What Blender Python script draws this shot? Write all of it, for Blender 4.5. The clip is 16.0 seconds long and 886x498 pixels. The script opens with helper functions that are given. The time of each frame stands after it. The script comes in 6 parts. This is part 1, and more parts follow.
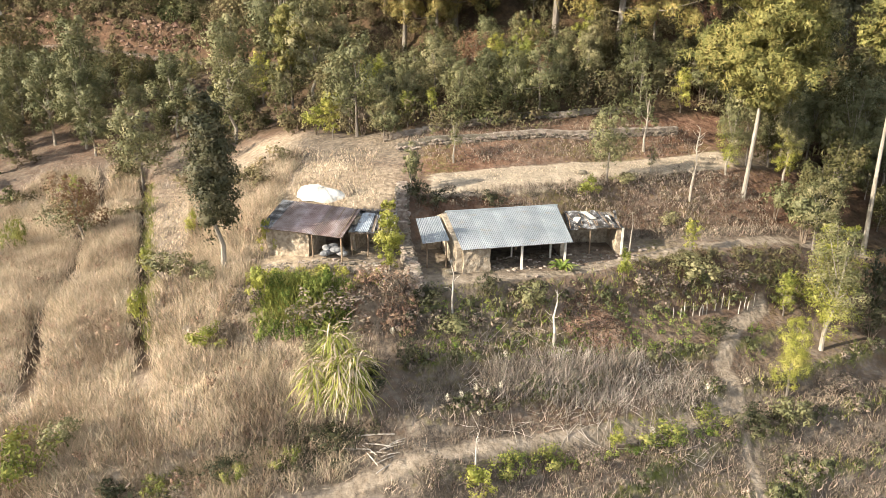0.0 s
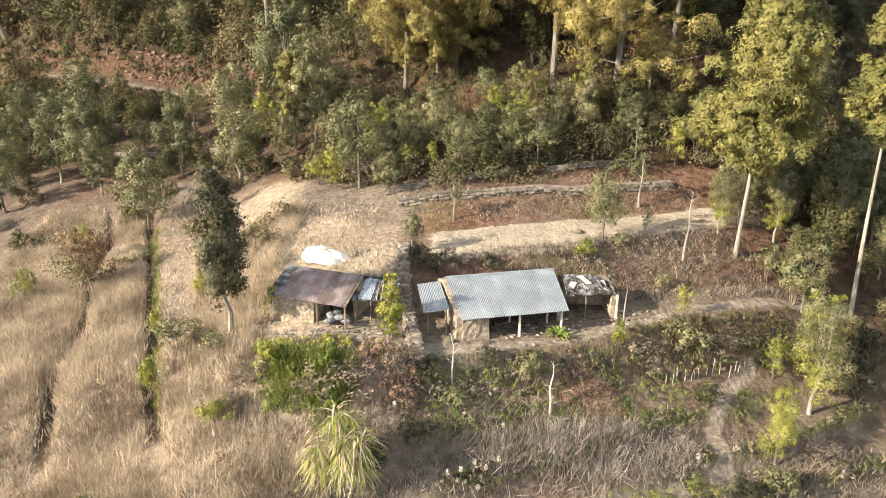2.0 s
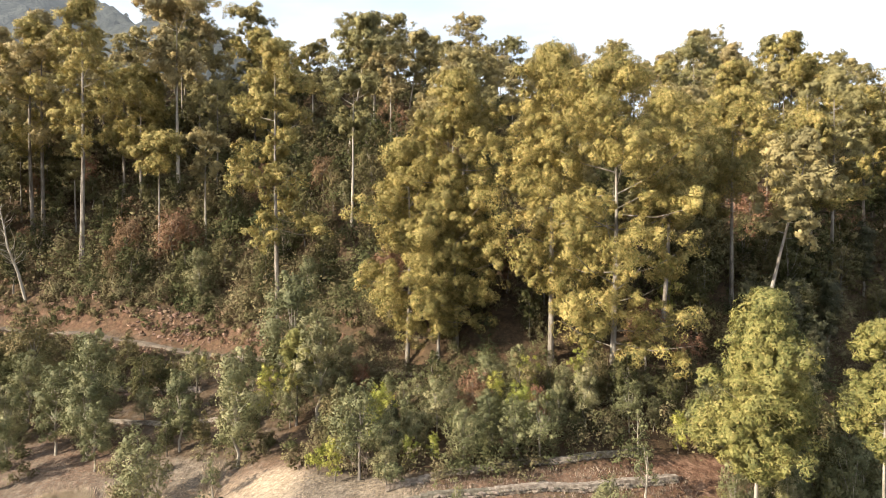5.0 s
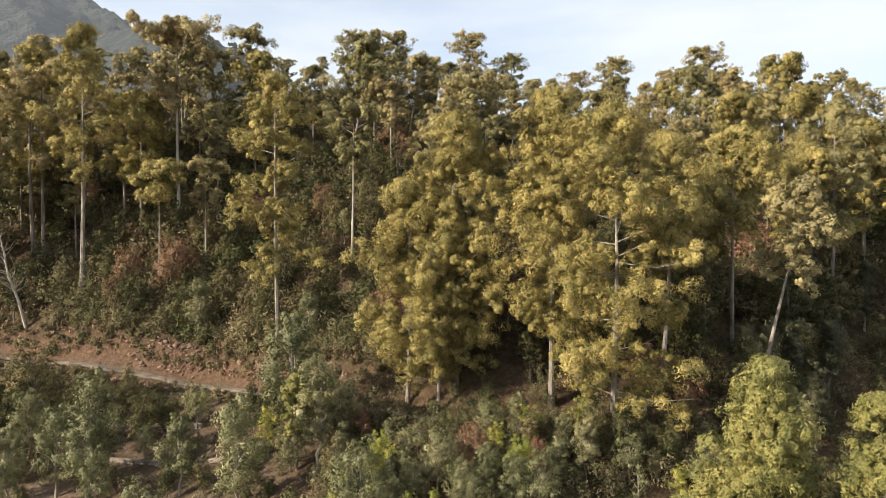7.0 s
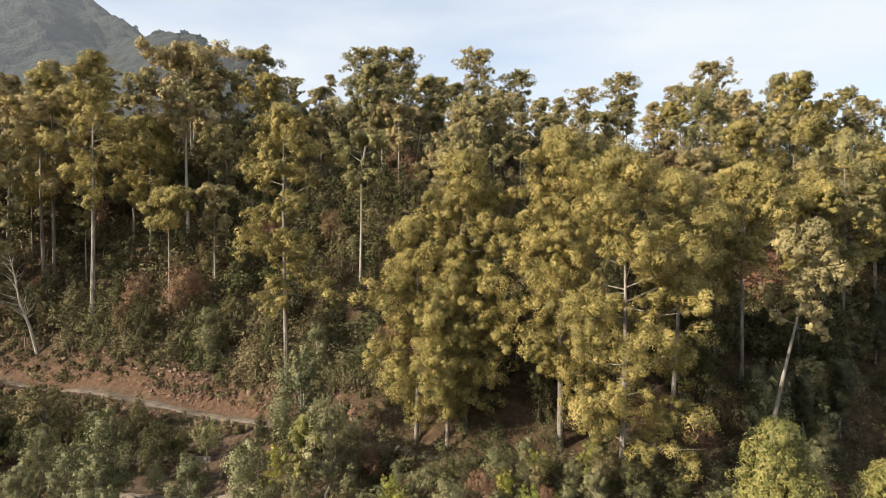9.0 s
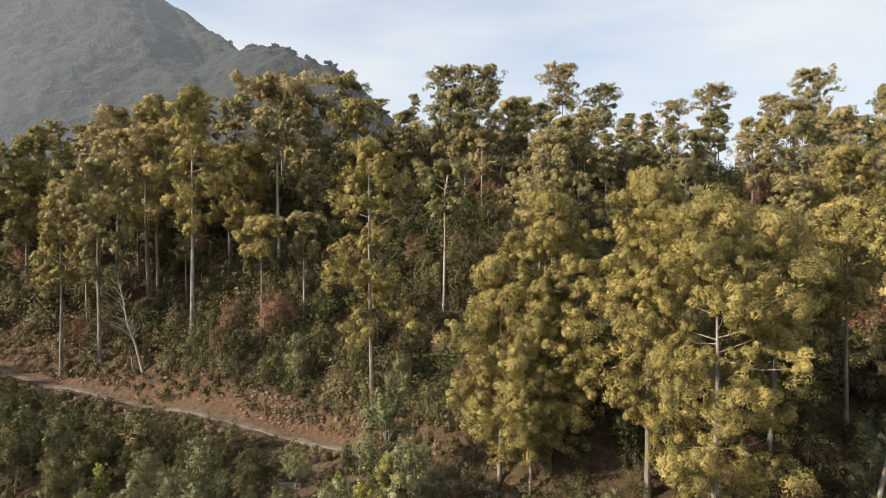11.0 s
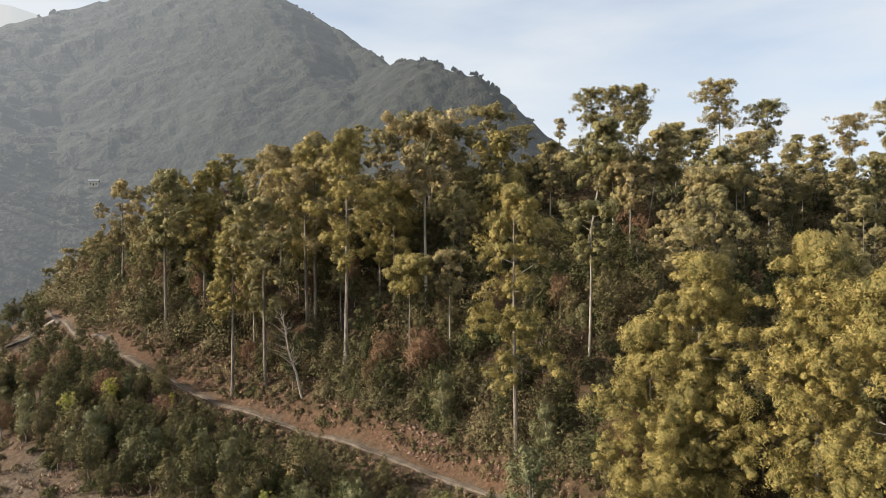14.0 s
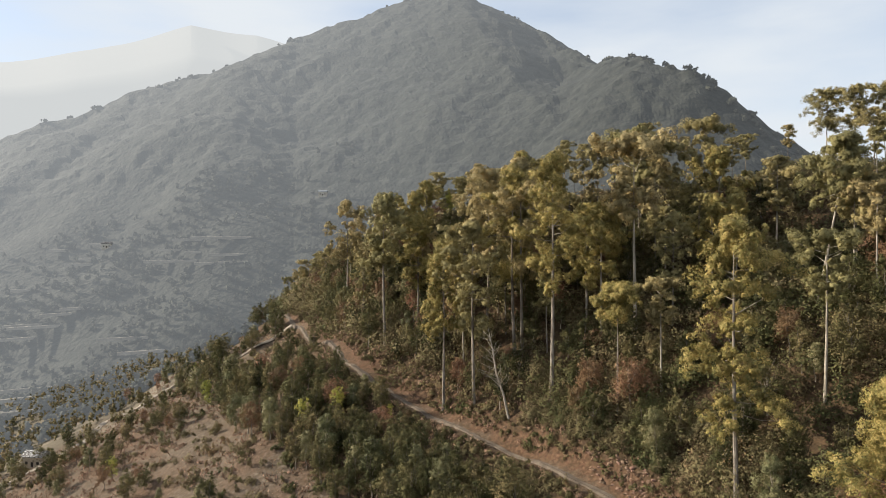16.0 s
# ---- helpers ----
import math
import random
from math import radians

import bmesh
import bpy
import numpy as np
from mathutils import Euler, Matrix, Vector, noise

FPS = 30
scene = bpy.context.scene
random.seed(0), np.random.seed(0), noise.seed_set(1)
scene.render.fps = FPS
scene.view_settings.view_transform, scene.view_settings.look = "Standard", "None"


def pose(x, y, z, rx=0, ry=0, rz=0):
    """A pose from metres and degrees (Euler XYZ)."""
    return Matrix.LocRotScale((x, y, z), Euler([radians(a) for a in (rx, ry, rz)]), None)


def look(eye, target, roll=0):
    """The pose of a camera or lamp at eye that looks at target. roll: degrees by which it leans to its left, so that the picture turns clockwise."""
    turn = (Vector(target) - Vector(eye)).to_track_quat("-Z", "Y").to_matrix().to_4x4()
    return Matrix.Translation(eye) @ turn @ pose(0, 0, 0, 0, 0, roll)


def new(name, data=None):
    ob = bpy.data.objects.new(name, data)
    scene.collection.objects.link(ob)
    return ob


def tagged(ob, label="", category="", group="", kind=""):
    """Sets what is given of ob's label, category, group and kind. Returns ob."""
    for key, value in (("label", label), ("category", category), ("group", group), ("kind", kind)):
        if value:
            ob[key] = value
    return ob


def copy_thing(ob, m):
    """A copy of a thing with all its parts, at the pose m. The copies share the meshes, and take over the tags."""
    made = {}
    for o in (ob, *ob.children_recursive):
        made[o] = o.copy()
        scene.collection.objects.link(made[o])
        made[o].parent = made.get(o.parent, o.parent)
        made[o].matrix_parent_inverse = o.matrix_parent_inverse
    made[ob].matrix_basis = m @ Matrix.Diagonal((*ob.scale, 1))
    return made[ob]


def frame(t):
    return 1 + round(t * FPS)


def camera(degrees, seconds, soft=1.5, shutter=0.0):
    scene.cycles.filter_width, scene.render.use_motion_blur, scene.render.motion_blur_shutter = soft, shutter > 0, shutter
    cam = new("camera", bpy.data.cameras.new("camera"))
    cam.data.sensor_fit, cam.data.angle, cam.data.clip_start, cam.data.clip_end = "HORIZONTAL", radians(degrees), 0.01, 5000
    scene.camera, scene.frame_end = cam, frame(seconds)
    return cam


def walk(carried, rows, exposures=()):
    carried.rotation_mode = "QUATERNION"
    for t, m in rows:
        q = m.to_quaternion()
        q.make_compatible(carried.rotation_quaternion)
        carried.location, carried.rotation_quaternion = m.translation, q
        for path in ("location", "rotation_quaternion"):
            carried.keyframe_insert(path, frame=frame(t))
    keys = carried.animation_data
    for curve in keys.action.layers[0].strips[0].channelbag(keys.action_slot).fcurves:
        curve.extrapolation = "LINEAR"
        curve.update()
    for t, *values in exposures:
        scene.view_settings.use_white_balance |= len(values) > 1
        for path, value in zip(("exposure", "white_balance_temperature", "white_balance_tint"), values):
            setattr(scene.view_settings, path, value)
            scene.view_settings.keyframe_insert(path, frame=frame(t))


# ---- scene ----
cam = camera(66.1, 16.0, soft=0.8)
METRES, EYE, TILT, LEAN, TURN = 42.0, 16.5, -19.0, 0.0, 0.0
ROWS = [
    (0.0, 0.0, 0.0, 0.0, 0.0, 0.0, -0.0),
    (0.5, -0.001, -0.0099, 0.0272, -0.02, 0.06, -0.05),
    (1.0, -0.0013, -0.0196, 0.0544, -0.02, 0.13, -0.11),
    (1.5, -0.0036, -0.029, 0.081, -0.11, 0.21, -0.19),
    (2.0, -0.003, -0.0381, 0.1087, -0.1, 0.27, -0.21),
    (2.5, -0.0051, -0.0481, 0.1358, -0.17, 0.34, -0.29),
    (3.0, -0.0036, -0.0573, 0.1655, -0.13, 0.42, -0.28),
    (3.5, -0.0048, -0.0648, 0.2048, -0.12, 8.41, -0.22),
    (4.0, -0.0093, -0.0781, 0.2263, -0.18, 18.13, -0.14),
    (6.5, -0.0088, -0.125, 0.374, -0.12, 18.16, -0.08),
    (7.0, -0.0087, -0.1343, 0.4019, -0.11, 18.2, -0.06),
    (7.5, -0.0086, -0.1436, 0.4299, -0.1, 18.23, -0.04),
    (8.0, -0.0085, -0.1528, 0.4579, -0.08, 18.27, -0.03),
    (10.5, -0.012, -0.2041, 0.6034, 4.76, 18.28, -1.5),
    (11.0, -0.0108, -0.2156, 0.6328, 7.16, 18.19, -2.32),
    (11.5, -0.0101, -0.2236, 0.6618, 9.06, 18.13, -2.97),
    (12.0, -0.0107, -0.2331, 0.6914, 10.9, 18.03, -3.56),
    (12.5, -0.0102, -0.2419, 0.7187, 12.74, 17.9, -4.2),
    (13.0, -0.0076, -0.2516, 0.7478, 14.81, 17.77, -4.88),
    (13.5, -0.0081, -0.2625, 0.776, 16.76, 17.64, -5.57),
    (14.0, -0.0094, -0.2752, 0.8044, 18.69, 17.48, -6.23),
    (14.5, -0.009, -0.2867, 0.8331, 20.66, 17.31, -6.85),
    (15.0, -0.0088, -0.2997, 0.8618, 22.62, 17.1, -7.51),
    (15.5, -0.0126, -0.3255, 0.8944, 27.74, 16.3, -8.98),
    (16.0, -0.0094, -0.3336, 0.9363, 35.32, 14.83, -11.05),
]
EXPOSURES = ((0.0, 1.22), (3.2, 1.22), (3.9, 1.68), (4.4, 1.5), (6.2, 0.95), (8.5, 0.8), (10.5, 0.68), (16.0, 0.62))
walk(cam, [(t, pose(0, 0, EYE, TILT, LEAN, TURN) @ pose(METRES * x, METRES * y, METRES * z, 90 + pitch, roll, yaw)) for t, x, y, z, yaw, pitch, roll in ROWS], EXPOSURES)

# ---- world, sun, exposure ----
SUN_AZ, SUN_EL = 114.0, 25.0          # degrees to the left of +y, and above the horizon
world = bpy.data.worlds.new("sky")
scene.world = world
world.use_nodes = True
wn, wl = world.node_tree.nodes, world.node_tree.links
wn.clear()
w_out, w_bg = wn.new("ShaderNodeOutputWorld"), wn.new("ShaderNodeBackground")
w_sky = wn.new("ShaderNodeTexSky")
w_sky.sky_type, w_sky.sun_disc = "NISHITA", False
w_sky.sun_elevation, w_sky.sun_rotation = radians(SUN_EL), radians(-SUN_AZ)
w_sky.altitude, w_sky.air_density, w_sky.dust_density, w_sky.ozone_density = 1500, 1.0, 2.5, 1.0
w_co, w_map, w_noise, w_ramp, w_mix = (wn.new("ShaderNodeTexCoord"), wn.new("ShaderNodeMapping"), wn.new("ShaderNodeTexNoise"), wn.new("ShaderNodeValToRGB"), wn.new("ShaderNodeMix"))
w_map.inputs["Scale"].default_value = (1.5, 1.5, 6.0)
w_noise.inputs["Scale"].default_value, w_noise.inputs["Detail"].default_value = 1.8, 6
w_ramp.color_ramp.elements[0].color = (0.45, 0.45, 0.45, 1)
w_ramp.color_ramp.elements[0].position, w_ramp.color_ramp.elements[1].position = 0.22, 0.62
w_mix.data_type = "RGBA"
w_mix.inputs[7].default_value = (4.15, 4.4, 4.65, 1)
wl.new(w_co.outputs["Generated"], w_map.inputs["Vector"])
wl.new(w_map.outputs["Vector"], w_noise.inputs["Vector"])
wl.new(w_noise.outputs["Fac"], w_ramp.inputs["Fac"])
wl.new(w_ramp.outputs["Color"], w_mix.inputs[0])
wl.new(w_sky.outputs["Color"], w_mix.inputs[6])
wl.new(w_mix.outputs[2], w_bg.inputs["Color"])
w_bg.inputs["Strength"].default_value = 0.125
wl.new(w_bg.outputs["Background"], w_out.inputs["Surface"])
sun_data = bpy.data.lights.new("sun", "SUN")
sun_data.energy, sun_data.angle, sun_data.color = 5.5, radians(0.6), (1.0, 0.88, 0.70)
sun = new("sun", sun_data)
sa, se = radians(SUN_AZ), radians(SUN_EL)
SUN_DIR = Vector((-math.sin(sa) * math.cos(se), math.cos(sa) * math.cos(se), math.sin(se)))
sun.matrix_world = look(SUN_DIR * 300, (0, 0, 0))


# ---- materials ----
def material(name, colours, scale=1.0, rough=0.85, bump=0.0, bump_scale=8.0, metal=0.0, random_tint=0.0, translucent=0.0, island=0.0, stain=None, stretch=(1, 1, 1), spec=0.3):
    """Noise between the given colours, a finer mottling, a bump, and the optional extras."""
    m = bpy.data.materials.new(name)
    m.use_nodes = True
    n, l = m.node_tree.nodes, m.node_tree.links
    b = n["Principled BSDF"]
    b.inputs["Roughness"].default_value, b.inputs["Metallic"].default_value = rough, metal
    b.inputs["Specular IOR Level"].default_value = spec
    co, mp = n.new("ShaderNodeTexCoord"), n.new("ShaderNodeMapping")
    mp.inputs["Scale"].default_value = stretch
    l.new(co.outputs["Object"], mp.inputs["Vector"])
    big, fine = n.new("ShaderNodeTexNoise"), n.new("ShaderNodeTexNoise")
    big.inputs["Scale"].default_value, big.inputs["Detail"].default_value = scale, 5
    fine.inputs["Scale"].default_value, fine.inputs["Detail"].default_value = scale * 9, 4
    l.new(mp.outputs["Vector"], big.inputs["Vector"])
    l.new(mp.outputs["Vector"], fine.inputs["Vector"])
    add = n.new("ShaderNodeMath")
    add.operation = "MULTIPLY_ADD"
    l.new(fine.outputs["Fac"], add.inputs[0])
    add.inputs[1].default_value = 0.5
    half = n.new("ShaderNodeMath")
    half.operation, half.inputs[1].default_value = "MULTIPLY_ADD", 1.0
    half.inputs[2].default_value = -0.25
    l.new(big.outputs["Fac"], half.inputs[0])
    l.new(half.outputs[0], add.inputs[2])
    ramp = n.new("ShaderNodeValToRGB")
    els = ramp.color_ramp.elements
    while len(els) < len(colours):
        els.new(0.5)
    for i, c in enumerate(colours):
        els[i].position = 0.32 + 0.36 * i / max(1, len(colours) - 1)
        els[i].color = (*c, 1)
    l.new(add.outputs[0], ramp.inputs["Fac"])
    colour = ramp.outputs["Color"]
    if random_tint or island:
        src = n.new("ShaderNodeNewGeometry").outputs["Random Per Island"] if island else n.new("ShaderNodeObjectInfo").outputs["Random"]
        amount = island or random_tint
        hsv, vr, hr = n.new("ShaderNodeHueSaturation"), n.new("ShaderNodeMapRange"), n.new("ShaderNodeMapRange")
        vr.inputs["To Min"].default_value, vr.inputs["To Max"].default_value = 1 - amount, 1 + amount
        hr.inputs["To Min"].default_value, hr.inputs["To Max"].default_value = 0.5 + amount * 0.06, 0.5 - amount * 0.06
        l.new(src, vr.inputs["Value"])
        l.new(src, hr.inputs["Value"])
        l.new(vr.outputs[0], hsv.inputs["Value"])
        l.new(hr.outputs[0], hsv.inputs["Hue"])
        l.new(colour, hsv.inputs["Color"])
        colour = hsv.outputs["Color"]
    if stain:
        st, sr, sm = n.new("ShaderNodeTexNoise"), n.new("ShaderNodeValToRGB"), n.new("ShaderNodeMix")
        st.inputs["Scale"].default_value, st.inputs["Detail"].default_value = stain[1], 6
        l.new(mp.outputs["Vector"], st.inputs["Vector"])
        sr.color_ramp.elements[0].position, sr.color_ramp.elements[1].position = stain[2], stain[2] + 0.12
        l.new(st.outputs["Fac"], sr.inputs["Fac"])
        sm.data_type = "RGBA"
        l.new(sr.outputs["Color"], sm.inputs[0])
        l.new(colour, sm.inputs[6])
        sm.inputs[7].default_value = (*stain[0], 1)
        colour = sm.outputs[2]
    l.new(colour, b.inputs["Base Color"])
    if bump:
        bt, bp = n.new("ShaderNodeTexNoise"), n.new("ShaderNodeBump")
        bt.inputs["Scale"].default_value, bt.inputs["Detail"].default_value = bump_scale, 5
        l.new(mp.outputs["Vector"], bt.inputs["Vector"])
        l.new(bt.outputs["Fac"], bp.inputs["Height"])
        bp.inputs["Strength"].default_value, bp.inputs["Distance"].default_value = min(1, bump), 0.1 * max(1, bump)
        l.new(bp.outputs["Normal"], b.inputs["Normal"])
    if translucent:
        tr, mx = n.new("ShaderNodeBsdfTranslucent"), n.new("ShaderNodeMixShader")
        l.new(colour, tr.inputs["Color"])
        mx.inputs[0].default_value = translucent
        l.new(b.outputs[0], mx.inputs[1])
        l.new(tr.outputs[0], mx.inputs[2])
        l.new(mx.outputs[0], n["Material Output"].inputs["Surface"])
    return m


M_PINE = material("pine_needles", [(0.15, 0.13, 0.044), (0.268, 0.222, 0.071), (0.378, 0.303, 0.104)], 0.35, 0.7, island=0.4, translucent=0.13)
# Far needles: distance haze put into the colour, paler and bluer than M_PINE.
M_PINE_FAR = material("pine_needles_hazed", [(0.165, 0.146, 0.07), (0.285, 0.24, 0.11), (0.40, 0.33, 0.15)], 0.3, 0.7, random_tint=0.25, translucent=0.16)
M_PINE_GOLD = material("pine_needles_sunny", [(0.118, 0.119, 0.038), (0.207, 0.196, 0.06), (0.30, 0.267, 0.086)], 0.35, 0.7, island=0.4, translucent=0.15)
M_LEAF = material("leaf_olive", [(0.083, 0.088, 0.037), (0.166, 0.163, 0.076), (0.29, 0.265, 0.138)], 0.6, 0.6, random_tint=0.3, translucent=0.14)
M_LEAF_WOOD = material("leaf_woodland", [(0.05, 0.053, 0.021), (0.104, 0.098, 0.042), (0.19, 0.158, 0.077)], 0.35, 0.8, random_tint=0.45, translucent=0.16, spec=0.15)
M_LEAF_DARK = material("leaf_dark", [(0.03, 0.034, 0.016), (0.065, 0.066, 0.032), (0.15, 0.135, 0.075)], 0.8, 0.55, random_tint=0.15, translucent=0.25)
M_LEAF_GREEN = material("leaf_green", [(0.07, 0.11, 0.022), (0.15, 0.20, 0.045), (0.28, 0.30, 0.085)], 0.9, 0.7, island=0.3, translucent=0.25, spec=0.15)
M_LEAF_LIME = material("leaf_lime", [(0.16, 0.18, 0.034), (0.30, 0.305, 0.064), (0.46, 0.42, 0.125)], 0.8, 0.6, random_tint=0.2, translucent=0.3)
M_LEAF_RUST = material("leaf_rust", [(0.115, 0.06, 0.036), (0.19, 0.108, 0.06), (0.265, 0.165, 0.092)], 0.7, 0.7, random_tint=0.25, translucent=0.15)
M_UNDER = material("undergrowth_leaves", [(0.042, 0.05, 0.02), (0.112, 0.112, 0.048), (0.10, 0.075, 0.042), (0.20, 0.176, 0.092), (0.185, 0.125, 0.07)], 0.05, 0.8, translucent=0.18, spec=0.12)
M_FRINGE = material("fringe_leaves", [(0.038, 0.048, 0.019), (0.118, 0.12, 0.054), (0.105, 0.082, 0.046), (0.20, 0.182, 0.096), (0.17, 0.122, 0.072)], 0.09, 0.75, translucent=0.18, spec=0.15)
M_BARK = material("bark_grey", [(0.09, 0.075, 0.06), (0.19, 0.165, 0.14), (0.30, 0.27, 0.235)], 1.5, 0.95, 0.6, 6, stretch=(1, 1, 0.25))
M_BARK_PALE = material("bark_pale", [(0.19, 0.165, 0.135), (0.30, 0.265, 0.22), (0.42, 0.38, 0.325)], 1.5, 0.9, 0.4, 6, stretch=(1, 1, 0.3))
M_STRAW = material("dry_grass", [(0.255, 0.198, 0.136), (0.455, 0.375, 0.27), (0.62, 0.525, 0.39)], 0.25, 0.9, island=0.45, translucent=0.2)
M_GREEN_GRASS = material("green_grass", [(0.10, 0.12, 0.028), (0.19, 0.205, 0.05), (0.31, 0.295, 0.095)], 0.6, 0.8, island=0.35, translucent=0.25)
M_STONE = material("field_stone", [(0.13, 0.105, 0.083), (0.205, 0.173, 0.14), (0.31, 0.27, 0.225)], 2.5, 0.95, 0.5, 14, random_tint=0.35)
M_MUD_WALL = material("stone_and_mud_wall", [(0.21, 0.165, 0.12), (0.315, 0.26, 0.195), (0.43, 0.37, 0.29)], 4.0, 0.95, 0.5, 12, stain=((0.24, 0.19, 0.135), 7.0, 0.62))
M_TIN = material("galvanised_sheet", [(0.195, 0.218, 0.24), (0.255, 0.278, 0.30), (0.315, 0.338, 0.36)], 0.7, 0.55, metal=0.2, random_tint=0.12, spec=0.35, stain=((0.235, 0.225, 0.212), 1.1, 0.6))
M_RUST = material("rusty_sheet", [(0.15, 0.10, 0.088), (0.24, 0.182, 0.168), (0.35, 0.30, 0.29)], 0.9, 0.7, metal=0.15, random_tint=0.2, stain=((0.42, 0.40, 0.40), 0.7, 0.62))
M_BLUE_SHEET = material("bluish_sheet", [(0.24, 0.27, 0.31), (0.36, 0.40, 0.45), (0.48, 0.52, 0.56)], 0.9, 0.55, metal=0.1, stain=((0.16, 0.14, 0.13), 1.6, 0.6))
M_OLD_TIN = material("weathered_sheet", [(0.025, 0.023, 0.022), (0.10, 0.095, 0.095), (0.42, 0.43, 0.44)], 1.9, 0.7, metal=0.15, random_tint=0.45)
M_WOOD = material("old_timber", [(0.13, 0.09, 0.06), (0.22, 0.16, 0.11), (0.32, 0.25, 0.18)], 2.0, 0.9, 0.4, 12, stretch=(4, 4, 0.5))
M_CONCRETE = material("whitewashed_post", [(0.42, 0.39, 0.34), (0.52, 0.49, 0.43), (0.60, 0.57, 0.52)], 2.5, 0.9, 0.3, 12)
M_DARK = material("near_black", [(0.02, 0.017, 0.014), (0.035, 0.03, 0.025)], 2, 0.95)
M_TARP = material("white_tarp", [(0.50, 0.475, 0.42), (0.62, 0.60, 0.55), (0.72, 0.70, 0.66)], 1.6, 0.6, 0.8, 4)
M_SACK = material("plastic_sack", [(0.10, 0.105, 0.12), (0.21, 0.215, 0.225), (0.36, 0.36, 0.36)], 2.5, 0.6, 0.4, 5)
M_HEAP = material("withered_leaves", [(0.16, 0.095, 0.065), (0.27, 0.175, 0.12), (0.38, 0.27, 0.19)], 1.2, 0.9, island=0.3)
M_FLUFF = material("seed_fluff", [(0.42, 0.37, 0.28), (0.56, 0.51, 0.41)], 5, 0.95)
M_DEAD = material("dead_wood", [(0.26, 0.22, 0.18), (0.42, 0.38, 0.33), (0.56, 0.52, 0.47)], 2, 0.95, island=0.25)
M_TWIG = material("dry_stalk", [(0.10, 0.078, 0.058), (0.18, 0.145, 0.11), (0.30, 0.245, 0.185)], 0.4, 0.95, island=0.5)
M_STALK = material("bleached_stalk", [(0.14, 0.118, 0.096), (0.23, 0.198, 0.162), (0.38, 0.34, 0.29)], 0.5, 0.95, island=0.55)


def ground_material():
    """Soil under a cover of straw and green, by the point attributes 'straw', 'green', 'path' and 'wood'."""
    m = bpy.data.materials.new("hill_ground")
    m.use_nodes = True
    n, l = m.node_tree.nodes, m.node_tree.links
    b = n["Principled BSDF"]
    b.inputs["Roughness"].default_value, b.inputs["Specular IOR Level"].default_value = 0.95, 0.15
    co = n.new("ShaderNodeTexCoord")

    def mottled(colours, scale, detail=6):
        t, r = n.new("ShaderNodeTexNoise"), n.new("ShaderNodeValToRGB")
        t.inputs["Scale"].default_value, t.inputs["Detail"].default_value = scale, detail
        t.inputs["Roughness"].default_value = 0.7
        l.new(co.outputs["Object"], t.inputs["Vector"])
        l.new(t.outputs["Fac"], r.inputs["Fac"])
        els = r.color_ramp.elements
        while len(els) < len(colours):
            els.new(0.5)
        for i, c in enumerate(colours):
            els[i].position, els[i].color = 0.33 + 0.34 * i / (len(colours) - 1), (*c, 1)
        return r.outputs["Color"]

    def over(below, above, name, sharp=0.3, scale=3.0):
        a, t, s, r, x = n.new("ShaderNodeAttribute"), n.new("ShaderNodeTexNoise"), n.new("ShaderNodeMath"), n.new("ShaderNodeMapRange"), n.new("ShaderNodeMix")
        a.attribute_name = name
        t.inputs["Scale"].default_value, t.inputs["Detail"].default_value = scale, 5
        l.new(co.outputs["Object"], t.inputs["Vector"])
        s.operation = "ADD"
        l.new(a.outputs["Fac"], s.inputs[0])
        l.new(t.outputs["Fac"], s.inputs[1])
        r.inputs["From Min"].default_value, r.inputs["From Max"].default_value = 1.0 - sharp, 1.0 + sharp
        l.new(s.outputs[0], r.inputs["Value"])
        x.data_type = "RGBA"
        l.new(r.outputs[0], x.inputs[0])
        l.new(below, x.inputs[6])
        l.new(above, x.inputs[7])
        return x.outputs[2]

    soil = mottled([(0.070, 0.056, 0.044), (0.122, 0.099, 0.078), (0.20, 0.168, 0.135)], 0.9)
    red = mottled([(0.07, 0.036, 0.023), (0.132, 0.073, 0.047), (0.22, 0.138, 0.097)], 1.3)
    straw = mottled([(0.18, 0.137, 0.095), (0.315, 0.25, 0.18), (0.45, 0.372, 0.28)], 1.6, 9)
    green = mottled([(0.06, 0.07, 0.02), (0.12, 0.13, 0.035), (0.20, 0.18, 0.07)], 1.8)
    path = mottled([(0.155, 0.122, 0.092), (0.225, 0.184, 0.142), (0.30, 0.252, 0.20)], 1.5)
    field = mottled([(0.245, 0.20, 0.148), (0.32, 0.265, 0.20), (0.395, 0.332, 0.256)], 0.8, 9)
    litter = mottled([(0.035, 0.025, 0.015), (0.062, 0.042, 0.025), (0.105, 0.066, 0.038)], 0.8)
    far = mottled([(0.06, 0.058, 0.042), (0.115, 0.10, 0.075), (0.19, 0.16, 0.125)], 0.03, 12)
    c = over(soil, red, "red")
    c = over(c, straw, "straw")
    c = over(c, green, "green")
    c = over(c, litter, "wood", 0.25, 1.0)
    c = over(c, far, "far", 0.3, 0.03)
    c = over(c, field, "field", 0.15, 1.5)
    c = over(c, path, "path", 0.2, 2.0)
    l.new(c, b.inputs["Base Color"])
    bt, bp = n.new("ShaderNodeTexNoise"), n.new("ShaderNodeBump")
    bt.inputs["Scale"].default_value, bt.inputs["Detail"].default_value = 2.2, 9
    l.new(co.outputs["Object"], bt.inputs["Vector"])
    l.new(bt.outputs["Fac"], bp.inputs["Height"])
    bp.inputs["Strength"].default_value, bp.inputs["Distance"].default_value = 0.8, 0.25
    l.new(bp.outputs["Normal"], b.inputs["Normal"])
    return m


M_GROUND = ground_material()

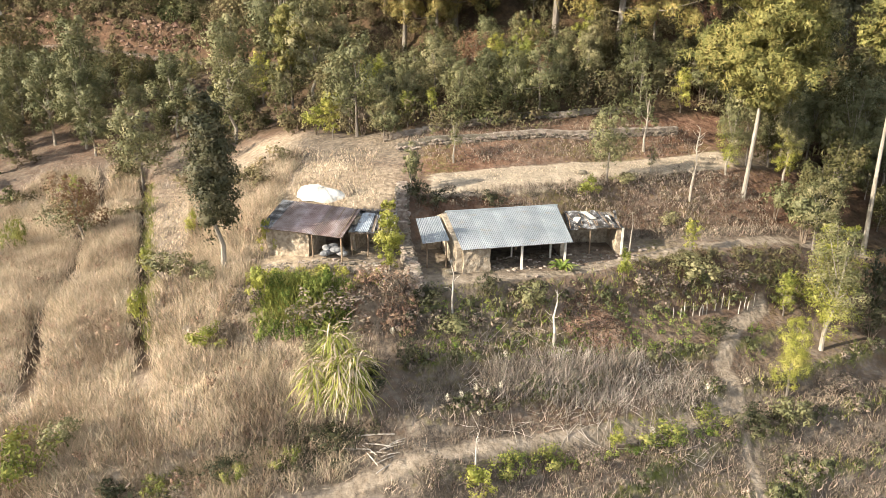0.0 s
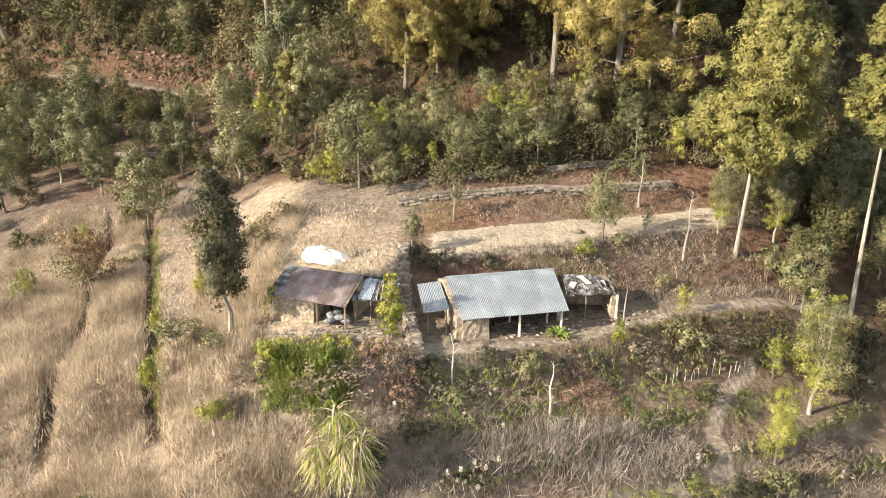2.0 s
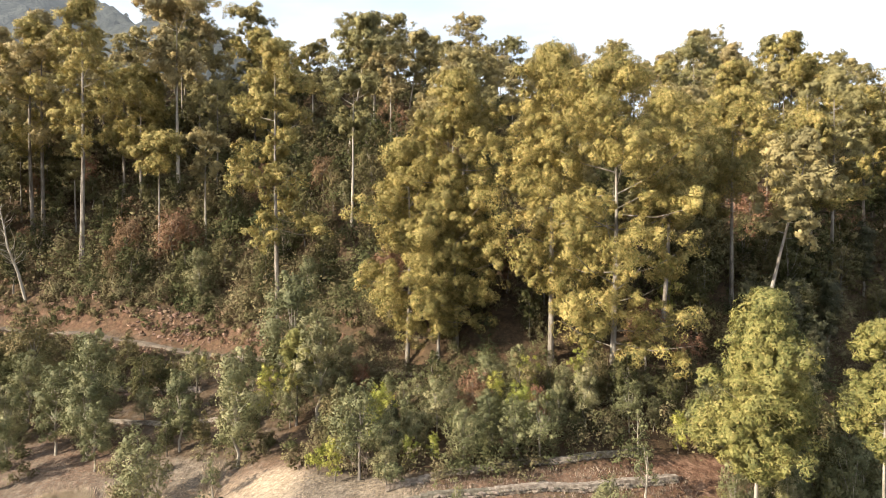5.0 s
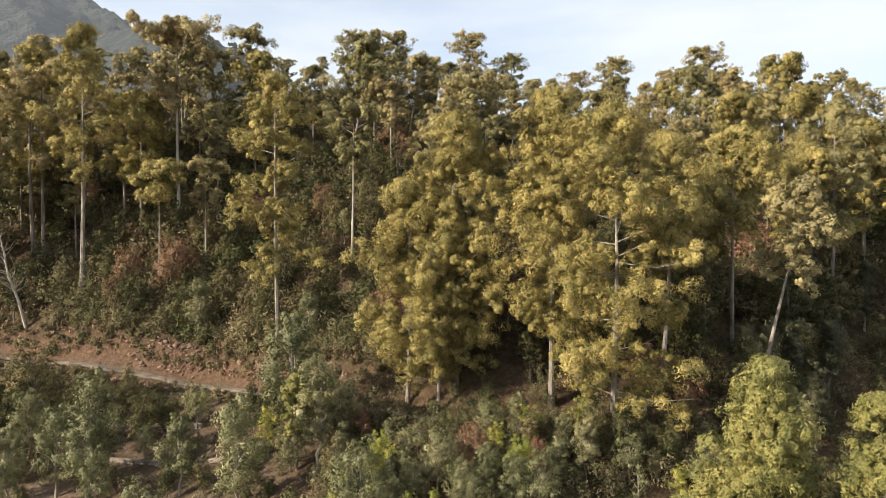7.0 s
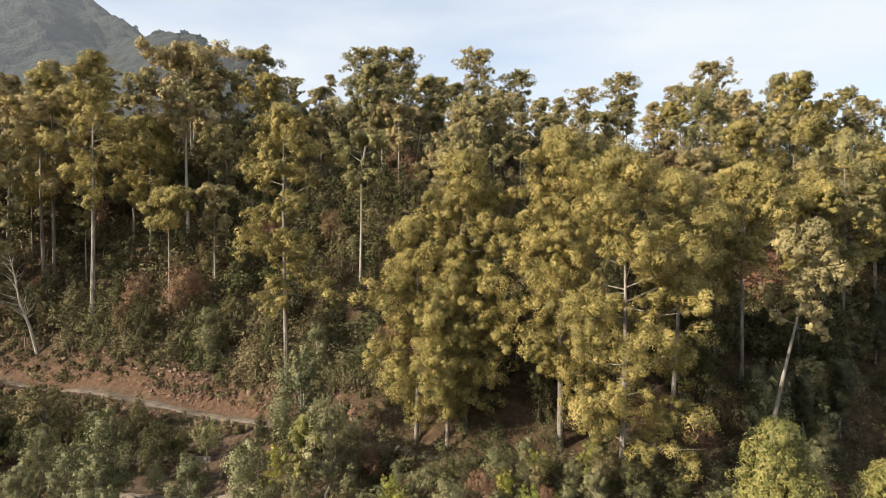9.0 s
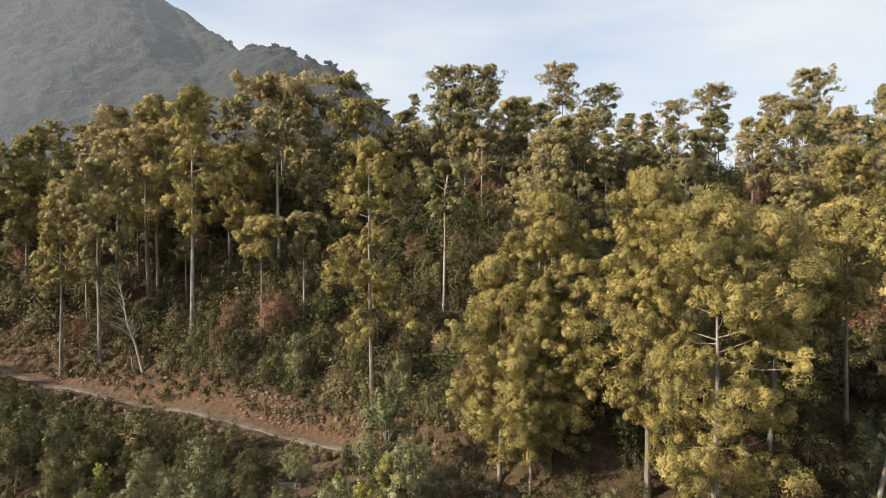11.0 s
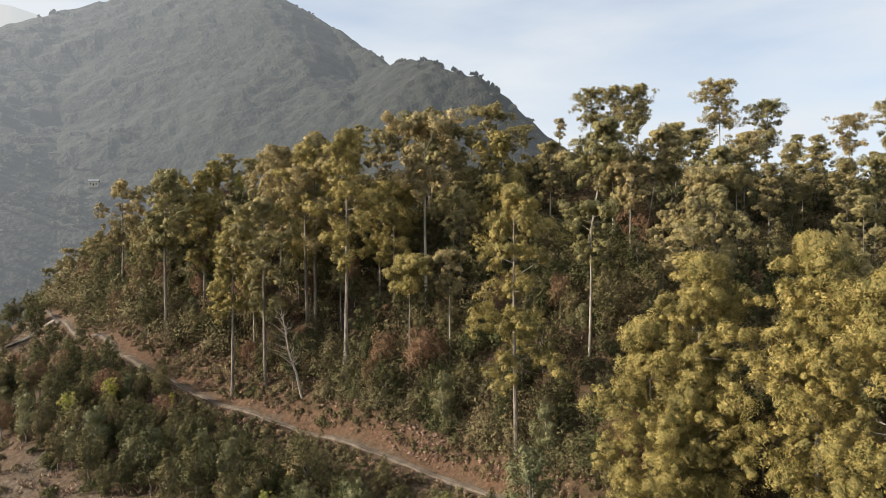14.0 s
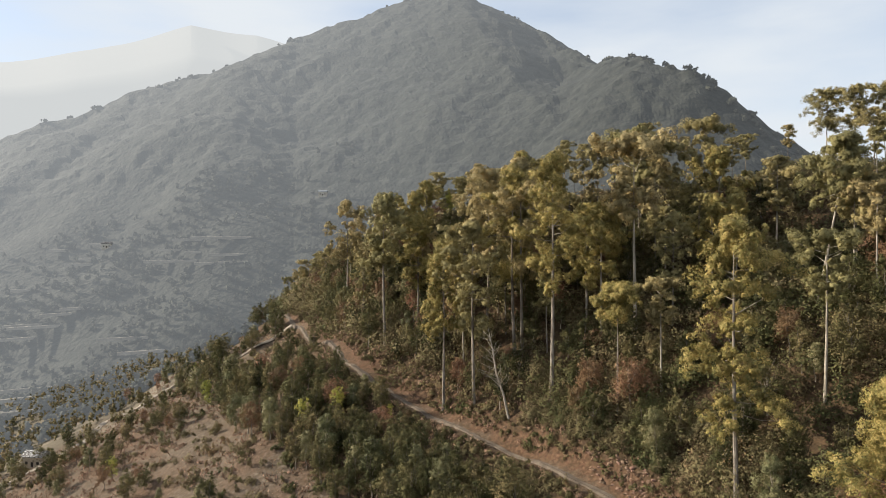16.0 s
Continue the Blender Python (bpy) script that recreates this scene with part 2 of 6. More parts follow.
# ---- terrain ----
# Cross-sections of the hill, each a station x with (y, z) at the same features in turn: valley, slope foot, lower slope, yard edge
# (foot and top), yard back, field front and back, upper terrace, forest foot, road (front and back), bank top, mid hill,
# crest (front and back), back slope, far valley, distance.
STATIONS = {
    -900: ((-300, -125), (15, -124), (70, -124), (100, -124), (125, -124), (150, -124), (175, -124), (200, -124), (225, -124), (250, -124), (280, -124), (285, -124), (290, -124), (300, -124), (310, -124), (320, -124), (340, -124), (480, -124), (2000, -124)),
    -350: ((-300, -80), (15, -64), (60, -56), (85, -51), (105, -46), (125, -40), (145, -34), (165, -28), (190, -21), (215, -14), (250, -6), (254, -5.5), (258, -5), (265, -5), (272, -5), (280, -5), (300, -6), (460, -60), (2000, -110)),
    -290: ((-300, -70), (15, -58), (50, -47), (70, -40.5), (85, -35.5), (102, -31), (124, -26), (140, -20.5), (152, -16), (166, -9), (184, -1), (215, 9), (219, 9.3), (223, 10), (235, 12), (245, 12), (265, 4), (455, -58), (2000, -65)),
    -240: ((-300, -60), (15, -42), (50, -36), (70, -32), (85, -28), (100, -23), (115, -17), (130, -11), (150, -3), (170, 7), (199, 22.5), (203, 22.9), (206, 25), (222, 37), (232, 42), (242, 42), (262, 28), (450, -35), (2000, -40)),
    -150: ((-300, -60), (15, -30), (40, -24), (55, -20), (65, -18), (75, -15), (86, -11), (100, -5), (113, 2), (128, 11), (150, 21.0), (153.5, 21.4), (158, 24), (182, 46), (205, 66), (216, 68), (238, 53), (450, -32), (2000, -40)),
    -110: ((-300, -60), (15, -24), (38, -18.5), (52, -16), (61, -14.5), (70, -12.4), (79, -9.7), (91, -5.8), (103, -0.5), (119, 6), (138.7, 13.2), (142.2, 13.6), (146.5, 17.2), (176, 44), (202, 68), (214.6, 71), (238, 59), (450, -31), (2000, -40)),
    -75: ((-300, -60), (15, -18), (35, -13), (48, -11), (56, -10), (64, -9), (72, -7), (84, -4.4), (95, -1), (110, 4), (127.5, 10.6), (131, 11), (135, 16.5), (170, 46), (200, 72), (213, 75), (238, 66), (450, -30), (2000, -40)),
    -40: ((-300, -60), (15, -12), (30, -7.5), (40, -5.5), (48, -5), (56, -4.6), (63, -4.2), (76, -1.8), (85, 0), (98, 3.2), (115, 8.4), (118.5, 8.8), (122, 13.5), (160, 44), (198, 73), (214, 76), (240, 66), (450, -30), (2000, -40)),
    -26: ((-300, -60), (15, -10), (32, -6), (38, -4.3), (44, -2.6), (50, -2), (56, -1.4), (68, 0), (76, 1), (88, 4), (106.5, 9.0), (110, 9.4), (113.5, 14.5), (152, 43), (196, 72), (213, 75), (240, 65), (450, -30), (2000, -40)),
    -14: ((-300, -60), (15, -8), (30, -4.6), (37, -2.6), (41, -0.3), (47, 0.5), (50, 2.5), (62, 4.3), (68, 5), (80, 5.8), (94, 10.0), (97.5, 10.4), (103, 15.5), (150, 43), (195, 71), (212, 74), (240, 64), (450, -30), (2000, -40)),
    -8: ((-300, -60), (15, -8), (28, -5.2), (36.5, -2.6), (39, 0.5), (47, 1.0), (50, 3), (58, 4.2), (65, 5), (78, 6), (91, 10.6), (94.5, 11), (100, 16), (150, 43.5), (195, 70), (212, 73), (240, 63), (450, -30), (2000, -40)),
    -1: ((-300, -60), (15, -9), (30, -6), (38.6, -2.6), (40.4, 0), (48.5, 0.3), (51, 3.2), (55.5, 4), (61, 5.5), (68, 7), (85, 11), (88.5, 11.5), (95, 17), (150, 44), (195, 69), (212, 71), (240, 61), (450, -30), (2000, -40)),
    8: ((-300, -60), (15, -12), (33, -6.6), (41, -2.6), (42.3, -0.1), (50, 0.1), (52.2, 3.5), (57.5, 4.2), (61, 5.8), (66, 7.5), (80, 11), (84, 11.6), (92, 17.5), (150, 44), (195, 68), (212, 70), (240, 60), (450, -30), (2000, -40)),
    25: ((-300, -60), (15, -15), (34, -9.5), (46, -4), (48.5, -0.2), (52, 0.6), (57.5, 4.2), (61, 4.8), (65, 6), (72, 8.5), (82, 12), (86, 13), (94, 18), (150, 42), (198, 66), (214, 67), (244, 56), (450, -30), (2000, -40)),
    60: ((-300, -60), (15, -24), (34, -16), (48, -9), (54, -6), (60, -3), (66, 0), (71, 3), (75, 5), (80, 8), (90, 14), (94, 15), (100, 19), (150, 42), (205, 64), (220, 65), (250, 54), (450, -30), (2000, -40)),
    220: ((-300, -60), (15, -45), (40, -35), (60, -26), (70, -21), (80, -16), (90, -11), (100, -6), (108, -2), (116, 3), (126, 9), (130, 11), (138, 15), (170, 32), (215, 58), (230, 60), (262, 48), (460, -30), (2000, -40)),
    900: ((-300, -60), (15, -55), (40, -50), (60, -48), (70, -46), (80, -44), (90, -42), (100, -40), (108, -38), (116, -36), (126, -32), (130, -31), (138, -28), (170, -18), (215, 0), (230, 2), (262, -6), (460, -40), (2000, -40)),
}
XS = np.array(sorted(STATIONS), float)
KY = np.array([[p[0] for p in STATIONS[int(x)]] for x in XS])
KZ = np.array([[p[1] for p in STATIONS[int(x)]] for x in XS])
# Ridge lines of the big hill across the valley: degrees left of +y, distance, height.
RIDGES = (((36.3, 1300, 547), (49, 1270, 425), (55.3, 1250, 352), (61.4, 1235, 300), (69.8, 1230, 220), (85, 1300, 120)),
          ((36.3, 1300, 547), (28.9, 1145, 408), (24.7, 962, 309), (20, 806, 247), (16.7, 767, 228), (14, 741, 196), (12, 728, 162), (8, 700, 62)))


def value_noise(x, y, seed=0):
    xi, yi = np.floor(x), np.floor(y)
    u, v = x - xi, y - yi
    u, v = u * u * (3 - 2 * u), v * v * (3 - 2 * v)

    def lattice(a, b):
        s = np.sin(a * 127.1 + b * 311.7 + seed * 74.7) * 43758.5453
        return s - np.floor(s)
    return (lattice(xi, yi) * (1 - u) + lattice(xi + 1, yi) * u) * (1 - v) + (lattice(xi, yi + 1) * (1 - u) + lattice(xi + 1, yi + 1) * u) * v - 0.5


def knots_at(x):
    x = np.clip(np.asarray(x, float), XS[0] + 0.01, XS[-1] - 0.01)
    i = np.clip(np.searchsorted(XS, x) - 1, 0, len(XS) - 2)
    f = ((x - XS[i]) / (XS[i + 1] - XS[i]))[..., None]
    return KY[i] * (1 - f) + KY[i + 1] * f, KZ[i] * (1 - f) + KZ[i + 1] * f


def ridge_height(x, y):
    best = np.full(np.shape(x), -1e9)
    for line in RIDGES:
        pts = [(-d * math.sin(radians(a)), d * math.cos(radians(a)), z) for a, d, z in line]
        for (ax, ay, az), (bx, by, bz) in zip(pts, pts[1:]):
            dx, dy = bx - ax, by - ay
            s = np.clip(((x - ax) * dx + (y - ay) * dy) / (dx * dx + dy * dy), 0, 1)
            d = np.hypot(x - ax - s * dx, y - ay - s * dy)
            best = np.maximum(best, az + s * (bz - az) - 0.66 * d)
    return best


def ledges(x, y, z, ky):
    """The slope cut into field terraces: the stepped height, how far it holds, and where a riser stands."""
    w = z + np.where(x < -10, 0.15, 0.5) * value_noise(x / 7, y / 7, 21)
    step = np.where(x < -10, 1.15, 1.5)
    k = np.floor(w / step)
    f = w / step - k
    t = np.clip((f - 0.62) / 0.38, 0, 1)
    lift = step * (k + 0.18 * f + 0.82 * t * t * (3 - 2 * t)) + z - w
    right = np.clip((x + 4) / 4, 0, 1) * np.clip((ky[..., 3] - 0.4 - y) / 1.5, 0, 1) * np.clip((45 - x) / 10, 0, 1)
    left = np.clip((-46 - x) / 6, 0, 1) * np.clip((90 - y) / 12, 0, 1) * np.clip((x + 120) / 40, 0, 1)
    amount = np.maximum(right * 0.85, left * 0.75) * np.clip((y - 5) / 10, 0, 1)
    return lift, amount, (f > 0.6) * amount, k


def ditch_line(y):
    """The ditch along the grass field's edge."""
    return -21.8 - 0.41 * (y - 45.7)


def second_ditch(y):
    """The ditch between the two strips of tall grass."""
    return ditch_line(y) - 6.6 + 0.07 * (y - 50) - 0.35 * np.sin(y / 3.1)


def hill_height(x, y):
    """The big hill across the valley, with its side spurs and the lumps of its woods."""
    big = ridge_height(x, y)
    fade = np.clip((520 - big) / 300, 0.08, 1)
    u, v = 0.8 * x + 0.6 * y, 0.8 * y - 0.6 * x
    big = big + fade * (55 * value_noise(u / 190, v / 190, 5) + 20 * value_noise(u / 70, v / 70, 6))
    s, t = 0.5 * x - 0.866 * y, 0.5 * y + 0.866 * x
    lumps = np.clip((big - 60) / 90, 0.12, 1)
    return big + lumps * (5.0 * value_noise(s / 19, t / 19, 7) + 6.0 * value_noise(u / 10, v / 10, 8))


def height(x, y):
    """The ground's height at x, y (arrays)."""
    x, y = np.broadcast_arrays(np.asarray(x, float), np.asarray(y, float))
    ky, kz = knots_at(x)
    z = np.full(x.shape, -60.0)
    for k in range(ky.shape[-1] - 1):
        a, b = ky[..., k], ky[..., k + 1]
        inside = (y >= a) & (y <= b)
        f = np.clip((y - a) / np.maximum(b - a, 1e-6), 0, 1)
        z = np.where(inside, kz[..., k] * (1 - f) + kz[..., k + 1] * f, z)
    z = np.where(y > ky[..., -1], kz[..., -1], z)
    drop = np.clip((x + 19) * 0.336 - (y - 28.5) * 0.942, 0, 1)
    z = z - 1.3 * drop * drop * (3 - 2 * drop) * np.clip((x + 26) / 5, 0, 1) * np.clip((-1 - x) / 5, 0, 1) * np.clip((36 - y) / 2, 0, 1)
    off = x - ditch_line(y)
    held = np.clip((y - 36) / 6, 0, 1) * np.clip((82 - y) / 8, 0, 1)
    z = z - held * (0.55 * np.clip((1.2 - off) / 1.2, 0, 1) * np.clip((off + 14) / 12, 0, 1) + 1.2 * np.exp(-(off / 0.75) ** 2))
    off = x - second_ditch(y)
    z = z - held * (0.45 * np.clip((0.9 - off) / 1.0, 0, 1) * np.clip((off + 10) / 9, 0, 1) + 1.2 * np.exp(-(off / 0.75) ** 2))
    lift, amount, *_ = ledges(x, y, z, ky)
    z = z + amount * (lift - z)
    far = np.clip((np.hypot(x, y) - 60) / 150, 0, 1)
    z = z + far * (5 * value_noise(x / 28, y / 28, 1) + 2 * value_noise(x / 11, y / 11, 2))
    z = z + 0.5 * value_noise(x / 5, y / 5, 3) * np.clip((np.abs(y - 47) - 5) / 6, 0.06, 1) + 0.12 * value_noise(x / 1.3, y / 1.3, 4)
    return z
# ---- end of terrain ----


# ---- geometry helpers ----
def rng_of(seed):
    return np.random.default_rng(seed)


def mesh_object(name, verts, faces, mats, parent=None, label="", smooth=False, face_mats=None):
    """One mesh object; parts are linked under their thing."""
    me = bpy.data.meshes.new(name)
    me.from_pydata([tuple(v) for v in verts] if not isinstance(verts, np.ndarray) else verts.tolist(), [], faces.tolist() if isinstance(faces, np.ndarray) else faces)
    for m in (mats if isinstance(mats, (list, tuple)) else [mats]):
        me.materials.append(m)
    if face_mats is not None:
        me.polygons.foreach_set("material_index", np.asarray(face_mats, np.int32))
    if smooth:
        me.polygons.foreach_set("use_smooth", np.ones(len(me.polygons), bool))
    me.update()
    ob = new(name, me)
    if parent:
        ob.parent = parent
    if label:
        ob["label"] = label
    return ob


def part(name, bm, mat, parent, label=""):
    me = bpy.data.meshes.new(name)
    bm.normal_update()
    bm.to_mesh(me)
    bm.free()
    me.materials.append(mat)
    ob = new(name, me)
    ob.parent = parent
    if label:
        ob["label"] = label
    return ob


class Soup:
    """Collects vertices and faces for one mesh."""

    def __init__(self):
        self.v, self.f, self.n = [], [], 0

    def add(self, v, f):
        v = np.asarray(v, float).reshape(-1, 3)
        self.v.append(v)
        self.f += [[i + self.n for i in face] for face in f]
        self.n += len(v)

    def tube(self, pts, radii, sides=6, cap=True):
        pts = [Vector(p) for p in pts]
        rings = []
        for i, p in enumerate(pts):
            d = (pts[min(i + 1, len(pts) - 1)] - pts[max(i - 1, 0)]).normalized()
            a = d.cross(Vector((0.31, 0.9, 0.17))).normalized()
            b = d.cross(a)
            rings += [p + radii[i] * (math.cos(2 * math.pi * k / sides) * a + math.sin(2 * math.pi * k / sides) * b) for k in range(sides)]
        f = [[i * sides + k, i * sides + (k + 1) % sides, (i + 1) * sides + (k + 1) % sides, (i + 1) * sides + k] for i in range(len(pts) - 1) for k in range(sides)]
        if cap:
            f += [list(range(sides))[::-1], [(len(pts) - 1) * sides + k for k in range(sides)]]
        self.add([tuple(r) for r in rings], f)

    def box(self, centre, size, turn=0.0, tilt=0.0):
        m = Matrix.Translation(centre) @ Matrix.Rotation(turn, 4, "Z") @ Matrix.Rotation(tilt, 4, "X")
        v = [m @ Vector((sx * size[0] / 2, sy * size[1] / 2, sz * size[2] / 2)) for sx in (-1, 1) for sy in (-1, 1) for sz in (-1, 1)]
        self.add([tuple(p) for p in v], [[0, 1, 3, 2], [4, 6, 7, 5], [0, 4, 5, 1], [2, 3, 7, 6], [0, 2, 6, 4], [1, 5, 7, 3]])

    def object(self, name, mat, parent=None, label="", smooth=False):
        return mesh_object(name, np.concatenate(self.v), self.f, mat, parent, label, smooth)


def leaf_quads(r, centres, normals, size, narrow=0.55):
    """Rhombic leaves at the centres, facing roughly along the normals."""
    n = len(centres)
    d = normals + r.normal(0, 0.55, (n, 3))
    d /= np.linalg.norm(d, axis=1, keepdims=True)
    a = np.cross(d, r.normal(0, 1, (n, 3)))
    a /= np.linalg.norm(a, axis=1, keepdims=True) + 1e-9
    b = np.cross(d, a)
    s = size * r.uniform(0.65, 1.35, (n, 1))
    v = np.stack([centres - a * s, centres + b * s * narrow + d * s * 0.15, centres + a * s, centres - b * s * narrow + d * s * 0.15], 1).reshape(-1, 3)
    return v, np.arange(4 * n).reshape(n, 4)


def leaf_tris(r, centres, normals, size):
    """Single triangular leaves, for cover seen from afar."""
    n = len(centres)
    d = normals + r.normal(0, 0.5, (n, 3))
    d /= np.linalg.norm(d, axis=1, keepdims=True)
    a = np.cross(d, r.normal(0, 1, (n, 3)))
    a /= np.linalg.norm(a, axis=1, keepdims=True) + 1e-9
    b = np.cross(d, a)
    s = size * r.uniform(0.65, 1.4, (n, 1))
    v = np.stack([centres - a * s * 0.6, centres + a * s * 0.6, centres + b * s * 1.2], 1).reshape(-1, 3)
    return v, np.arange(3 * n).reshape(n, 3)


def foliage_mesh(name, v, f, nrm, mats, parent=None, face_mats=None):
    """Triangles whose normals follow the rounding of their clump."""
    me = bpy.data.meshes.new(name)
    v, f = np.ascontiguousarray(v, np.float32), np.ascontiguousarray(f, np.int32)
    me.vertices.add(len(v))
    me.vertices.foreach_set("co", v.ravel())
    me.loops.add(f.size)
    me.loops.foreach_set("vertex_index", f.ravel())
    me.polygons.add(len(f))
    me.polygons.foreach_set("loop_start", np.arange(0, f.size, 3, dtype=np.int32))
    for m in (mats if isinstance(mats, (list, tuple)) else [mats]):
        me.materials.append(m)
    if face_mats is not None:
        me.polygons.foreach_set("material_index", np.asarray(face_mats, np.int32))
    me.update(calc_edges=True)
    at = me.attributes.new("custom_normal", "FLOAT_VECTOR", "POINT")
    at.data.foreach_set("vector", np.ascontiguousarray(nrm, np.float32).ravel())
    ob = new(name, me)
    if parent:
        ob.parent = parent
    return ob


def unit(a):
    return a / (np.linalg.norm(a, axis=-1, keepdims=True) + 1e-9)


def clumps(r, centres, radii, outward, per, length, width, squash=1.0, spiky=False, soft=0.6):
    """Clumps of small leaves or needle sprays round the centres: vertices, triangles, and normals that round each clump off."""
    n = len(centres)
    e = unit(r.normal(0, 1, (n, per, 3)) + 0.45 * outward[:, None])
    c = centres[:, None] + e * np.asarray(radii)[:, None, None] * np.array([1, 1, squash]) * (r.random((n, per, 1)) ** (0.22 if spiky else 0.35)) * r.uniform(*((0.9, 1.1) if spiky else (0.75, 1.2)), (n, per, 1))
    nrm = unit(soft * e + (1.05 - soft) * outward[:, None] + np.array([0, 0, 0.12]) + r.normal(0, 0.06, (n, per, 3)))
    if spiky:
        d = unit(nrm + r.normal(0, 0.28, (n, per, 3)))
        a = 0.5 * e + np.array([0, 0, 0.35]) + r.normal(0, 0.8, (n, per, 3))
        a = unit(a - 0.8 * d * (a * d).sum(-1, keepdims=True))
        b = unit(np.cross(d, a))
    else:
        d = unit(nrm + r.normal(0, 0.38, (n, per, 3)))
        a = unit(np.cross(d, r.normal(0, 1, (n, per, 3))))
        b = np.cross(d, a)
    ln, w = length * r.uniform(0.6, 1.35, (n, per, 1)), width * r.uniform(0.7, 1.3, (n, per, 1))
    p, q, t = c - a * ln * 0.45 - b * w, c - a * ln * 0.45 + b * w, c + a * ln * 0.55
    turn = (np.cross(q - p, t - p) * nrm).sum(-1, keepdims=True) < 0
    v = np.stack([np.where(turn, q, p), np.where(turn, p, q), t], 2).reshape(-1, 3)
    return v, np.arange(3 * n * per).reshape(-1, 3), np.repeat(nrm.reshape(-1, 3), 3, 0)


def needle_puffs(r, centres, radii, per, length, width, rounds=0.62, subs=8):
    """Soft cushions of needle sprays, each a heap of smaller tufts."""
    n = len(centres)
    d = unit(r.normal(0, 1, (n, subs, 3)) + np.array([0, 0, 0.55]))
    rad = radii[:, None] * r.uniform(0.32, 0.52, (n, subs))
    c = centres[:, None] + d * radii[:, None, None] * np.array([1, 1, rounds]) * r.uniform(0.5, 1.0, (n, subs, 1))
    return clumps(r, c.reshape(-1, 3), rad.reshape(-1), d.reshape(-1, 3), per, length, width, 0.9, True, 0.62)


def crown_clumps(r, n, lobes, share):
    """Centres on the skin of the lobes (centre, radii), their sizes and outward directions."""
    w = np.array([l[1][0] * l[1][1] + l[1][0] * l[1][2] for l in lobes])
    pick = r.choice(len(lobes), n, p=w / w.sum())
    d = unit(r.normal(0, 1, (n, 3)) + np.array([0, 0, 0.2]))
    c, rad = np.array([l[0] for l in lobes])[pick], np.array([l[1] for l in lobes])[pick]
    return c + d * rad * r.uniform(0.55, 1.1, (n, 1)), rad.mean(1) * share * r.uniform(0.7, 1.35, n), d


def thing(name, label, category, group="", at=(0, 0, 0), kind=""):
    e = new(name)
    e.location = at
    return tagged(e, label, category, group, kind)


# ---- tree builders ----
def pine(seed, tall, bare, radius, mat, label, limbs=18, each=4, per=60, pad=1.0, length=0.5, width=0.12, lean=0.0, top=0.55, bark=None, low=0.45, inner=0.5, rounds=0.85, peak=1.7, tip=0.1, subs=8, girth=1.0):
    """A chir pine: straight trunk bare to the height 'bare', limbs in loose whorls, needle cushions towards the limbs' ends."""
    r = rng_of(seed)
    root = thing("pine_tree", label, "tree")
    wood = Soup()
    foot = (0.0085 * tall + 0.06) * girth
    bend = r.normal(0, 0.010, 2) * tall
    steps = 9

    def axis(h):
        f = h / tall
        return np.array([bend[0] * math.sin(f * 3) + lean * h, bend[1] * math.sin(f * 2.4), h])
    wood.tube([(0, 0, -0.8)] + [axis(tall * i / steps) for i in range(steps + 1)], [foot * 1.35] + [foot * (1.15 if i == 0 else 1) * (1 - 0.93 * (i / steps) ** 1.1) for i in range(steps + 1)], 8)
    spots, sizes = [], []
    for i in range(limbs):
        f = min(0.98, (i + r.random() * 1.6) / limbs)
        h = bare + (tall - bare) * f
        reach = radius * (min(1, low + (1 - low) * f / top) if f < top else max(tip, (1 - ((f - top) / (1 - top)) ** peak)))
        ln, a = float(reach * r.choice([0.45, 0.75, 0.95, 1.15]) * r.uniform(0.9, 1.1)), i * 2.4 + r.normal(0, 0.7)
        rise = r.uniform(-0.3, 0.35) + 0.4 * f
        p0 = axis(h)
        out, side = np.array([math.cos(a), math.sin(a), 0]), np.array([-math.sin(a), math.cos(a), 0])
        p1 = p0 + out * ln * 0.5 + np.array([0, 0, ln * 0.5 * rise])
        p2 = p0 + out * ln + np.array([0, 0, ln * (rise + 0.15)])
        wood.tube([p0, p1, p2], [0.025 + 0.007 * ln, 0.016 + 0.004 * ln, 0.01], 4, False)
        for k in range(each):
            t = 1.0 - inner * (k / each) + r.normal(0, 0.06)
            spots.append(p0 + (p2 - p0) * t + side * r.normal(0, 0.18) * ln + np.array([0, 0, r.normal(0.1, 0.55) * pad]))
            sizes.append(pad * r.uniform(0.6, 1.2) * (1.05 - 0.35 * k / each))
    for k in range(4):
        spots.append(axis(tall - pad * (0.5 + 0.4 * k)) + r.normal(0, 0.5, 3) * pad * np.array([1, 1, 0.3]))
        sizes.append(pad * r.uniform(0.6, 0.9))
    wood.object("trunk", bark or M_BARK, root)
    spots, sizes = np.array(spots), np.array(sizes)
    spots[:, 2] = np.minimum(spots[:, 2], tall - 0.45 * sizes)
    v, f, nrm = needle_puffs(r, spots, sizes, per, length, width, rounds, subs)
    foliage_mesh("crown", v, f, nrm, mat, root)
    return root


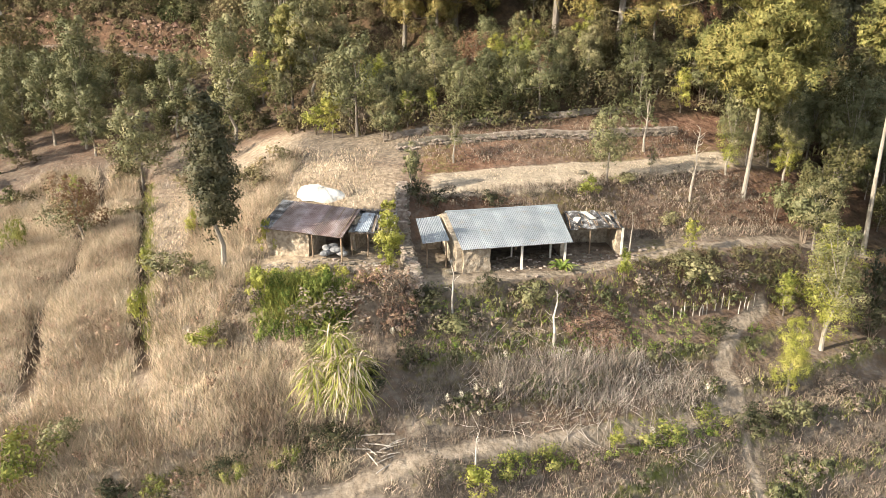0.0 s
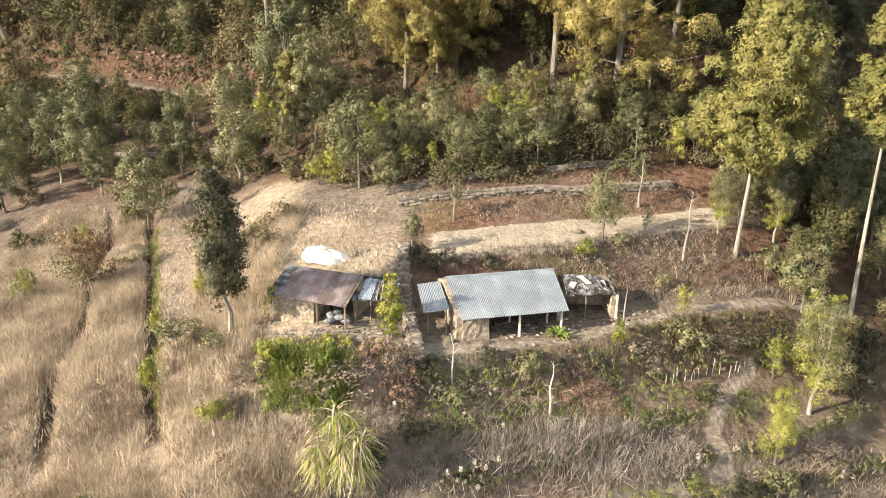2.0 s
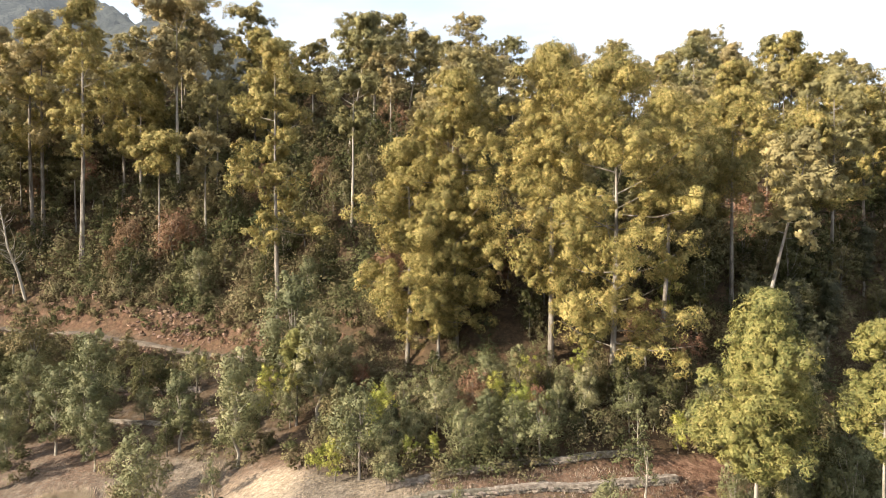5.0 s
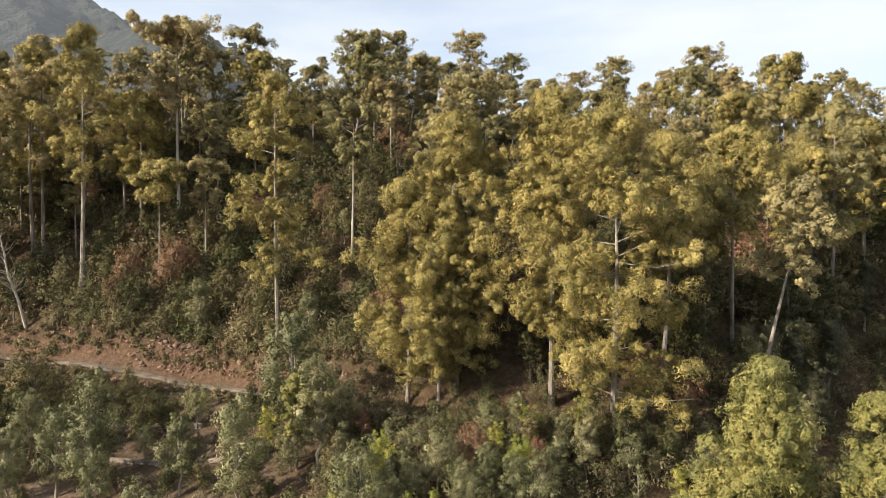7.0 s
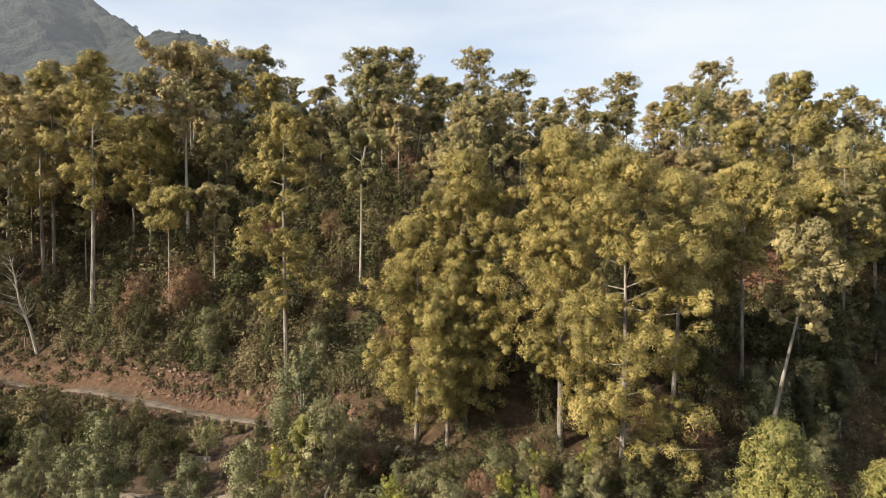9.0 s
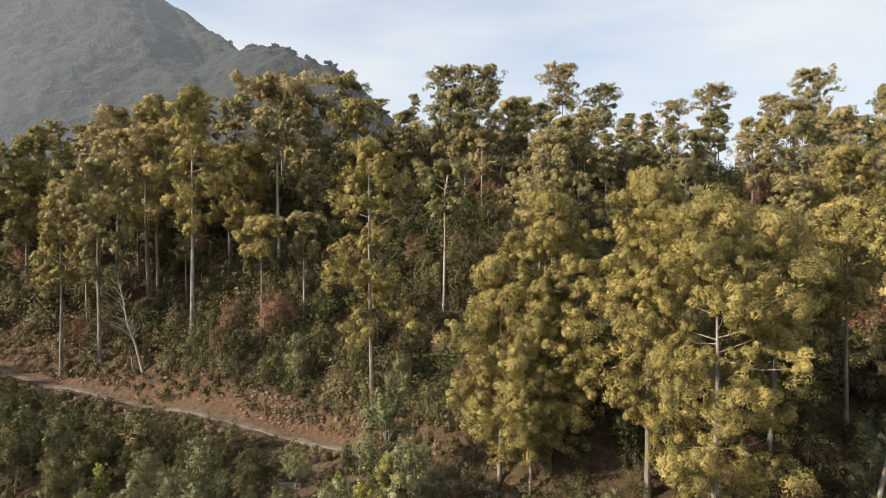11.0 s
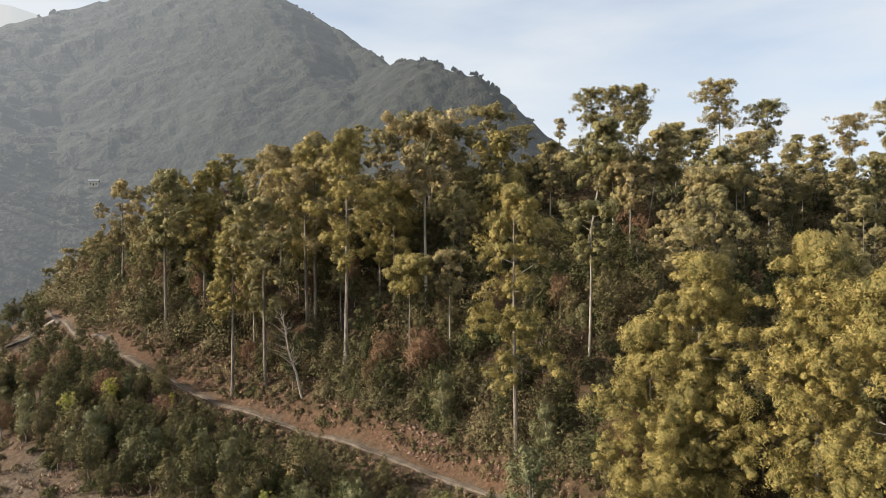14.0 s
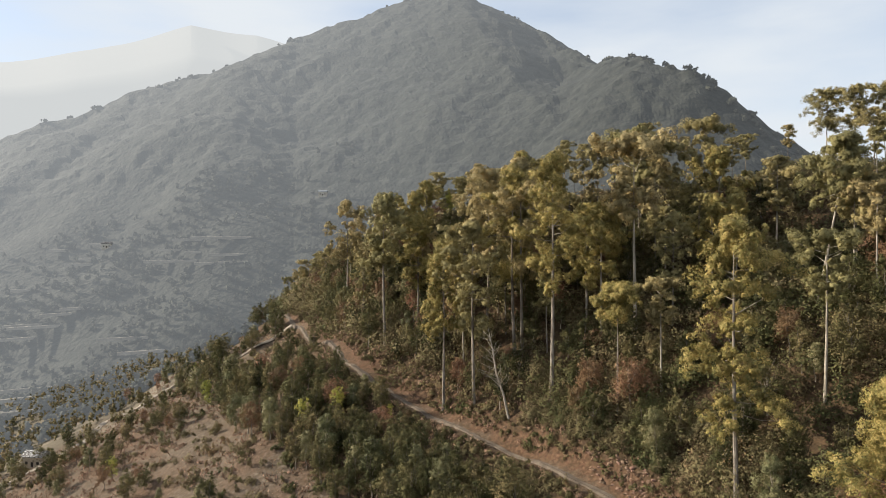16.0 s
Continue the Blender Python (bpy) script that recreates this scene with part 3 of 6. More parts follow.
def broadleaf(seed, tall, bare, radius, mat, label, leaves=1500, size=0.16, lobes=9, slim=1.0, bark=None, category="tree", name="broadleaf_tree", tight=0.0):
    """A leafy tree: tapered forked trunk, limbs to each lobe of an uneven crown."""
    r = rng_of(seed)
    root = thing(name, label, category)
    wood = Soup()
    foot = 0.012 * tall + 0.025
    kink = r.normal(0, 0.03, (4, 2)) * tall
    line = [np.array([kink[i][0] * i / 3, kink[i][1] * i / 3, z]) for i, z in enumerate((-0.5, bare * 0.6, bare * 1.2, tall * 0.8))]
    wood.tube(line, [foot * 1.3, foot, foot * 0.75, 0.02], 7)
    parts = []
    for i in range(lobes):
        f = (i + 0.5) / lobes
        h = bare + (tall - bare) * f
        spread = radius * (math.sin(math.pi * min(1, 0.24 + 0.68 * f)) ** 0.6)
        a = i * 2.4 + r.random()
        off = spread * r.uniform(0.3, 0.7) * (1 - tight)
        c = np.array([off * math.cos(a), off * math.sin(a), h]) + r.normal(0, 0.05, 3) * radius
        rr = spread * r.uniform(0.36, 0.62) * (1 + 0.45 * tight)
        parts.append((c, (rr, rr, min(rr * 1.2 * slim, (tall - bare) * 0.3))))
        start = line[2] * (1 - 0.5 * f) + line[3] * 0.5 * f
        wood.tube([start, (start + c) / 2 + r.normal(0, 0.06, 3) * radius, c], [foot * 0.45, foot * 0.28, 0.012], 5, False)
    wood.object("trunk", bark or M_BARK, root)
    many = lobes * 9
    p, rad, d = crown_clumps(r, many, parts, 0.5)
    v, f, nrm = clumps(r, p, rad, d, max(8, leaves // many), size * 1.3, size * 0.5, 0.9)
    turned = (v[::3, 2] + 0.9 * v[::3, 0] + r.normal(0, 0.7, len(f)) > 0.5 * tall).astype(int) if isinstance(mat, list) else None
    foliage_mesh("crown", v, f, nrm, mat, root, turned)
    return root


def shrub(seed, tall, radius, mat, label, leaves=350, size=0.11, name="shrub"):
    r = rng_of(seed)
    root = thing(name, label, "bush")
    lobes = []
    for i in range(5):
        a, o = i * 1.26 + r.random(), radius * r.uniform(0.2, 0.6)
        c = np.array([o * math.cos(a), o * math.sin(a), tall * r.uniform(0.35, 0.75)])
        lobes.append((c, (radius * 0.55, radius * 0.55, tall * 0.36)))
        wood = Soup()
        wood.tube([(0.06 * math.cos(a), 0.06 * math.sin(a), -0.25), c * 0.5, c], [0.03, 0.02, 0.008], 4, False)
        wood.object("stem", M_TWIG, root)
    p, rad, d = crown_clumps(r, 34, lobes, 0.42)
    v, f, nrm = clumps(r, p, rad, d, max(8, leaves // 24), size * 1.4, size * 0.55, 0.9)
    v[:, 2] = np.maximum(v[:, 2], 0.02)
    foliage_mesh("foliage", v, f, nrm, mat, root)
    return root


def bare_tree(seed, tall, label, mat=None, spread=0.35, twigs=26, name="bare_tree", foot=None):
    r = rng_of(seed)
    root = thing(name, label, "tree")
    wood = Soup()
    foot = foot or 0.012 * tall + 0.02
    kink = r.normal(0, 0.05, (5, 2)) * tall
    line = [np.array([kink[i][0] * i / 5, kink[i][1] * i / 5, tall * i / 4 - (0.4 if i == 0 else 0)]) for i in range(5)]
    wood.tube(line, [foot * 1.2, foot, foot * 0.75, foot * 0.45, 0.012], 6)
    wood.object("trunk", mat or M_BARK_PALE, root)
    for k in range(twigs):
        t = r.uniform(1.3, 3.9)
        i = min(3, int(t))
        p0 = line[i] + (line[min(i + 1, 4)] - line[i]) * (t - i)
        a, ln = r.random() * 6.283, tall * spread * r.uniform(0.3, 1) * (1.25 - t / 4.5)
        p2 = p0 + np.array([math.cos(a), math.sin(a), r.uniform(0.5, 1.3)]) * ln * 0.7
        pm = (p0 + p2) / 2 + r.normal(0, 0.08, 3) * ln
        tw = Soup()
        tw.tube([p0, pm, p2], [foot * 0.28, foot * 0.18, 0.006], 4, False)
        tw.object("branch", mat or M_BARK_PALE, root)
    return root


def stand(x, y, turn=0.0, size=1.0, sink=0.0, dz=0.0):
    """The pose of a thing that stands on the ground at x, y."""
    return Matrix.Translation((x, y, float(height(x, y)) - sink + dz)) @ Matrix.Rotation(turn, 4, "Z") @ Matrix.Scale(size, 4)


def plant_copy(ob, x, y, turn=0.0, size=1.0, sink=0.0):
    c = copy_thing(ob, Matrix.Identity(4))
    c.matrix_basis = stand(x, y, turn, size, sink)
    return c


# ---- the ground: one sheet to the horizon ----
def spaced(stops):
    out = [stops[0][0]]
    for (a, step), (b, _) in zip(stops, stops[1:]):
        n = max(1, int(round((b - a) / step)))
        out += [a + (b - a) * (i + 1) / n for i in range(n)]
    return np.array(out)


GX = spaced([(-4500, 500), (-1500, 60), (-420, 4.5), (-110, 2.5), (-45, 0.4), (40, 2.5), (110, 10), (420, 60), (1500, 500), (4500, 1)])
GY = spaced([(-1500, 250), (-20, 6), (18, 0.36), (70, 1.0), (135, 2.5), (260, 9), (420, 60), (1500, 500), (4800, 1)])
gx, gy = np.meshgrid(GX, GY)
gz = height(gx, gy)
nx, ny = len(GX), len(GY)
idx = np.arange(nx * ny).reshape(ny, nx)
quads = np.stack([idx[:-1, :-1], idx[:-1, 1:], idx[1:, 1:], idx[1:, :-1]], -1).reshape(-1, 4)
ground = mesh_object("ground", np.stack([gx, gy, gz], -1).reshape(-1, 3), quads, M_GROUND, smooth=True)
tagged(ground, "terraced hillside of dry grass, bare soil and leaf litter", "ground", kind="structure")


def smooth_step(a, b, v):
    t = np.clip((v - a) / (b - a), 0, 1)
    return t * t * (3 - 2 * t)


# footpaths: their line, and half their width
TRACKS = ((((-1, 41.3), (4, 42.4), (8.2, 43.2), (10.7, 44.4), (18, 47.8), (26, 50.2), (33, 50.4)), 0.85),
          (((-12, 26), (-8.5, 27.8), (1.4, 31.7), (10, 34), (16, 36.2), (19, 38), (18.6, 40.4), (20.5, 43.5), (23.4, 45.7)), 0.75),
          (((17.6, 30), (18.5, 36), (18.6, 40)), 0.5),
          (((-284, 85), (-278.5, 101), (-271, 109), (-272, 117.5), (-277, 130), (-288, 145), (-273.5, 148.6), (-272, 157), (-266, 169), (-247, 172.5), (-238.5, 177.5), (-225, 181.4), (-222, 190)), 2.0))


def off_track(x, y):
    """How far x, y lies from the nearest trodden edge (negative: on a footpath)."""
    x, y = np.asarray(x, float), np.asarray(y, float)
    best = np.full(x.shape, 1e9)
    for line, wide in TRACKS:
        for (ax, ay), (bx, by) in zip(line, line[1:]):
            dx, dy = bx - ax, by - ay
            s = np.clip(((x - ax) * dx + (y - ay) * dy) / (dx * dx + dy * dy), 0, 1)
            best = np.minimum(best, np.hypot(x - ax - s * dx, y - ay - s * dy) - wide)
    return best


def cover(x, y):
    """How much straw, green, red soil, leaf litter (with the ditches' painted shade), path and far woodland lies at x,
    y.
    """
    ky, kz = knots_at(x)
    patch = value_noise(x / 6, y / 6, 11)
    band = lambda i, j, w: smooth_step(-w, w, y - ky[..., i]) * smooth_step(-w, w, ky[..., j] - y)
    left = smooth_step(-1, -6, x)
    straw = 0.72 * left * smooth_step(82, 66, y) * smooth_step(-70, -50, x) + 1.1 * band(6, 7, 0.25) * smooth_step(-2.5, 0.5, x) * smooth_step(26, 24, x) + 0.5 * band(6, 7, 1.0) * left * smooth_step(-30, -22, x)
    straw = straw + patch * 0.5 - 0.6 * smooth_step(0, 6, y - ky[..., 8])
    green = 0.12 + 0.5 * value_noise(x / 4, y / 4, 12) - 0.2 * left
    red = 0.35 + 0.6 * value_noise(x / 9, y / 9, 13) + 0.5 * band(7, 9, 0.5) * smooth_step(-4, 0, x) + 0.4 * band(5, 6, 0.5) * smooth_step(-4, 0, x) + 0.9 * band(11, 12, 0.8) * smooth_step(-5, -30, x)
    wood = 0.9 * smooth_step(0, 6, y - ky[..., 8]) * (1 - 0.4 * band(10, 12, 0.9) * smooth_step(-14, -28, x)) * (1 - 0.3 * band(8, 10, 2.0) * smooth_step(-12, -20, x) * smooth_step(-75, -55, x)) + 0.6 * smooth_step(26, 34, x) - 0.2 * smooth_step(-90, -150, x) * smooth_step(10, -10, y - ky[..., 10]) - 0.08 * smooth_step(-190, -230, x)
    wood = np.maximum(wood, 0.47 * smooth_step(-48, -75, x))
    straw = straw - 0.45 * smooth_step(-55, -85, x)
    road = 0.7 * smooth_step(1.3, 0.7, np.abs(y - (ky[..., 10] + ky[..., 11]) / 2)) * smooth_step(4, -4, x)
    yard = band(4, 5, 0.5) * smooth_step(-13, -10, x) * smooth_step(24, 20, x) * 0.42
    far = smooth_step(240, 380, np.hypot(x, y)) * smooth_step(4, -8, y - ky[..., 10])
    riser = ledges(x, y, height(x, y), ky)[2]
    green = green + riser * (0.45 + 0.5 * value_noise(x / 3, y / 3, 14))
    lower = smooth_step(-4, 0, x) * smooth_step(1, -1, y - ky[..., 4]) * smooth_step(32, 26, x)
    straw = straw + lower * (-0.02 + 0.6 * value_noise(x / 5, y / 2.5, 15)) - 0.5 * riser
    walked = np.zeros(np.shape(x))
    for line, wide in TRACKS:
        for (ax, ay), (bx, by) in zip(line, line[1:]):
            dx, dy = bx - ax, by - ay
            s = np.clip(((x - ax) * dx + (y - ay) * dy) / (dx * dx + dy * dy), 0, 1)
            walked = np.maximum(walked, 0.85 * smooth_step(wide, wide * 0.35, np.hypot(x - ax - s * dx, y - ay - s * dy)))
    road = np.maximum(road * smooth_step(-30, -20, x), walked * smooth_step(-200, -100, x))
    field = band(6, 7, 0.2) * smooth_step(-2.0, 0.0, x) * smooth_step(25.5, 24, x)
    strip = smooth_step(0.3, 0.9, x - ditch_line(y)) * smooth_step(0.8, -0.8, x - (-20.6 - 0.29 * (y - 51.2))) * smooth_step(43, 46, y) * smooth_step(76, 68, y)
    green = green + 0.5 * smooth_step(1.0, 0.3, np.abs(x - ditch_line(y) - 0.5)) * smooth_step(36, 42, y) * smooth_step(76, 70, y)
    # shade of the two ditches put into the colour: dark litter tone, less straw
    ditch_shade = (np.exp(-((x - ditch_line(y)) / 0.8) ** 2) + np.exp(-((x - second_ditch(y)) / 0.8) ** 2)) * smooth_step(33, 37, y) * smooth_step(80, 74, y)
    wood = np.maximum(wood, 0.75 * ditch_shade)
    straw = (straw - 0.7 * ditch_shade) * (1 - 0.6 * strip) - 0.5 * smooth_step(-17, -13, x) * smooth_step(-3, -6, x) * smooth_step(50, 55, y) * smooth_step(74, 66, y)
    return {"field": np.maximum(field, 0.36 * strip), "straw": straw, "green": green, "red": red, "wood": wood, "path": np.maximum(road, yard), "far": far}


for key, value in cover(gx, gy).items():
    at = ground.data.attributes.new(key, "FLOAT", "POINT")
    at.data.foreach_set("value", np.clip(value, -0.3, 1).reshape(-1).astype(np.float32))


# ---- trees: patterns, then copies where they grow ----
def lay_away(ob):
    """A pattern serves only to be copied: take it out of the scene again."""
    for o in (*ob.children_recursive, ob):
        bpy.data.objects.remove(o)


# the two groups of great pines at the forest's foot: x, y, tall, bare, radius, seed
GREAT = ((1.6, 90.3, 36, 6, 7.4, 21), (-5.0, 92.3, 30, 6, 7.2, 22), (-0.8, 88.6, 22.5, 4.5, 5.2, 23), (18.9, 77.2, 38.5, 5, 9.6, 24), (13.5, 86.0, 39.5, 9, 6.6, 25), (28.5, 89.5, 33, 15, 4.8, 26))
for x, y, tall, bare, radius, seed in GREAT:
    ob = pine(seed, tall, bare, radius, M_PINE, "tall chir pine with dense golden-green needle pads", limbs=int(1.3 * tall), each=4, per=84, pad=1.95, length=0.36, width=0.055, top=0.36, low=0.85, inner=0.75, peak=1.9, tip=0.06)
    ob.matrix_basis = stand(x, y, seed * 1.3)
ob = pine(31, 22.2, 8.4, 4.7, M_PINE_GOLD, "young chir pine with a full yellow-green crown", limbs=92, each=5, per=50, pad=1.3, length=0.34, width=0.05, lean=0.05, top=0.14, low=0.95, inner=0.7, bark=M_BARK_PALE, peak=0.85, tip=0.05, girth=0.7)
ob.matrix_basis = stand(24.7, 54.4)
ob = pine(32, 23.8, 14.5, 2.8, M_PINE_GOLD, "slim chir pine with a long bare pale trunk", limbs=26, each=4, per=46, pad=1.0, length=0.32, width=0.048, top=0.3, bark=M_BARK_PALE, girth=0.7)
ob.matrix_basis = stand(33, 50.5, 2.0)
ob = pine(33, 11.8, 4.6, 2.1, M_PINE_GOLD, "small slender pine with a bushy yellow-green crown", limbs=30, each=3, per=40, pad=0.75, length=0.34, width=0.05, top=0.3, low=0.8)
ob.matrix_basis = stand(-18.4, 84.6, 1.0)
PINE_LABEL = "tall chir pine with a long bare trunk and clumped olive crown"
CREST_LABEL = "slim bare-trunked pine with a rounded open crown on the crest"
patterns = [pine(40, 46, 20, 9.4, M_PINE_FAR, PINE_LABEL, 26, 4, 50, 1.95, 0.46, 0.115, top=0.5),
            pine(41, 40, 19, 7.6, M_PINE_FAR, PINE_LABEL, 21, 4, 50, 1.85, 0.46, 0.115, top=0.55),
            pine(42, 34, 20, 6.6, M_PINE_FAR, PINE_LABEL, 17, 4, 50, 1.75, 0.45, 0.11, top=0.6, bark=M_BARK_PALE),
            pine(43, 30, 18, 6.2, M_PINE_FAR, PINE_LABEL, 15, 4, 50, 1.65, 0.44, 0.105, lean=0.16, top=0.6, bark=M_BARK_PALE),
            pine(44, 26, 10, 5.2, M_PINE, PINE_LABEL, 18, 4, 50, 1.45, 0.4, 0.1, top=0.4),
            pine(45, 50, 19, 8.6, M_PINE_FAR, PINE_LABEL, 26, 4, 50, 2.0, 0.46, 0.115, top=0.5),
            pine(46, 22, 11.5, 4.6, M_PINE_FAR, CREST_LABEL, 24, 4, 30, 1.05, 0.3, 0.08, top=0.5, inner=0.75, tip=0.35, low=0.55, bark=M_BARK_PALE, rounds=0.6),
            pine(47, 19, 11, 3.6, M_PINE_FAR, CREST_LABEL, 20, 4, 30, 1.0, 0.3, 0.08, top=0.5, inner=0.75, tip=0.35, low=0.5, rounds=0.6),
            pine(48, 24, 13, 4.0, M_PINE_FAR, CREST_LABEL, 22, 4, 30, 1.1, 0.3, 0.08, top=0.5, inner=0.75, tip=0.35, low=0.5, lean=0.03, rounds=0.6),
            pine(49, 33, 19, 7.0, M_PINE_FAR, "tall bare-trunked pine with a domed crown on the crest", 26, 5, 30, 1.5, 0.36, 0.085, top=0.5, low=0.45, inner=0.8, tip=0.4, peak=2.2, bark=M_BARK_PALE, rounds=0.7)]
P_TALL = [46, 40, 34, 30, 26, 50, 22, 19, 24, 33]
# x, y, tall, pattern
FOREST_PINES = (
    (-59.2, 153, 47, 2), (-91.4, 156, 50, 5), (-22.4, 156.5, 34, 3),
    (-9.9, 162.9, 28, 3), (-29.5, 225, 28.5, 9), (-14.6, 225, 30.7, 9), (-16.1, 157, 26, 2), (9.6, 225, 34.8, 9))
FOREST_PINES_B = (
    (48.5, 133, 33, 5), (-143.3, 160, 47, 1), (-67.5, 173, 38, 2), (-98, 143, 46, 5), (-185.9, 186, 40, 0),
    (-133.5, 164, 36, 4), (-106.4, 162, 46, 0), (84.8, 225, 34, 9), (73.3, 225, 26, 9), (88, 185, 30, 1), (113, 197, 26, 1), (56.7, 225, 31.7, 9), (43.6, 225, 25.6, 9), (-52, 182, 31, 2), (22.3, 225, 30, 9), (-22, 221, 27.5, 9),
    (1, 176, 23, 6), (12.5, 174, 22, 6), (22.5, 176, 20, 8), (28.5, 181, 18, 6), (10.5, 167, 22, 9), (-33, 172, 25, 6), (-4, 167, 25, 8), (23.5, 167, 20, 9), (40.5, 176, 18, 9), (52, 177, 20, 8), (3, 160, 24, 3), (16, 160, 22, 6), (-3, 181, 22, 7))
# forest pines that stand out: x, y, tall, bare, radius, limbs, seed
STANDING_OUT = ((-28.3, 116.1, 46.5, 13, 8.4, 30, 301), (-56.3, 135.1, 27, 19, 4.6, 12, 302), (-67.5, 152.3, 34, 15, 5.6, 20, 303), (-75.1, 141.5, 56, 24, 7.6, 30, 304), (-92.4, 153.9, 50, 18, 7.4, 28, 305), (-108.1, 143.5, 44, 18, 7, 26, 306), (51.3, 120.2, 31, 12, 5.2, 18, 307), (62.8, 118.4, 33, 14, 5.6, 18, 308), (41, 97, 31, 14, 5.5, 20, 310), (56, 104, 27, 12, 5, 18, 311))
ob = pine(309, 31, 17, 4.6, M_PINE_FAR, "leaning chir pine with a thin open crown", 13, 3, 40, 1.5, 0.5, 0.09, lean=0.24, top=0.5, low=0.6)
ob.matrix_basis = stand(35.5, 79)
for x, y, tall, bare, radius, limbs, seed in STANDING_OUT:
    ob = pine(seed, tall, bare, radius, M_PINE, "tall chir pine with golden needle pads on bare limbs", limbs, 4, 60, 1.95, 0.44, 0.075, top=0.45, low=0.7, inner=0.6)
    ob.matrix_basis = stand(x, y, seed)
r = rng_of(5)
taken = [(a, b) for a, b, *_ in GREAT + STANDING_OUT + FOREST_PINES + FOREST_PINES_B]
for x, y, tall, k in FOREST_PINES + FOREST_PINES_B:
    plant_copy(patterns[k], x, y, 0 if k == 3 else r.random() * 6.28, tall / P_TALL[k], 0.2)
count = 0
while count < 190:
    x = r.uniform(-260, 150) if count < 185 else r.uniform(-60, 120)
    ky, kz = knots_at(x)
    y = ky[12] + 4 + (ky[15] + 6 - ky[12] - 4) * r.random() ** 0.8 if count < 185 else r.uniform(ky[14] - 8, ky[15] + 8)
    if min((x - a) ** 2 + (y - b) ** 2 for a, b in taken) < (34 if count < 185 else 14) or (-45 < x < 40 and y < 150 and r.random() < 0.75):
        continue
    taken.append((x, y))
    k = int(r.choice([0, 1, 2, 4, 5], p=[0.2, 0.28, 0.22, 0.2, 0.1]))
    on_crest = y > ky[14] - 12
    if on_crest:
        k = int(r.choice([6, 7, 8]))
    tall = (r.uniform(15, 23) if x < 10 else r.uniform(11, 18)) if on_crest else r.uniform(21, 34)
    if x < -170:
        tall *= 0.7
    ground_z = float(height(x, y))
    tall = min(tall, (34.3 + (0.25 if x > -5 else 0.285 if x > -60 else 0.31) * math.hypot(x, y) - ground_z) * r.uniform(0.6, 1.0))
    if tall < 8 or (on_crest and x > -70 and r.random() < 0.5) or (-112 < x < -38 and y < 152 and r.random() < 0.6):
        continue
    plant_copy(patterns[k], x, y, r.random() * 6.28, tall / P_TALL[k], 0.2)
    count += 1
for p in patterns:
    lay_away(p)

# broadleaf trees round the farm: pattern, then x, y, tall
KINDS = {
    "dark": (broadleaf(60, 12.5, 3.2, 2.0, M_LEAF_DARK, "slender dark evergreen tree with a dense column of leaves", 15000, 0.15, 24, 0.9, M_BARK_PALE, tight=0.8), 12.5),
    "olive": (broadleaf(61, 9, 1.9, 2.1, M_LEAF, "olive-green broadleaf tree with an upright uneven crown", 9000, 0.13, 16, 1.1, M_BARK_PALE), 9),
    "fine": (broadleaf(81, 9, 2.2, 2.0, [M_LEAF_LIME, M_LEAF], "yellow and grey-green tree with fine leaves and a pale trunk", 11000, 0.085, 15, 1.1, M_BARK_PALE), 9),
    "bright": (broadleaf(82, 6, 1.2, 1.45, M_LEAF_LIME, "young bright lime-green tree with fine leaves", 10000, 0.06, 12, 1.2), 6),
    "round": (broadleaf(62, 7, 2.4, 2.4, M_LEAF, "small broadleaf tree with a rounded open crown", 5200, 0.13, 12, 0.9), 7),
    "wood": (broadleaf(66, 9, 1.4, 2.9, M_LEAF_WOOD, "dark olive woodland tree with a broad uneven crown", 4200, 0.19, 15, 1.0, name="woodland_tree"), 9),
    "oak": (broadleaf(67, 8, 1.8, 2.1, M_LEAF_WOOD, "slim dark olive woodland tree", 3600, 0.17, 14, 1.2, name="oak_tree"), 8),
    "thicket": (broadleaf(83, 8, 1.2, 2.5, M_LEAF_WOOD, "dark leafy tree in the thicket below the dirt road", 4600, 0.17, 15, 1.0, name="thicket_tree"), 8),
    "turning": (broadleaf(69, 7.5, 2.6, 2.5, [M_LEAF, M_LEAF_RUST], "small tree half green and half turned reddish-brown", 4200, 0.14, 10, 0.9, M_BARK_PALE), 7.5),
    "rust": (broadleaf(63, 7.5, 2.6, 2.3, M_LEAF_RUST, "small tree with reddish-brown leaves in dry grass", 4200, 0.13, 12, 0.9), 7.5),
    "lime": (broadleaf(64, 6, 1.2, 1.5, M_LEAF_LIME, "young lime-green leafy tree", 4600, 0.095, 8, 1.2), 6),
    "sapling": (broadleaf(65, 4.2, 1.3, 0.9, M_LEAF, "thin sapling with sparse grey-green leaves", 800, 0.10, 6, 1.1, M_BARK_PALE, "tree", "sapling"), 4.2),
}
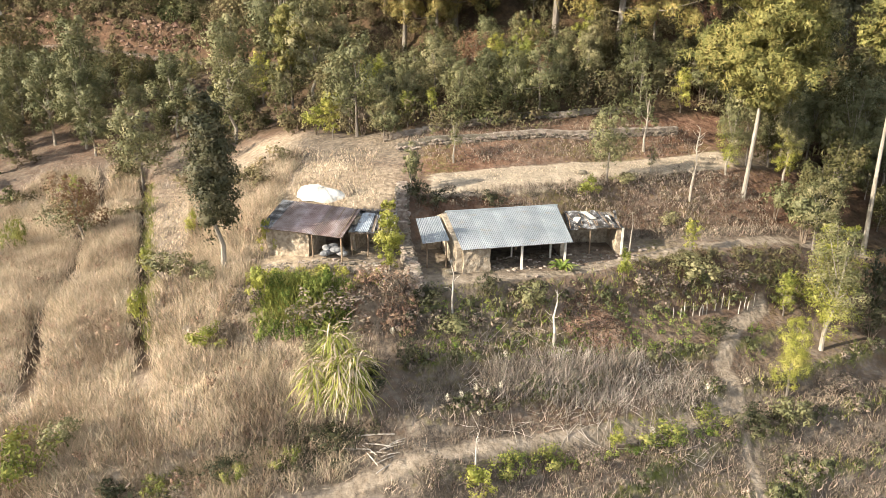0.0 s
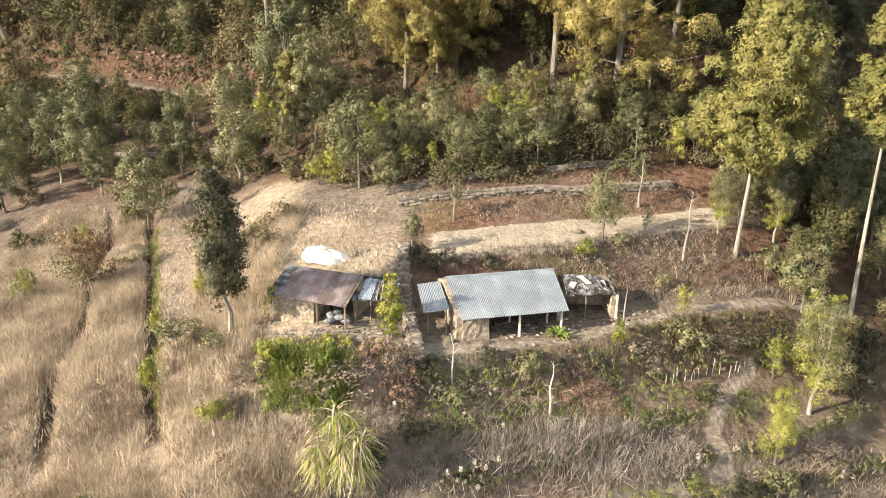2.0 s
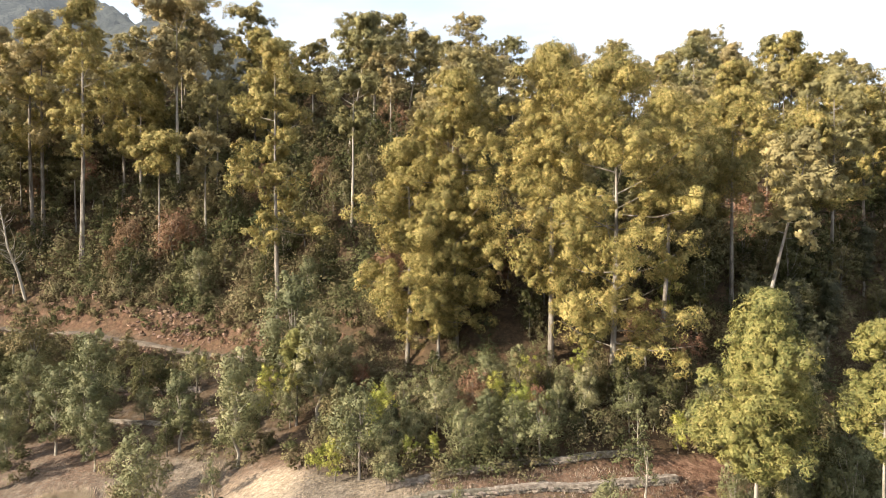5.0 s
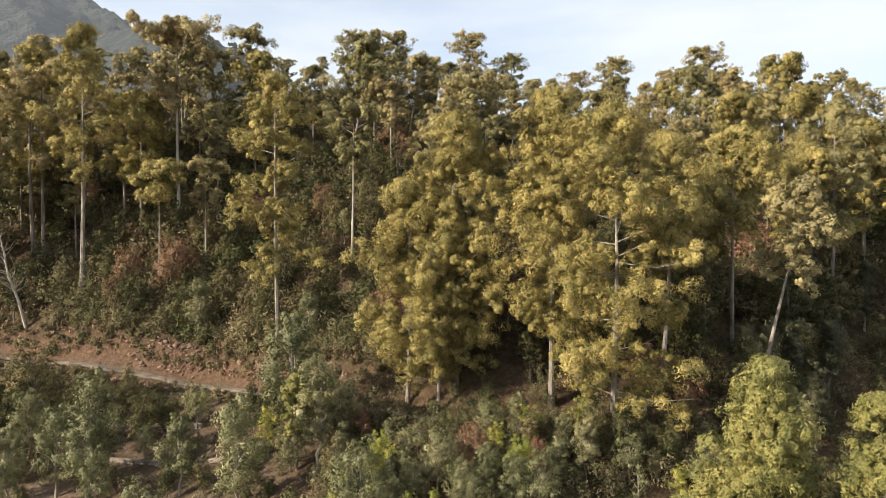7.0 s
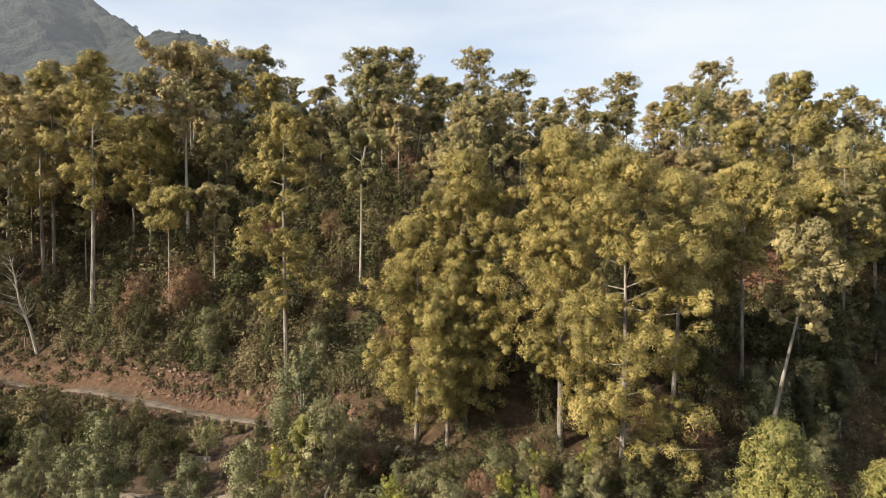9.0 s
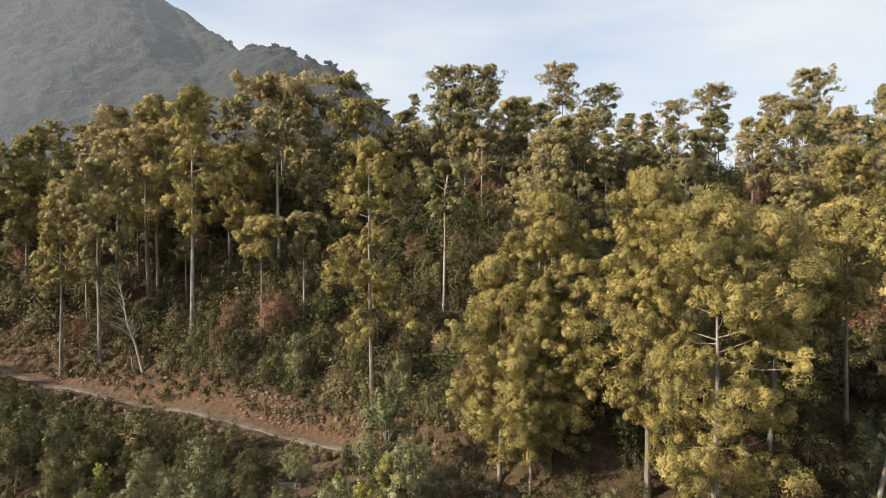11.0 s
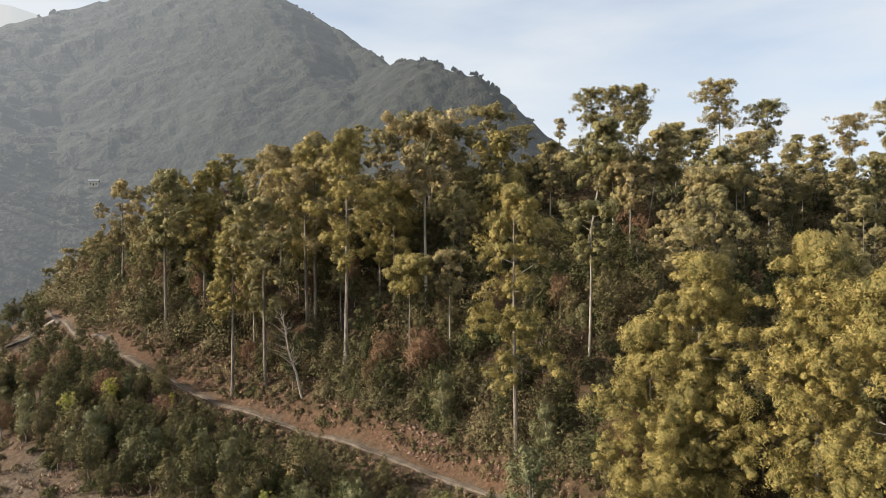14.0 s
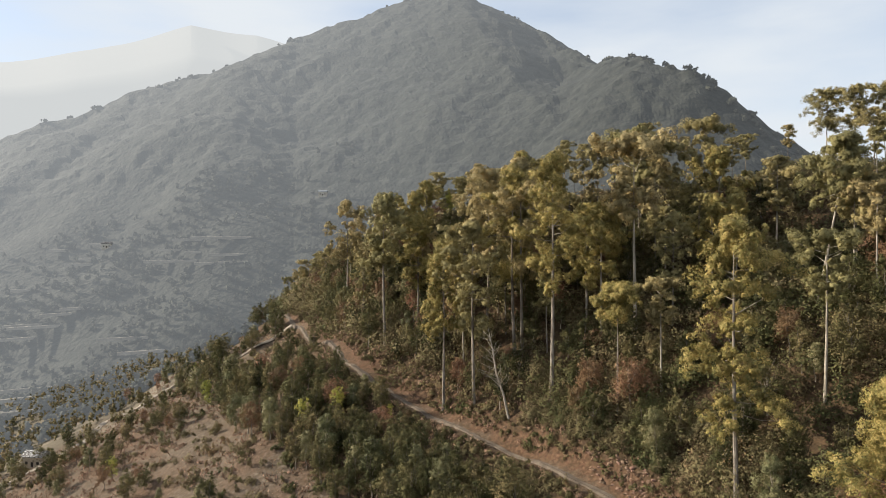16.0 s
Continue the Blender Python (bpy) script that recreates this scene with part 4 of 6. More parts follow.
PLANTED = (("dark", -15.1, 43.8, 12.6), ("olive", -23.8, 77.9, 13.7), ("turning", -33.5, 60.1, 8), ("round", -33.4, 74, 9.8), ("olive", -33.4, 85.9, 10.2), ("olive", -48.1, 92.5, 15), ("olive", -46.3, 88, 11.5), ("olive", -43.9, 85.2, 8.6), ("olive", -51.5, 90, 12), ("olive", -20.4, 92, 17),
           ("lime", -37, 66, 5), ("olive", -15.5, 83.4, 13.5), ("round", -8.4, 66.5, 9), ("lime", -10.7, 66.4, 4.5), ("round", -5.5, 63.5, 3.8), ("sapling", -2.6, 52, 4),
           ("sapling", 0.9, 57.4, 4.2), ("round", 13.2, 53.9, 5.7), ("sapling", 18.1, 60.8, 6), ("sapling", 17.1, 55.3, 2.4), ("bright", 22.6, 39.1, 6), ("lime", 18.2, 47.2, 2.6),
           ("fine", 26.6, 43, 9.4), ("bright", 28.0, 45.2, 8.2), ("lime", 24.8, 45.4, 3.6), ("fine", 34.3, 57.5, 9.6))
PLANTED_B = (("round", 28.6, 51.5, 4.2), ("fine", 29.1, 57, 6.5), ("fine", 23.9, 56.6, 6), ("round", 27.7, 70.2, 6), ("sapling", 19, 67, 5), ("olive", 31, 62, 8), ("olive", 37, 60, 9),
             ("olive", -60, 98, 11), ("round", -56, 84, 8), ("olive", -66, 92, 9), ("rust", -55, 101, 6), ("round", -62, 76, 7), ("olive", -58, 90, 10), ("sapling", -24.5, 71.5, 5.5), ("sapling", -27, 96, 4),
             ("lime", -38.6, 108, 3.4), ("lime", -30, 101, 3.2), ("wood", -52, 112, 6), ("wood", -30, 106, 4.2), ("oak", -25.4, 101, 6), ("round", -14.5, 90, 6.5), ("olive", -12.5, 87, 8), ("lime", -25, 88.5, 3.6))
r = rng_of(6)
shade = []
for k in range(64):
    shade.append((str(r.choice(["wood", "oak", "olive", "dark"])), r.uniform(34, 84), r.uniform(47, 112), r.uniform(6, 12)))
for kind, x, y, tall in PLANTED + PLANTED_B + tuple(shade):
    ob, base = KINDS[kind]
    plant_copy(ob, x, y, r.random() * 6.28, tall / base, 0.05)
ob = broadleaf(68, 4.9, 0.4, 1.0, M_LEAF_LIME, "slim yellow-green leafy tree before the patched lean-to", 6500, 0.085, 14, 1.1)
ob.matrix_basis = stand(-3.6, 42.7)
# the mixed fringe of the forest, above the terraces and at their right end
fringe = 0
while fringe < 125:
    if fringe % 3:
        x = r.uniform(-13, 30) if fringe % 3 == 1 else r.uniform(-48, 10)
        ky, kz = knots_at(x)
        y = r.uniform(ky[8] + 3, ky[9] + 9)
    else:
        x, y = r.uniform(26, 46), r.uniform(48, 72)
    if -52 < x < -13 and y > 66 and r.random() < 0.93:
        continue
    if min((x - a) ** 2 + (y - b) ** 2 for a, b in taken) < 3 or (x - 24.7) ** 2 + (y - 54.4) ** 2 < 9:
        continue
    taken.append((x, y))
    kind = str(r.choice(["olive", "round", "lime", "rust", "oak", "dark"], p=[0.36, 0.24, 0.06, 0.08, 0.2, 0.06]))
    ob, base = KINDS[kind]
    plant_copy(ob, x, y, r.random() * 6.28, r.uniform(2.8, 7) / base, 0.1)
    fringe += 1
# woodland trees below the road and under the pines
def road_room(x, y):
    """How tall a tree below the road may grow where the roadside is kept open."""
    ky, kz = knots_at(x)
    return kz[10] - float(height(x, y)) + 0.26 * (ky[10] - y) - 0.8


woods = 0
while woods < 225:
    x = r.uniform(-260, 60) if woods % 3 else r.uniform(-200, -85)
    ky, kz = knots_at(x)
    if x < -12:
        if x > -58 and r.random() < 0.9:
            continue
        lo, hi = ky[8] + 2, ky[10] - 2.5
        if r.random() < 0.25:
            lo, hi = ky[12] + 1, ky[12] + 45
    else:
        lo, hi = ky[8] + 4, ky[13]
    y = r.uniform(lo, hi)
    if -50 < x < -14 and y < ky[10] and r.random() < 0.8:
        continue
    if math.hypot(x, y) > 340 or min((x - a) ** 2 + (y - b) ** 2 for a, b in taken) < 6:
        continue
    kind = str(r.choice(["wood", "oak", "olive", "lime", "rust"], p=[0.32, 0.36, 0.2, 0.03, 0.09]))
    ob, base = KINDS[kind]
    tall = r.uniform(4.5, 9.5) * (1.35 if x < -60 else 1)
    if x < -25 and y < ky[10] and woods % 5:
        tall = min(tall, road_room(x, y))
        if tall < 1.6:
            continue
    taken.append((x, y))
    plant_copy(ob, x, y, r.random() * 6.28, tall / base, 0.1)
    woods += 1
# the dark thicket on the slope just below the road
thicket = 0
while thicket < 70:
    x = r.uniform(-150, -42)
    ky, kz = knots_at(x)
    y = r.uniform(ky[9] - 4, ky[10] - 2.5)
    tall = min(r.uniform(5, 9.5), road_room(x, y))
    if tall < 2.5 or min((x - a) ** 2 + (y - b) ** 2 for a, b in taken) < 5:
        continue
    taken.append((x, y))
    ob, base = KINDS["thicket"]
    plant_copy(ob, x, y, r.random() * 6.28, tall / base, 0.1)
    thicket += 1
# under the pines
below = 0
while below < 300:
    x = r.uniform(-240, 90)
    ky, kz = knots_at(x)
    y = r.uniform(ky[12] + 1, ky[14] - 14)
    if min((x - a) ** 2 + (y - b) ** 2 for a, b in taken) < 7:
        continue
    taken.append((x, y))
    kind = str(r.choice(["wood", "oak", "rust", "olive"], p=[0.33, 0.42, 0.18, 0.07]))
    ob, base = KINDS[kind]
    plant_copy(ob, x, y, r.random() * 6.28, r.uniform(6.5, 13.5) / base, 0.1)
    below += 1
# along the far shoulder of the ridge and down the spur above the valley
shoulder = 0
while shoulder < 230:
    x = r.uniform(-300, -140)
    ky, kz = knots_at(x)
    y = r.uniform(ky[12] + 1, ky[15]) if shoulder < 90 else r.uniform(ky[3], ky[10] - 3)
    if min((x - a) ** 2 + (y - b) ** 2 for a, b in taken) < 7:
        continue
    if shoulder >= 90 and (value_noise(np.array(x / 22), np.array(y / 22), 46) < r.uniform(-0.45, 0.35) or off_track(x, y) < 3):
        continue
    taken.append((x, y))
    kind = str(r.choice(["wood", "oak", "olive", "lime", "rust"], p=[0.32, 0.36, 0.17, 0.05, 0.1]))
    ob, base = KINDS[kind]
    plant_copy(ob, x, y, r.random() * 6.28, r.uniform(6, 12) / base if shoulder < 90 else r.uniform(3.5, 9) / base, 0.1)
    shoulder += 1
for ob, _ in KINDS.values():
    lay_away(ob)

# bare and dead trees
ob = bare_tree(70, 6, "leafless pale young tree on the bank below the field")
ob.matrix_basis = stand(20, 53.6)
ob = bare_tree(71, 3.4, "leafless crooked sapling beside the shed", spread=0.15, twigs=6)
ob.matrix_basis = stand(13.4, 46.2)
ob = bare_tree(72, 3.8, "dead pale stump with a broken forked top", M_DEAD, 0.3, 7, "dead_tree", 0.09)
ob.matrix_basis = stand(7.1, 39.4)
ob = bare_tree(73, 3.6, "thin leafless shrub on the bank by the stone wall", M_DEAD, 0.3, 9)
ob.matrix_basis = stand(0.6, 39.8)
ob = bare_tree(74, 22, "leaning leafless white-barked tree by the road", M_BARK_PALE, 0.4, 40)
ob.matrix_basis = stand(-85, 138.5) @ Matrix.Rotation(radians(-16), 4, "Y")
ob = bare_tree(75, 3, "slim stalk with a dry flower head", M_DEAD, 0.2, 8)
ob.matrix_basis = stand(1.7, 30.2)


# ---- undergrowth, grass and stalks: uncounted cover ----
def scatter_leaves(name, spots, per, size, mat, label, seed, ground_at=None):
    """Leaf clouds at the spots (x, y, radius, tall), as one mesh of cover."""
    r = rng_of(seed)
    spots = [p for p in spots if off_track(p[0], p[1]) > 0.4 * p[2] - 0.1]
    vs, ns = [], []
    k = max(5, per // 26)
    for x, y, rad, tall in spots:
        z = ground_at(x, y) if ground_at else float(height(x, y))
        d = unit(r.normal(0, 1, (k, 3)) + np.array([0, 0, 0.5]))
        d[:, 2] = np.abs(d[:, 2]) * 1.15 - 0.15
        p = np.array([x, y, z + tall * 0.2]) + d * np.array([rad, rad, tall * 0.72]) * r.uniform(0.45, 1.05, (k, 1))
        s = size * (0.55 + 0.45 * rad / 2.5)
        v, f, nrm = clumps(r, p, 0.42 * rad * r.uniform(0.7, 1.4, k), unit(d), per // k, s * 1.5, s * 0.6, min(1.3, 0.6 + 0.3 * tall / rad))
        vs.append(v)
        ns.append(nrm)
    v = np.concatenate(vs)
    ob = foliage_mesh(name, v, np.arange(len(v)).reshape(-1, 3), np.concatenate(ns), mat)
    return tagged(ob, label, "undergrowth", kind="stuff")


def scatter_blades(name, spots, per, mat, label, seed, spread=0.25, width=0.025, category="grass"):
    """Tufts of thin upright blades at the spots (x, y, tall), as one mesh of cover."""
    r = rng_of(seed)
    s = np.array(spots)
    s = s[off_track(s[:, 0], s[:, 1]) > 0.0]
    z = height(s[:, 0], s[:, 1])
    n = len(s)
    base = np.stack([s[:, 0], s[:, 1], z - 0.05], 1)[:, None] + np.concatenate([r.normal(0, spread, (n, per, 2)), np.zeros((n, per, 1))], 2)
    lean = r.normal(0, 0.45, (n, per, 2))
    tall = s[:, 2][:, None] * r.uniform(0.55, 1.2, (n, per))
    tip = base + np.stack([lean[..., 0] * tall, lean[..., 1] * tall, tall], -1)
    a = r.random((n, per)) * 6.283
    side = np.stack([np.cos(a), np.sin(a), np.zeros_like(a)], -1) * width * r.uniform(0.6, 1.5, (n, per, 1))
    v = np.stack([base - side, base + side, tip], 2).reshape(-1, 3)
    f = np.arange(3 * n * per).reshape(-1, 3)
    return tagged(mesh_object(name, v, f, mat), label, category, kind="stuff")


r = rng_of(9)
spots = []
while len(spots) < 2300:
    x = r.uniform(-250, 150) if len(spots) % 3 else r.uniform(-75, 50)
    ky, kz = knots_at(x)
    y = r.uniform(ky[12] + 1, ky[15] + 4)
    k = 1 + 0.012 * max(0, math.hypot(x, y) - 90)
    spots.append((x, y, r.uniform(1.7, 3.2) * k, r.uniform(3.0, 7.5) if y < ky[14] - 14 else r.uniform(1.2, 2.6)))
while len(spots) < 2800:
    x = r.uniform(-12, 70)
    ky, kz = knots_at(x)
    spots.append((x, r.uniform(ky[8] + 2.5, ky[12] + 2), r.uniform(1.0, 2.2), r.uniform(1.4, 4.5)))
while len(spots) < 3500:
    x = -14 - 216 * r.random() ** 1.6
    ky, kz = knots_at(x)
    y = r.uniform(ky[6] + 4, ky[10] - 1.5)
    if x > -60 and (y < ky[8] + 3 or x < -13) and r.random() < 0.85:
        continue
    spots.append((x, y, r.uniform(0.7, 1.9), max(0.4, min(r.uniform(0.9, 3.0), road_room(x, y)))))
while len(spots) < 3800:
    x = -8 - 230 * r.random()
    ky, kz = knots_at(x)
    y = ky[12] + r.uniform(-2.2, 1.0) if r.random() < 0.6 else ky[10] - r.uniform(1.5, 4)
    spots.append((x, y, r.uniform(0.5, 1.3), r.uniform(0.5, 1.8)))
scatter_leaves("fringe_undergrowth", spots[2300:2800], 290, 0.17, M_FRINGE, "mixed olive bushes along the forest edge", 11)
scatter_leaves("undergrowth", spots[:2300] + spots[2800:], 286, 0.23, M_UNDER, "dense dark broadleaf undergrowth on the forest slope", 10)

bright = []
while len(bright) < 560:
    x = r.uniform(-80, -10)
    ky, kz = knots_at(x)
    if len(bright) < 340:
        bright.append((x, ky[12] + 0.8 + 11 * r.random() ** 1.4, r.uniform(1.2, 2.3), r.uniform(2.2, 5.2)))
    else:
        y = r.uniform(ky[8] + 3, ky[10] - 2)
        if x > -56 and r.random() < 0.75:
            continue
        bright.append((x, y, r.uniform(0.7, 1.5), max(0.5, min(r.uniform(1.0, 3.4), road_room(x, y)))))
scatter_leaves("slope_bushes", bright, 286, 0.17, M_FRINGE, "olive bushes on the slope above and below the road", 12)

gx_, gy_ = r.uniform(-48, -5, 60000), r.uniform(22, 80, 60000)
gky, _ = knots_at(gx_)
_, _, edge, level = ledges(gx_, gy_, height(gx_, gy_), gky)
ok = value_noise(gx_ / 3.5, gy_ / 3.5, 31) > r.uniform(-0.9, 0.1, 60000)
ok &= ~((gx_ > -13) & (gy_ > gky[:, 4] - 1.5)) & ~((gx_ > -13) & (gy_ > 36) & (r.random(60000) < 0.7))
ok &= ~((gy_ > 62) & ((gx_ > -20 - 0.19 * (gy_ - 47)) | (r.random(60000) < 0.4)))
ok &= ~((edge > 0.4) & (r.random(60000) < 0.85))
off = gx_ - ditch_line(gy_)
strip = (off > -0.3) & (gx_ < -20 - 0.29 * (gy_ - 51.2)) & (gy_ > 44)
tall_ = np.where(strip, 0.15, 1.0) * r.uniform(0.5, 1.1, 60000) * (1 + 0.8 * value_noise(gx_ / 5, gy_ / 5, 32))
ok &= ~(strip & (r.random(60000) < 0.7)) & ~(((np.abs(off) < 0.75) | (np.abs(gx_ - second_ditch(gy_)) < 0.75)) & (gy_ > 34))
spots = list(zip(gx_[ok], gy_[ok], tall_[ok]))[:17000]
ditch = [(ditch_line(v) + r.normal(0.7, 0.35), v, r.uniform(0.2, 0.5)) for v in r.uniform(38, 72, 420)]
scatter_blades("ditch_grass", ditch, 14, M_GREEN_GRASS, "green grass along the ditch beside the field", 35, 0.2)
tufts = [spots[i] for i in r.integers(0, len(spots), 900)]
scatter_leaves("field_weeds", [(x, y, r.uniform(0.3, 0.7), r.uniform(0.4, 1.0)) for x, y, _ in tufts[:450]], 60, 0.12, M_HEAP, "withered brown weeds among the tall grass", 36)
scatter_blades("grey_weeds", [(x, y, r.uniform(0.6, 1.2)) for x, y, _ in tufts[450:]], 26, M_STALK, "grey dead stems among the tall grass", 37, 0.35, 0.02)
scatter_blades("dry_grass", spots, 22, M_STRAW, "tall dry straw-coloured grass on the slope", 33, 0.28, 0.02)
spots = [(x, y, r.uniform(0.25, 0.6)) for x, y in zip(r.uniform(-12, 34, 3600), r.uniform(22, 41, 3600)) if y < knots_at(x)[0][3] + 0.8]
scatter_blades("dry_weeds", spots, 16, M_TWIG, "low brown weeds and dead stems on the bank", 34, 0.3)


# ---- buildings ----
def corrugated(root, bl, br, tl, tr, n, mat, base, pitch=0.125, amp=0.018, overlap=0.04, skew=0.0, seed=0, name="roof_sheet"):
    """A slope of n corrugated sheets between four corners, each sheet a part with real waves and thickness."""
    r = rng_of(seed)
    bl, br, tl, tr = (np.array(p, float) - base for p in (bl, br, tl, tr))
    up = np.cross(br - bl, tl - bl)
    up /= np.linalg.norm(up)
    width = np.linalg.norm(br - bl)
    for i in range(n):
        a, b = max(0, i / n - overlap / width), (i + 1) / n
        cols = max(8, int((b - a) * width / pitch * 4))
        lift = 0.012 * (i % 2) + r.normal(0, skew * 0.15)
        low, high = r.normal(0, skew), r.normal(0, skew)
        verts = []
        for j in range(3):
            s = j / 2
            for c in range(cols + 1):
                f = a + (b - a) * c / cols
                p = (bl * (1 - f) + br * f) * (1 - s) + (tl * (1 - f) + tr * f) * s
                slope = (tl - bl) / np.linalg.norm(tl - bl)
                verts.append(p + up * (amp * math.sin(2 * math.pi * f * width / pitch) + lift) + slope * (low if j == 0 else high if j == 2 else 0))
        top = len(verts)
        verts += [v - up * 0.012 for v in verts]
        k = cols + 1
        faces = [[j * k + c, j * k + c + 1, (j + 1) * k + c + 1, (j + 1) * k + c] for j in range(2) for c in range(cols)]
        faces += [[top + q for q in f[::-1]] for f in faces]
        faces += [[c + 1, c, top + c, top + c + 1] for c in range(cols)]
        faces += [[2 * k + c, 2 * k + c + 1, top + 2 * k + c + 1, top + 2 * k + c] for c in range(cols)]
        mesh_object(name, np.array(verts), faces, mat, root)


def rough_wall(root, p, q, thick, z0, zp, zq, mat, base, name="wall", seed=0, rough=0.022):
    """A rubble wall from p to q with a sloping top and uneven faces."""
    r = rng_of(seed)
    p, q = np.array([*p, 0.0]) - [base[0], base[1], 0], np.array([*q, 0.0]) - [base[0], base[1], 0]
    d = q - p
    ln = np.linalg.norm(d)
    side = np.array([-d[1], d[0], 0]) / ln * thick / 2
    nu, nz = max(2, int(ln / 0.22)), 9
    v = []
    for sgn in (-1, 1):
        for j in range(nz + 1):
            for i in range(nu + 1):
                top = zp + (zq - zp) * i / nu
                v.append(p + d * i / nu + side * sgn + [0, 0, z0 + (top - z0) * j / nz - base[2]] + r.normal(0, rough, 3) * [1, 1, 0.5])
    k, m = nu + 1, (nu + 1) * (nz + 1)
    f = []
    for j in range(nz):
        for i in range(nu):
            f.append([j * k + i, j * k + i + 1, (j + 1) * k + i + 1, (j + 1) * k + i])
            f.append([m + j * k + i + 1, m + j * k + i, m + (j + 1) * k + i, m + (j + 1) * k + i + 1])
        f.append([j * k, (j + 1) * k, m + (j + 1) * k, m + j * k])
        f.append([j * k + nu, m + j * k + nu, m + (j + 1) * k + nu, (j + 1) * k + nu])
    for i in range(nu):
        f.append([nz * k + i, nz * k + i + 1, m + nz * k + i + 1, m + nz * k + i])
    return mesh_object(name, np.array(v), f, mat, root)


def pole(root, a, b, radius, mat, base, name="post", sides=7):
    s = Soup()
    a, b = np.array(a, float) - base, np.array(b, float) - base
    mid = (a + b) / 2 + np.array([0.02, -0.015, 0])
    s.tube([a, mid, b], [radius * 1.08, radius, radius * 0.92], sides)
    return s.object(name, mat, root)


def beam(root, a, b, wide, mat, base, name="post"):
    """A squared post or beam with bevelled edges."""
    a, b = Vector(np.array(a, float) - base), Vector(np.array(b, float) - base)
    bm = bmesh.new()
    bmesh.ops.create_cube(bm, size=1)
    bmesh.ops.scale(bm, vec=(wide, wide, (b - a).length), verts=bm.verts)
    bmesh.ops.bevel(bm, geom=list(bm.edges), offset=wide * 0.09, segments=1, affect="EDGES")
    bm.transform(Matrix.Translation((a + b) / 2) @ (b - a).to_track_quat("Z", "Y").to_matrix().to_4x4())
    return part(name, bm, mat, root)


def frame_at(origin, degrees):
    c, s = math.cos(radians(degrees)), math.sin(radians(degrees))
    return lambda u, v, z=0.0: np.array([origin[0] + u * c - v * s, origin[1] + u * s + v * c, z])


def stone_mesh(seed):
    r = rng_of(seed)
    bm = bmesh.new()
    bmesh.ops.create_icosphere(bm, subdivisions=1, radius=0.5)
    for v in bm.verts:
        k = 1 / max(abs(v.co.x), abs(v.co.y), abs(v.co.z)) * 0.5
        v.co = v.co.lerp(v.co * k, 0.55) * (1 + r.normal(0, 0.09))
    me = bpy.data.meshes.new("stone")
    bm.to_mesh(me)
    bm.free()
    me.materials.append(M_STONE)
    return me


STONES = [stone_mesh(s) for s in range(80, 85)]


def main_shed():
    """The long open-fronted shed under the pale tin roof."""
    g = frame_at((1.27, 42.46), 12.6)
    base = g(4, 2.5, 0.0)
    root = thing("tin_roofed_shed", "long open-fronted stone shed under a pale corrugated tin roof", "shed", at=base)
    corrugated(root, g(0, 0, 1.8), g(7.85, 0, 1.78), g(0.08, 5.2, 2.98), g(8.6, 5.15, 2.98), 10, M_TIN, base, seed=1)
    corrugated(root, g(8.6, 6.6, 2.4), g(0.08, 6.6, 2.4), g(8.6, 5.2, 2.97), g(0.08, 5.24, 2.97), 10, M_TIN, base, seed=2)
    ridge = Soup()
    ridge.tube([g(0.0, 5.2, 3.0) - base, g(4, 5.18, 3.0) - base, g(8.65, 5.16, 3.0) - base], [0.07, 0.07, 0.07], 8)
    ridge.object("ridge_cap", M_TIN, root)
    w = lambda a, b, zp, zq, name, seed, t=0.42: rough_wall(root, a[:2], b[:2], t, -0.5, zp, zq, M_MUD_WALL, base, name, seed)
    w(g(-0.05, 0.5), g(-0.05, 5.2), 1.78, 2.86, "end_wall", 3)
    w(g(-0.05, 5.2), g(-0.05, 6.5), 2.86, 2.4, "end_wall", 4)
    w(g(0.16, 0.55), g(2.05, 0.55), 1.82, 1.82, "front_wall", 5)
    w(g(0.1, 6.3), g(8.3, 6.3), 2.4, 2.4, "back_wall", 6)
    w(g(8.05, 2.2), g(8.3, 6.2), 2.15, 2.4, "end_wall", 7)
    w(g(2.0, 0.7), g(2.0, 3.4), 1.85, 2.4, "inner_wall", 8, 0.3)
    for u, v, t in ((4.3, 0.38, 0.17), (7.45, 0.42, 0.16), (7.0, 2.0, 0.14), (4.3, 2.6, 0.12)):
        beam(root, g(u, v, -0.3), g(u, v, 1.76 + v * 0.21), t, M_CONCRETE, base, "post")
    beam(root, g(0.1, 0.35, 1.73), g(7.8, 0.35, 1.72), 0.11, M_WOOD, base, "eave_beam")
    for i in range(9):
        u = 0.4 + i * 0.93
        beam(root, g(u, 0.08, 1.74), g(u * 1.03, 5.1, 2.88), 0.07, M_WOOD, base, "rafter")
    return root


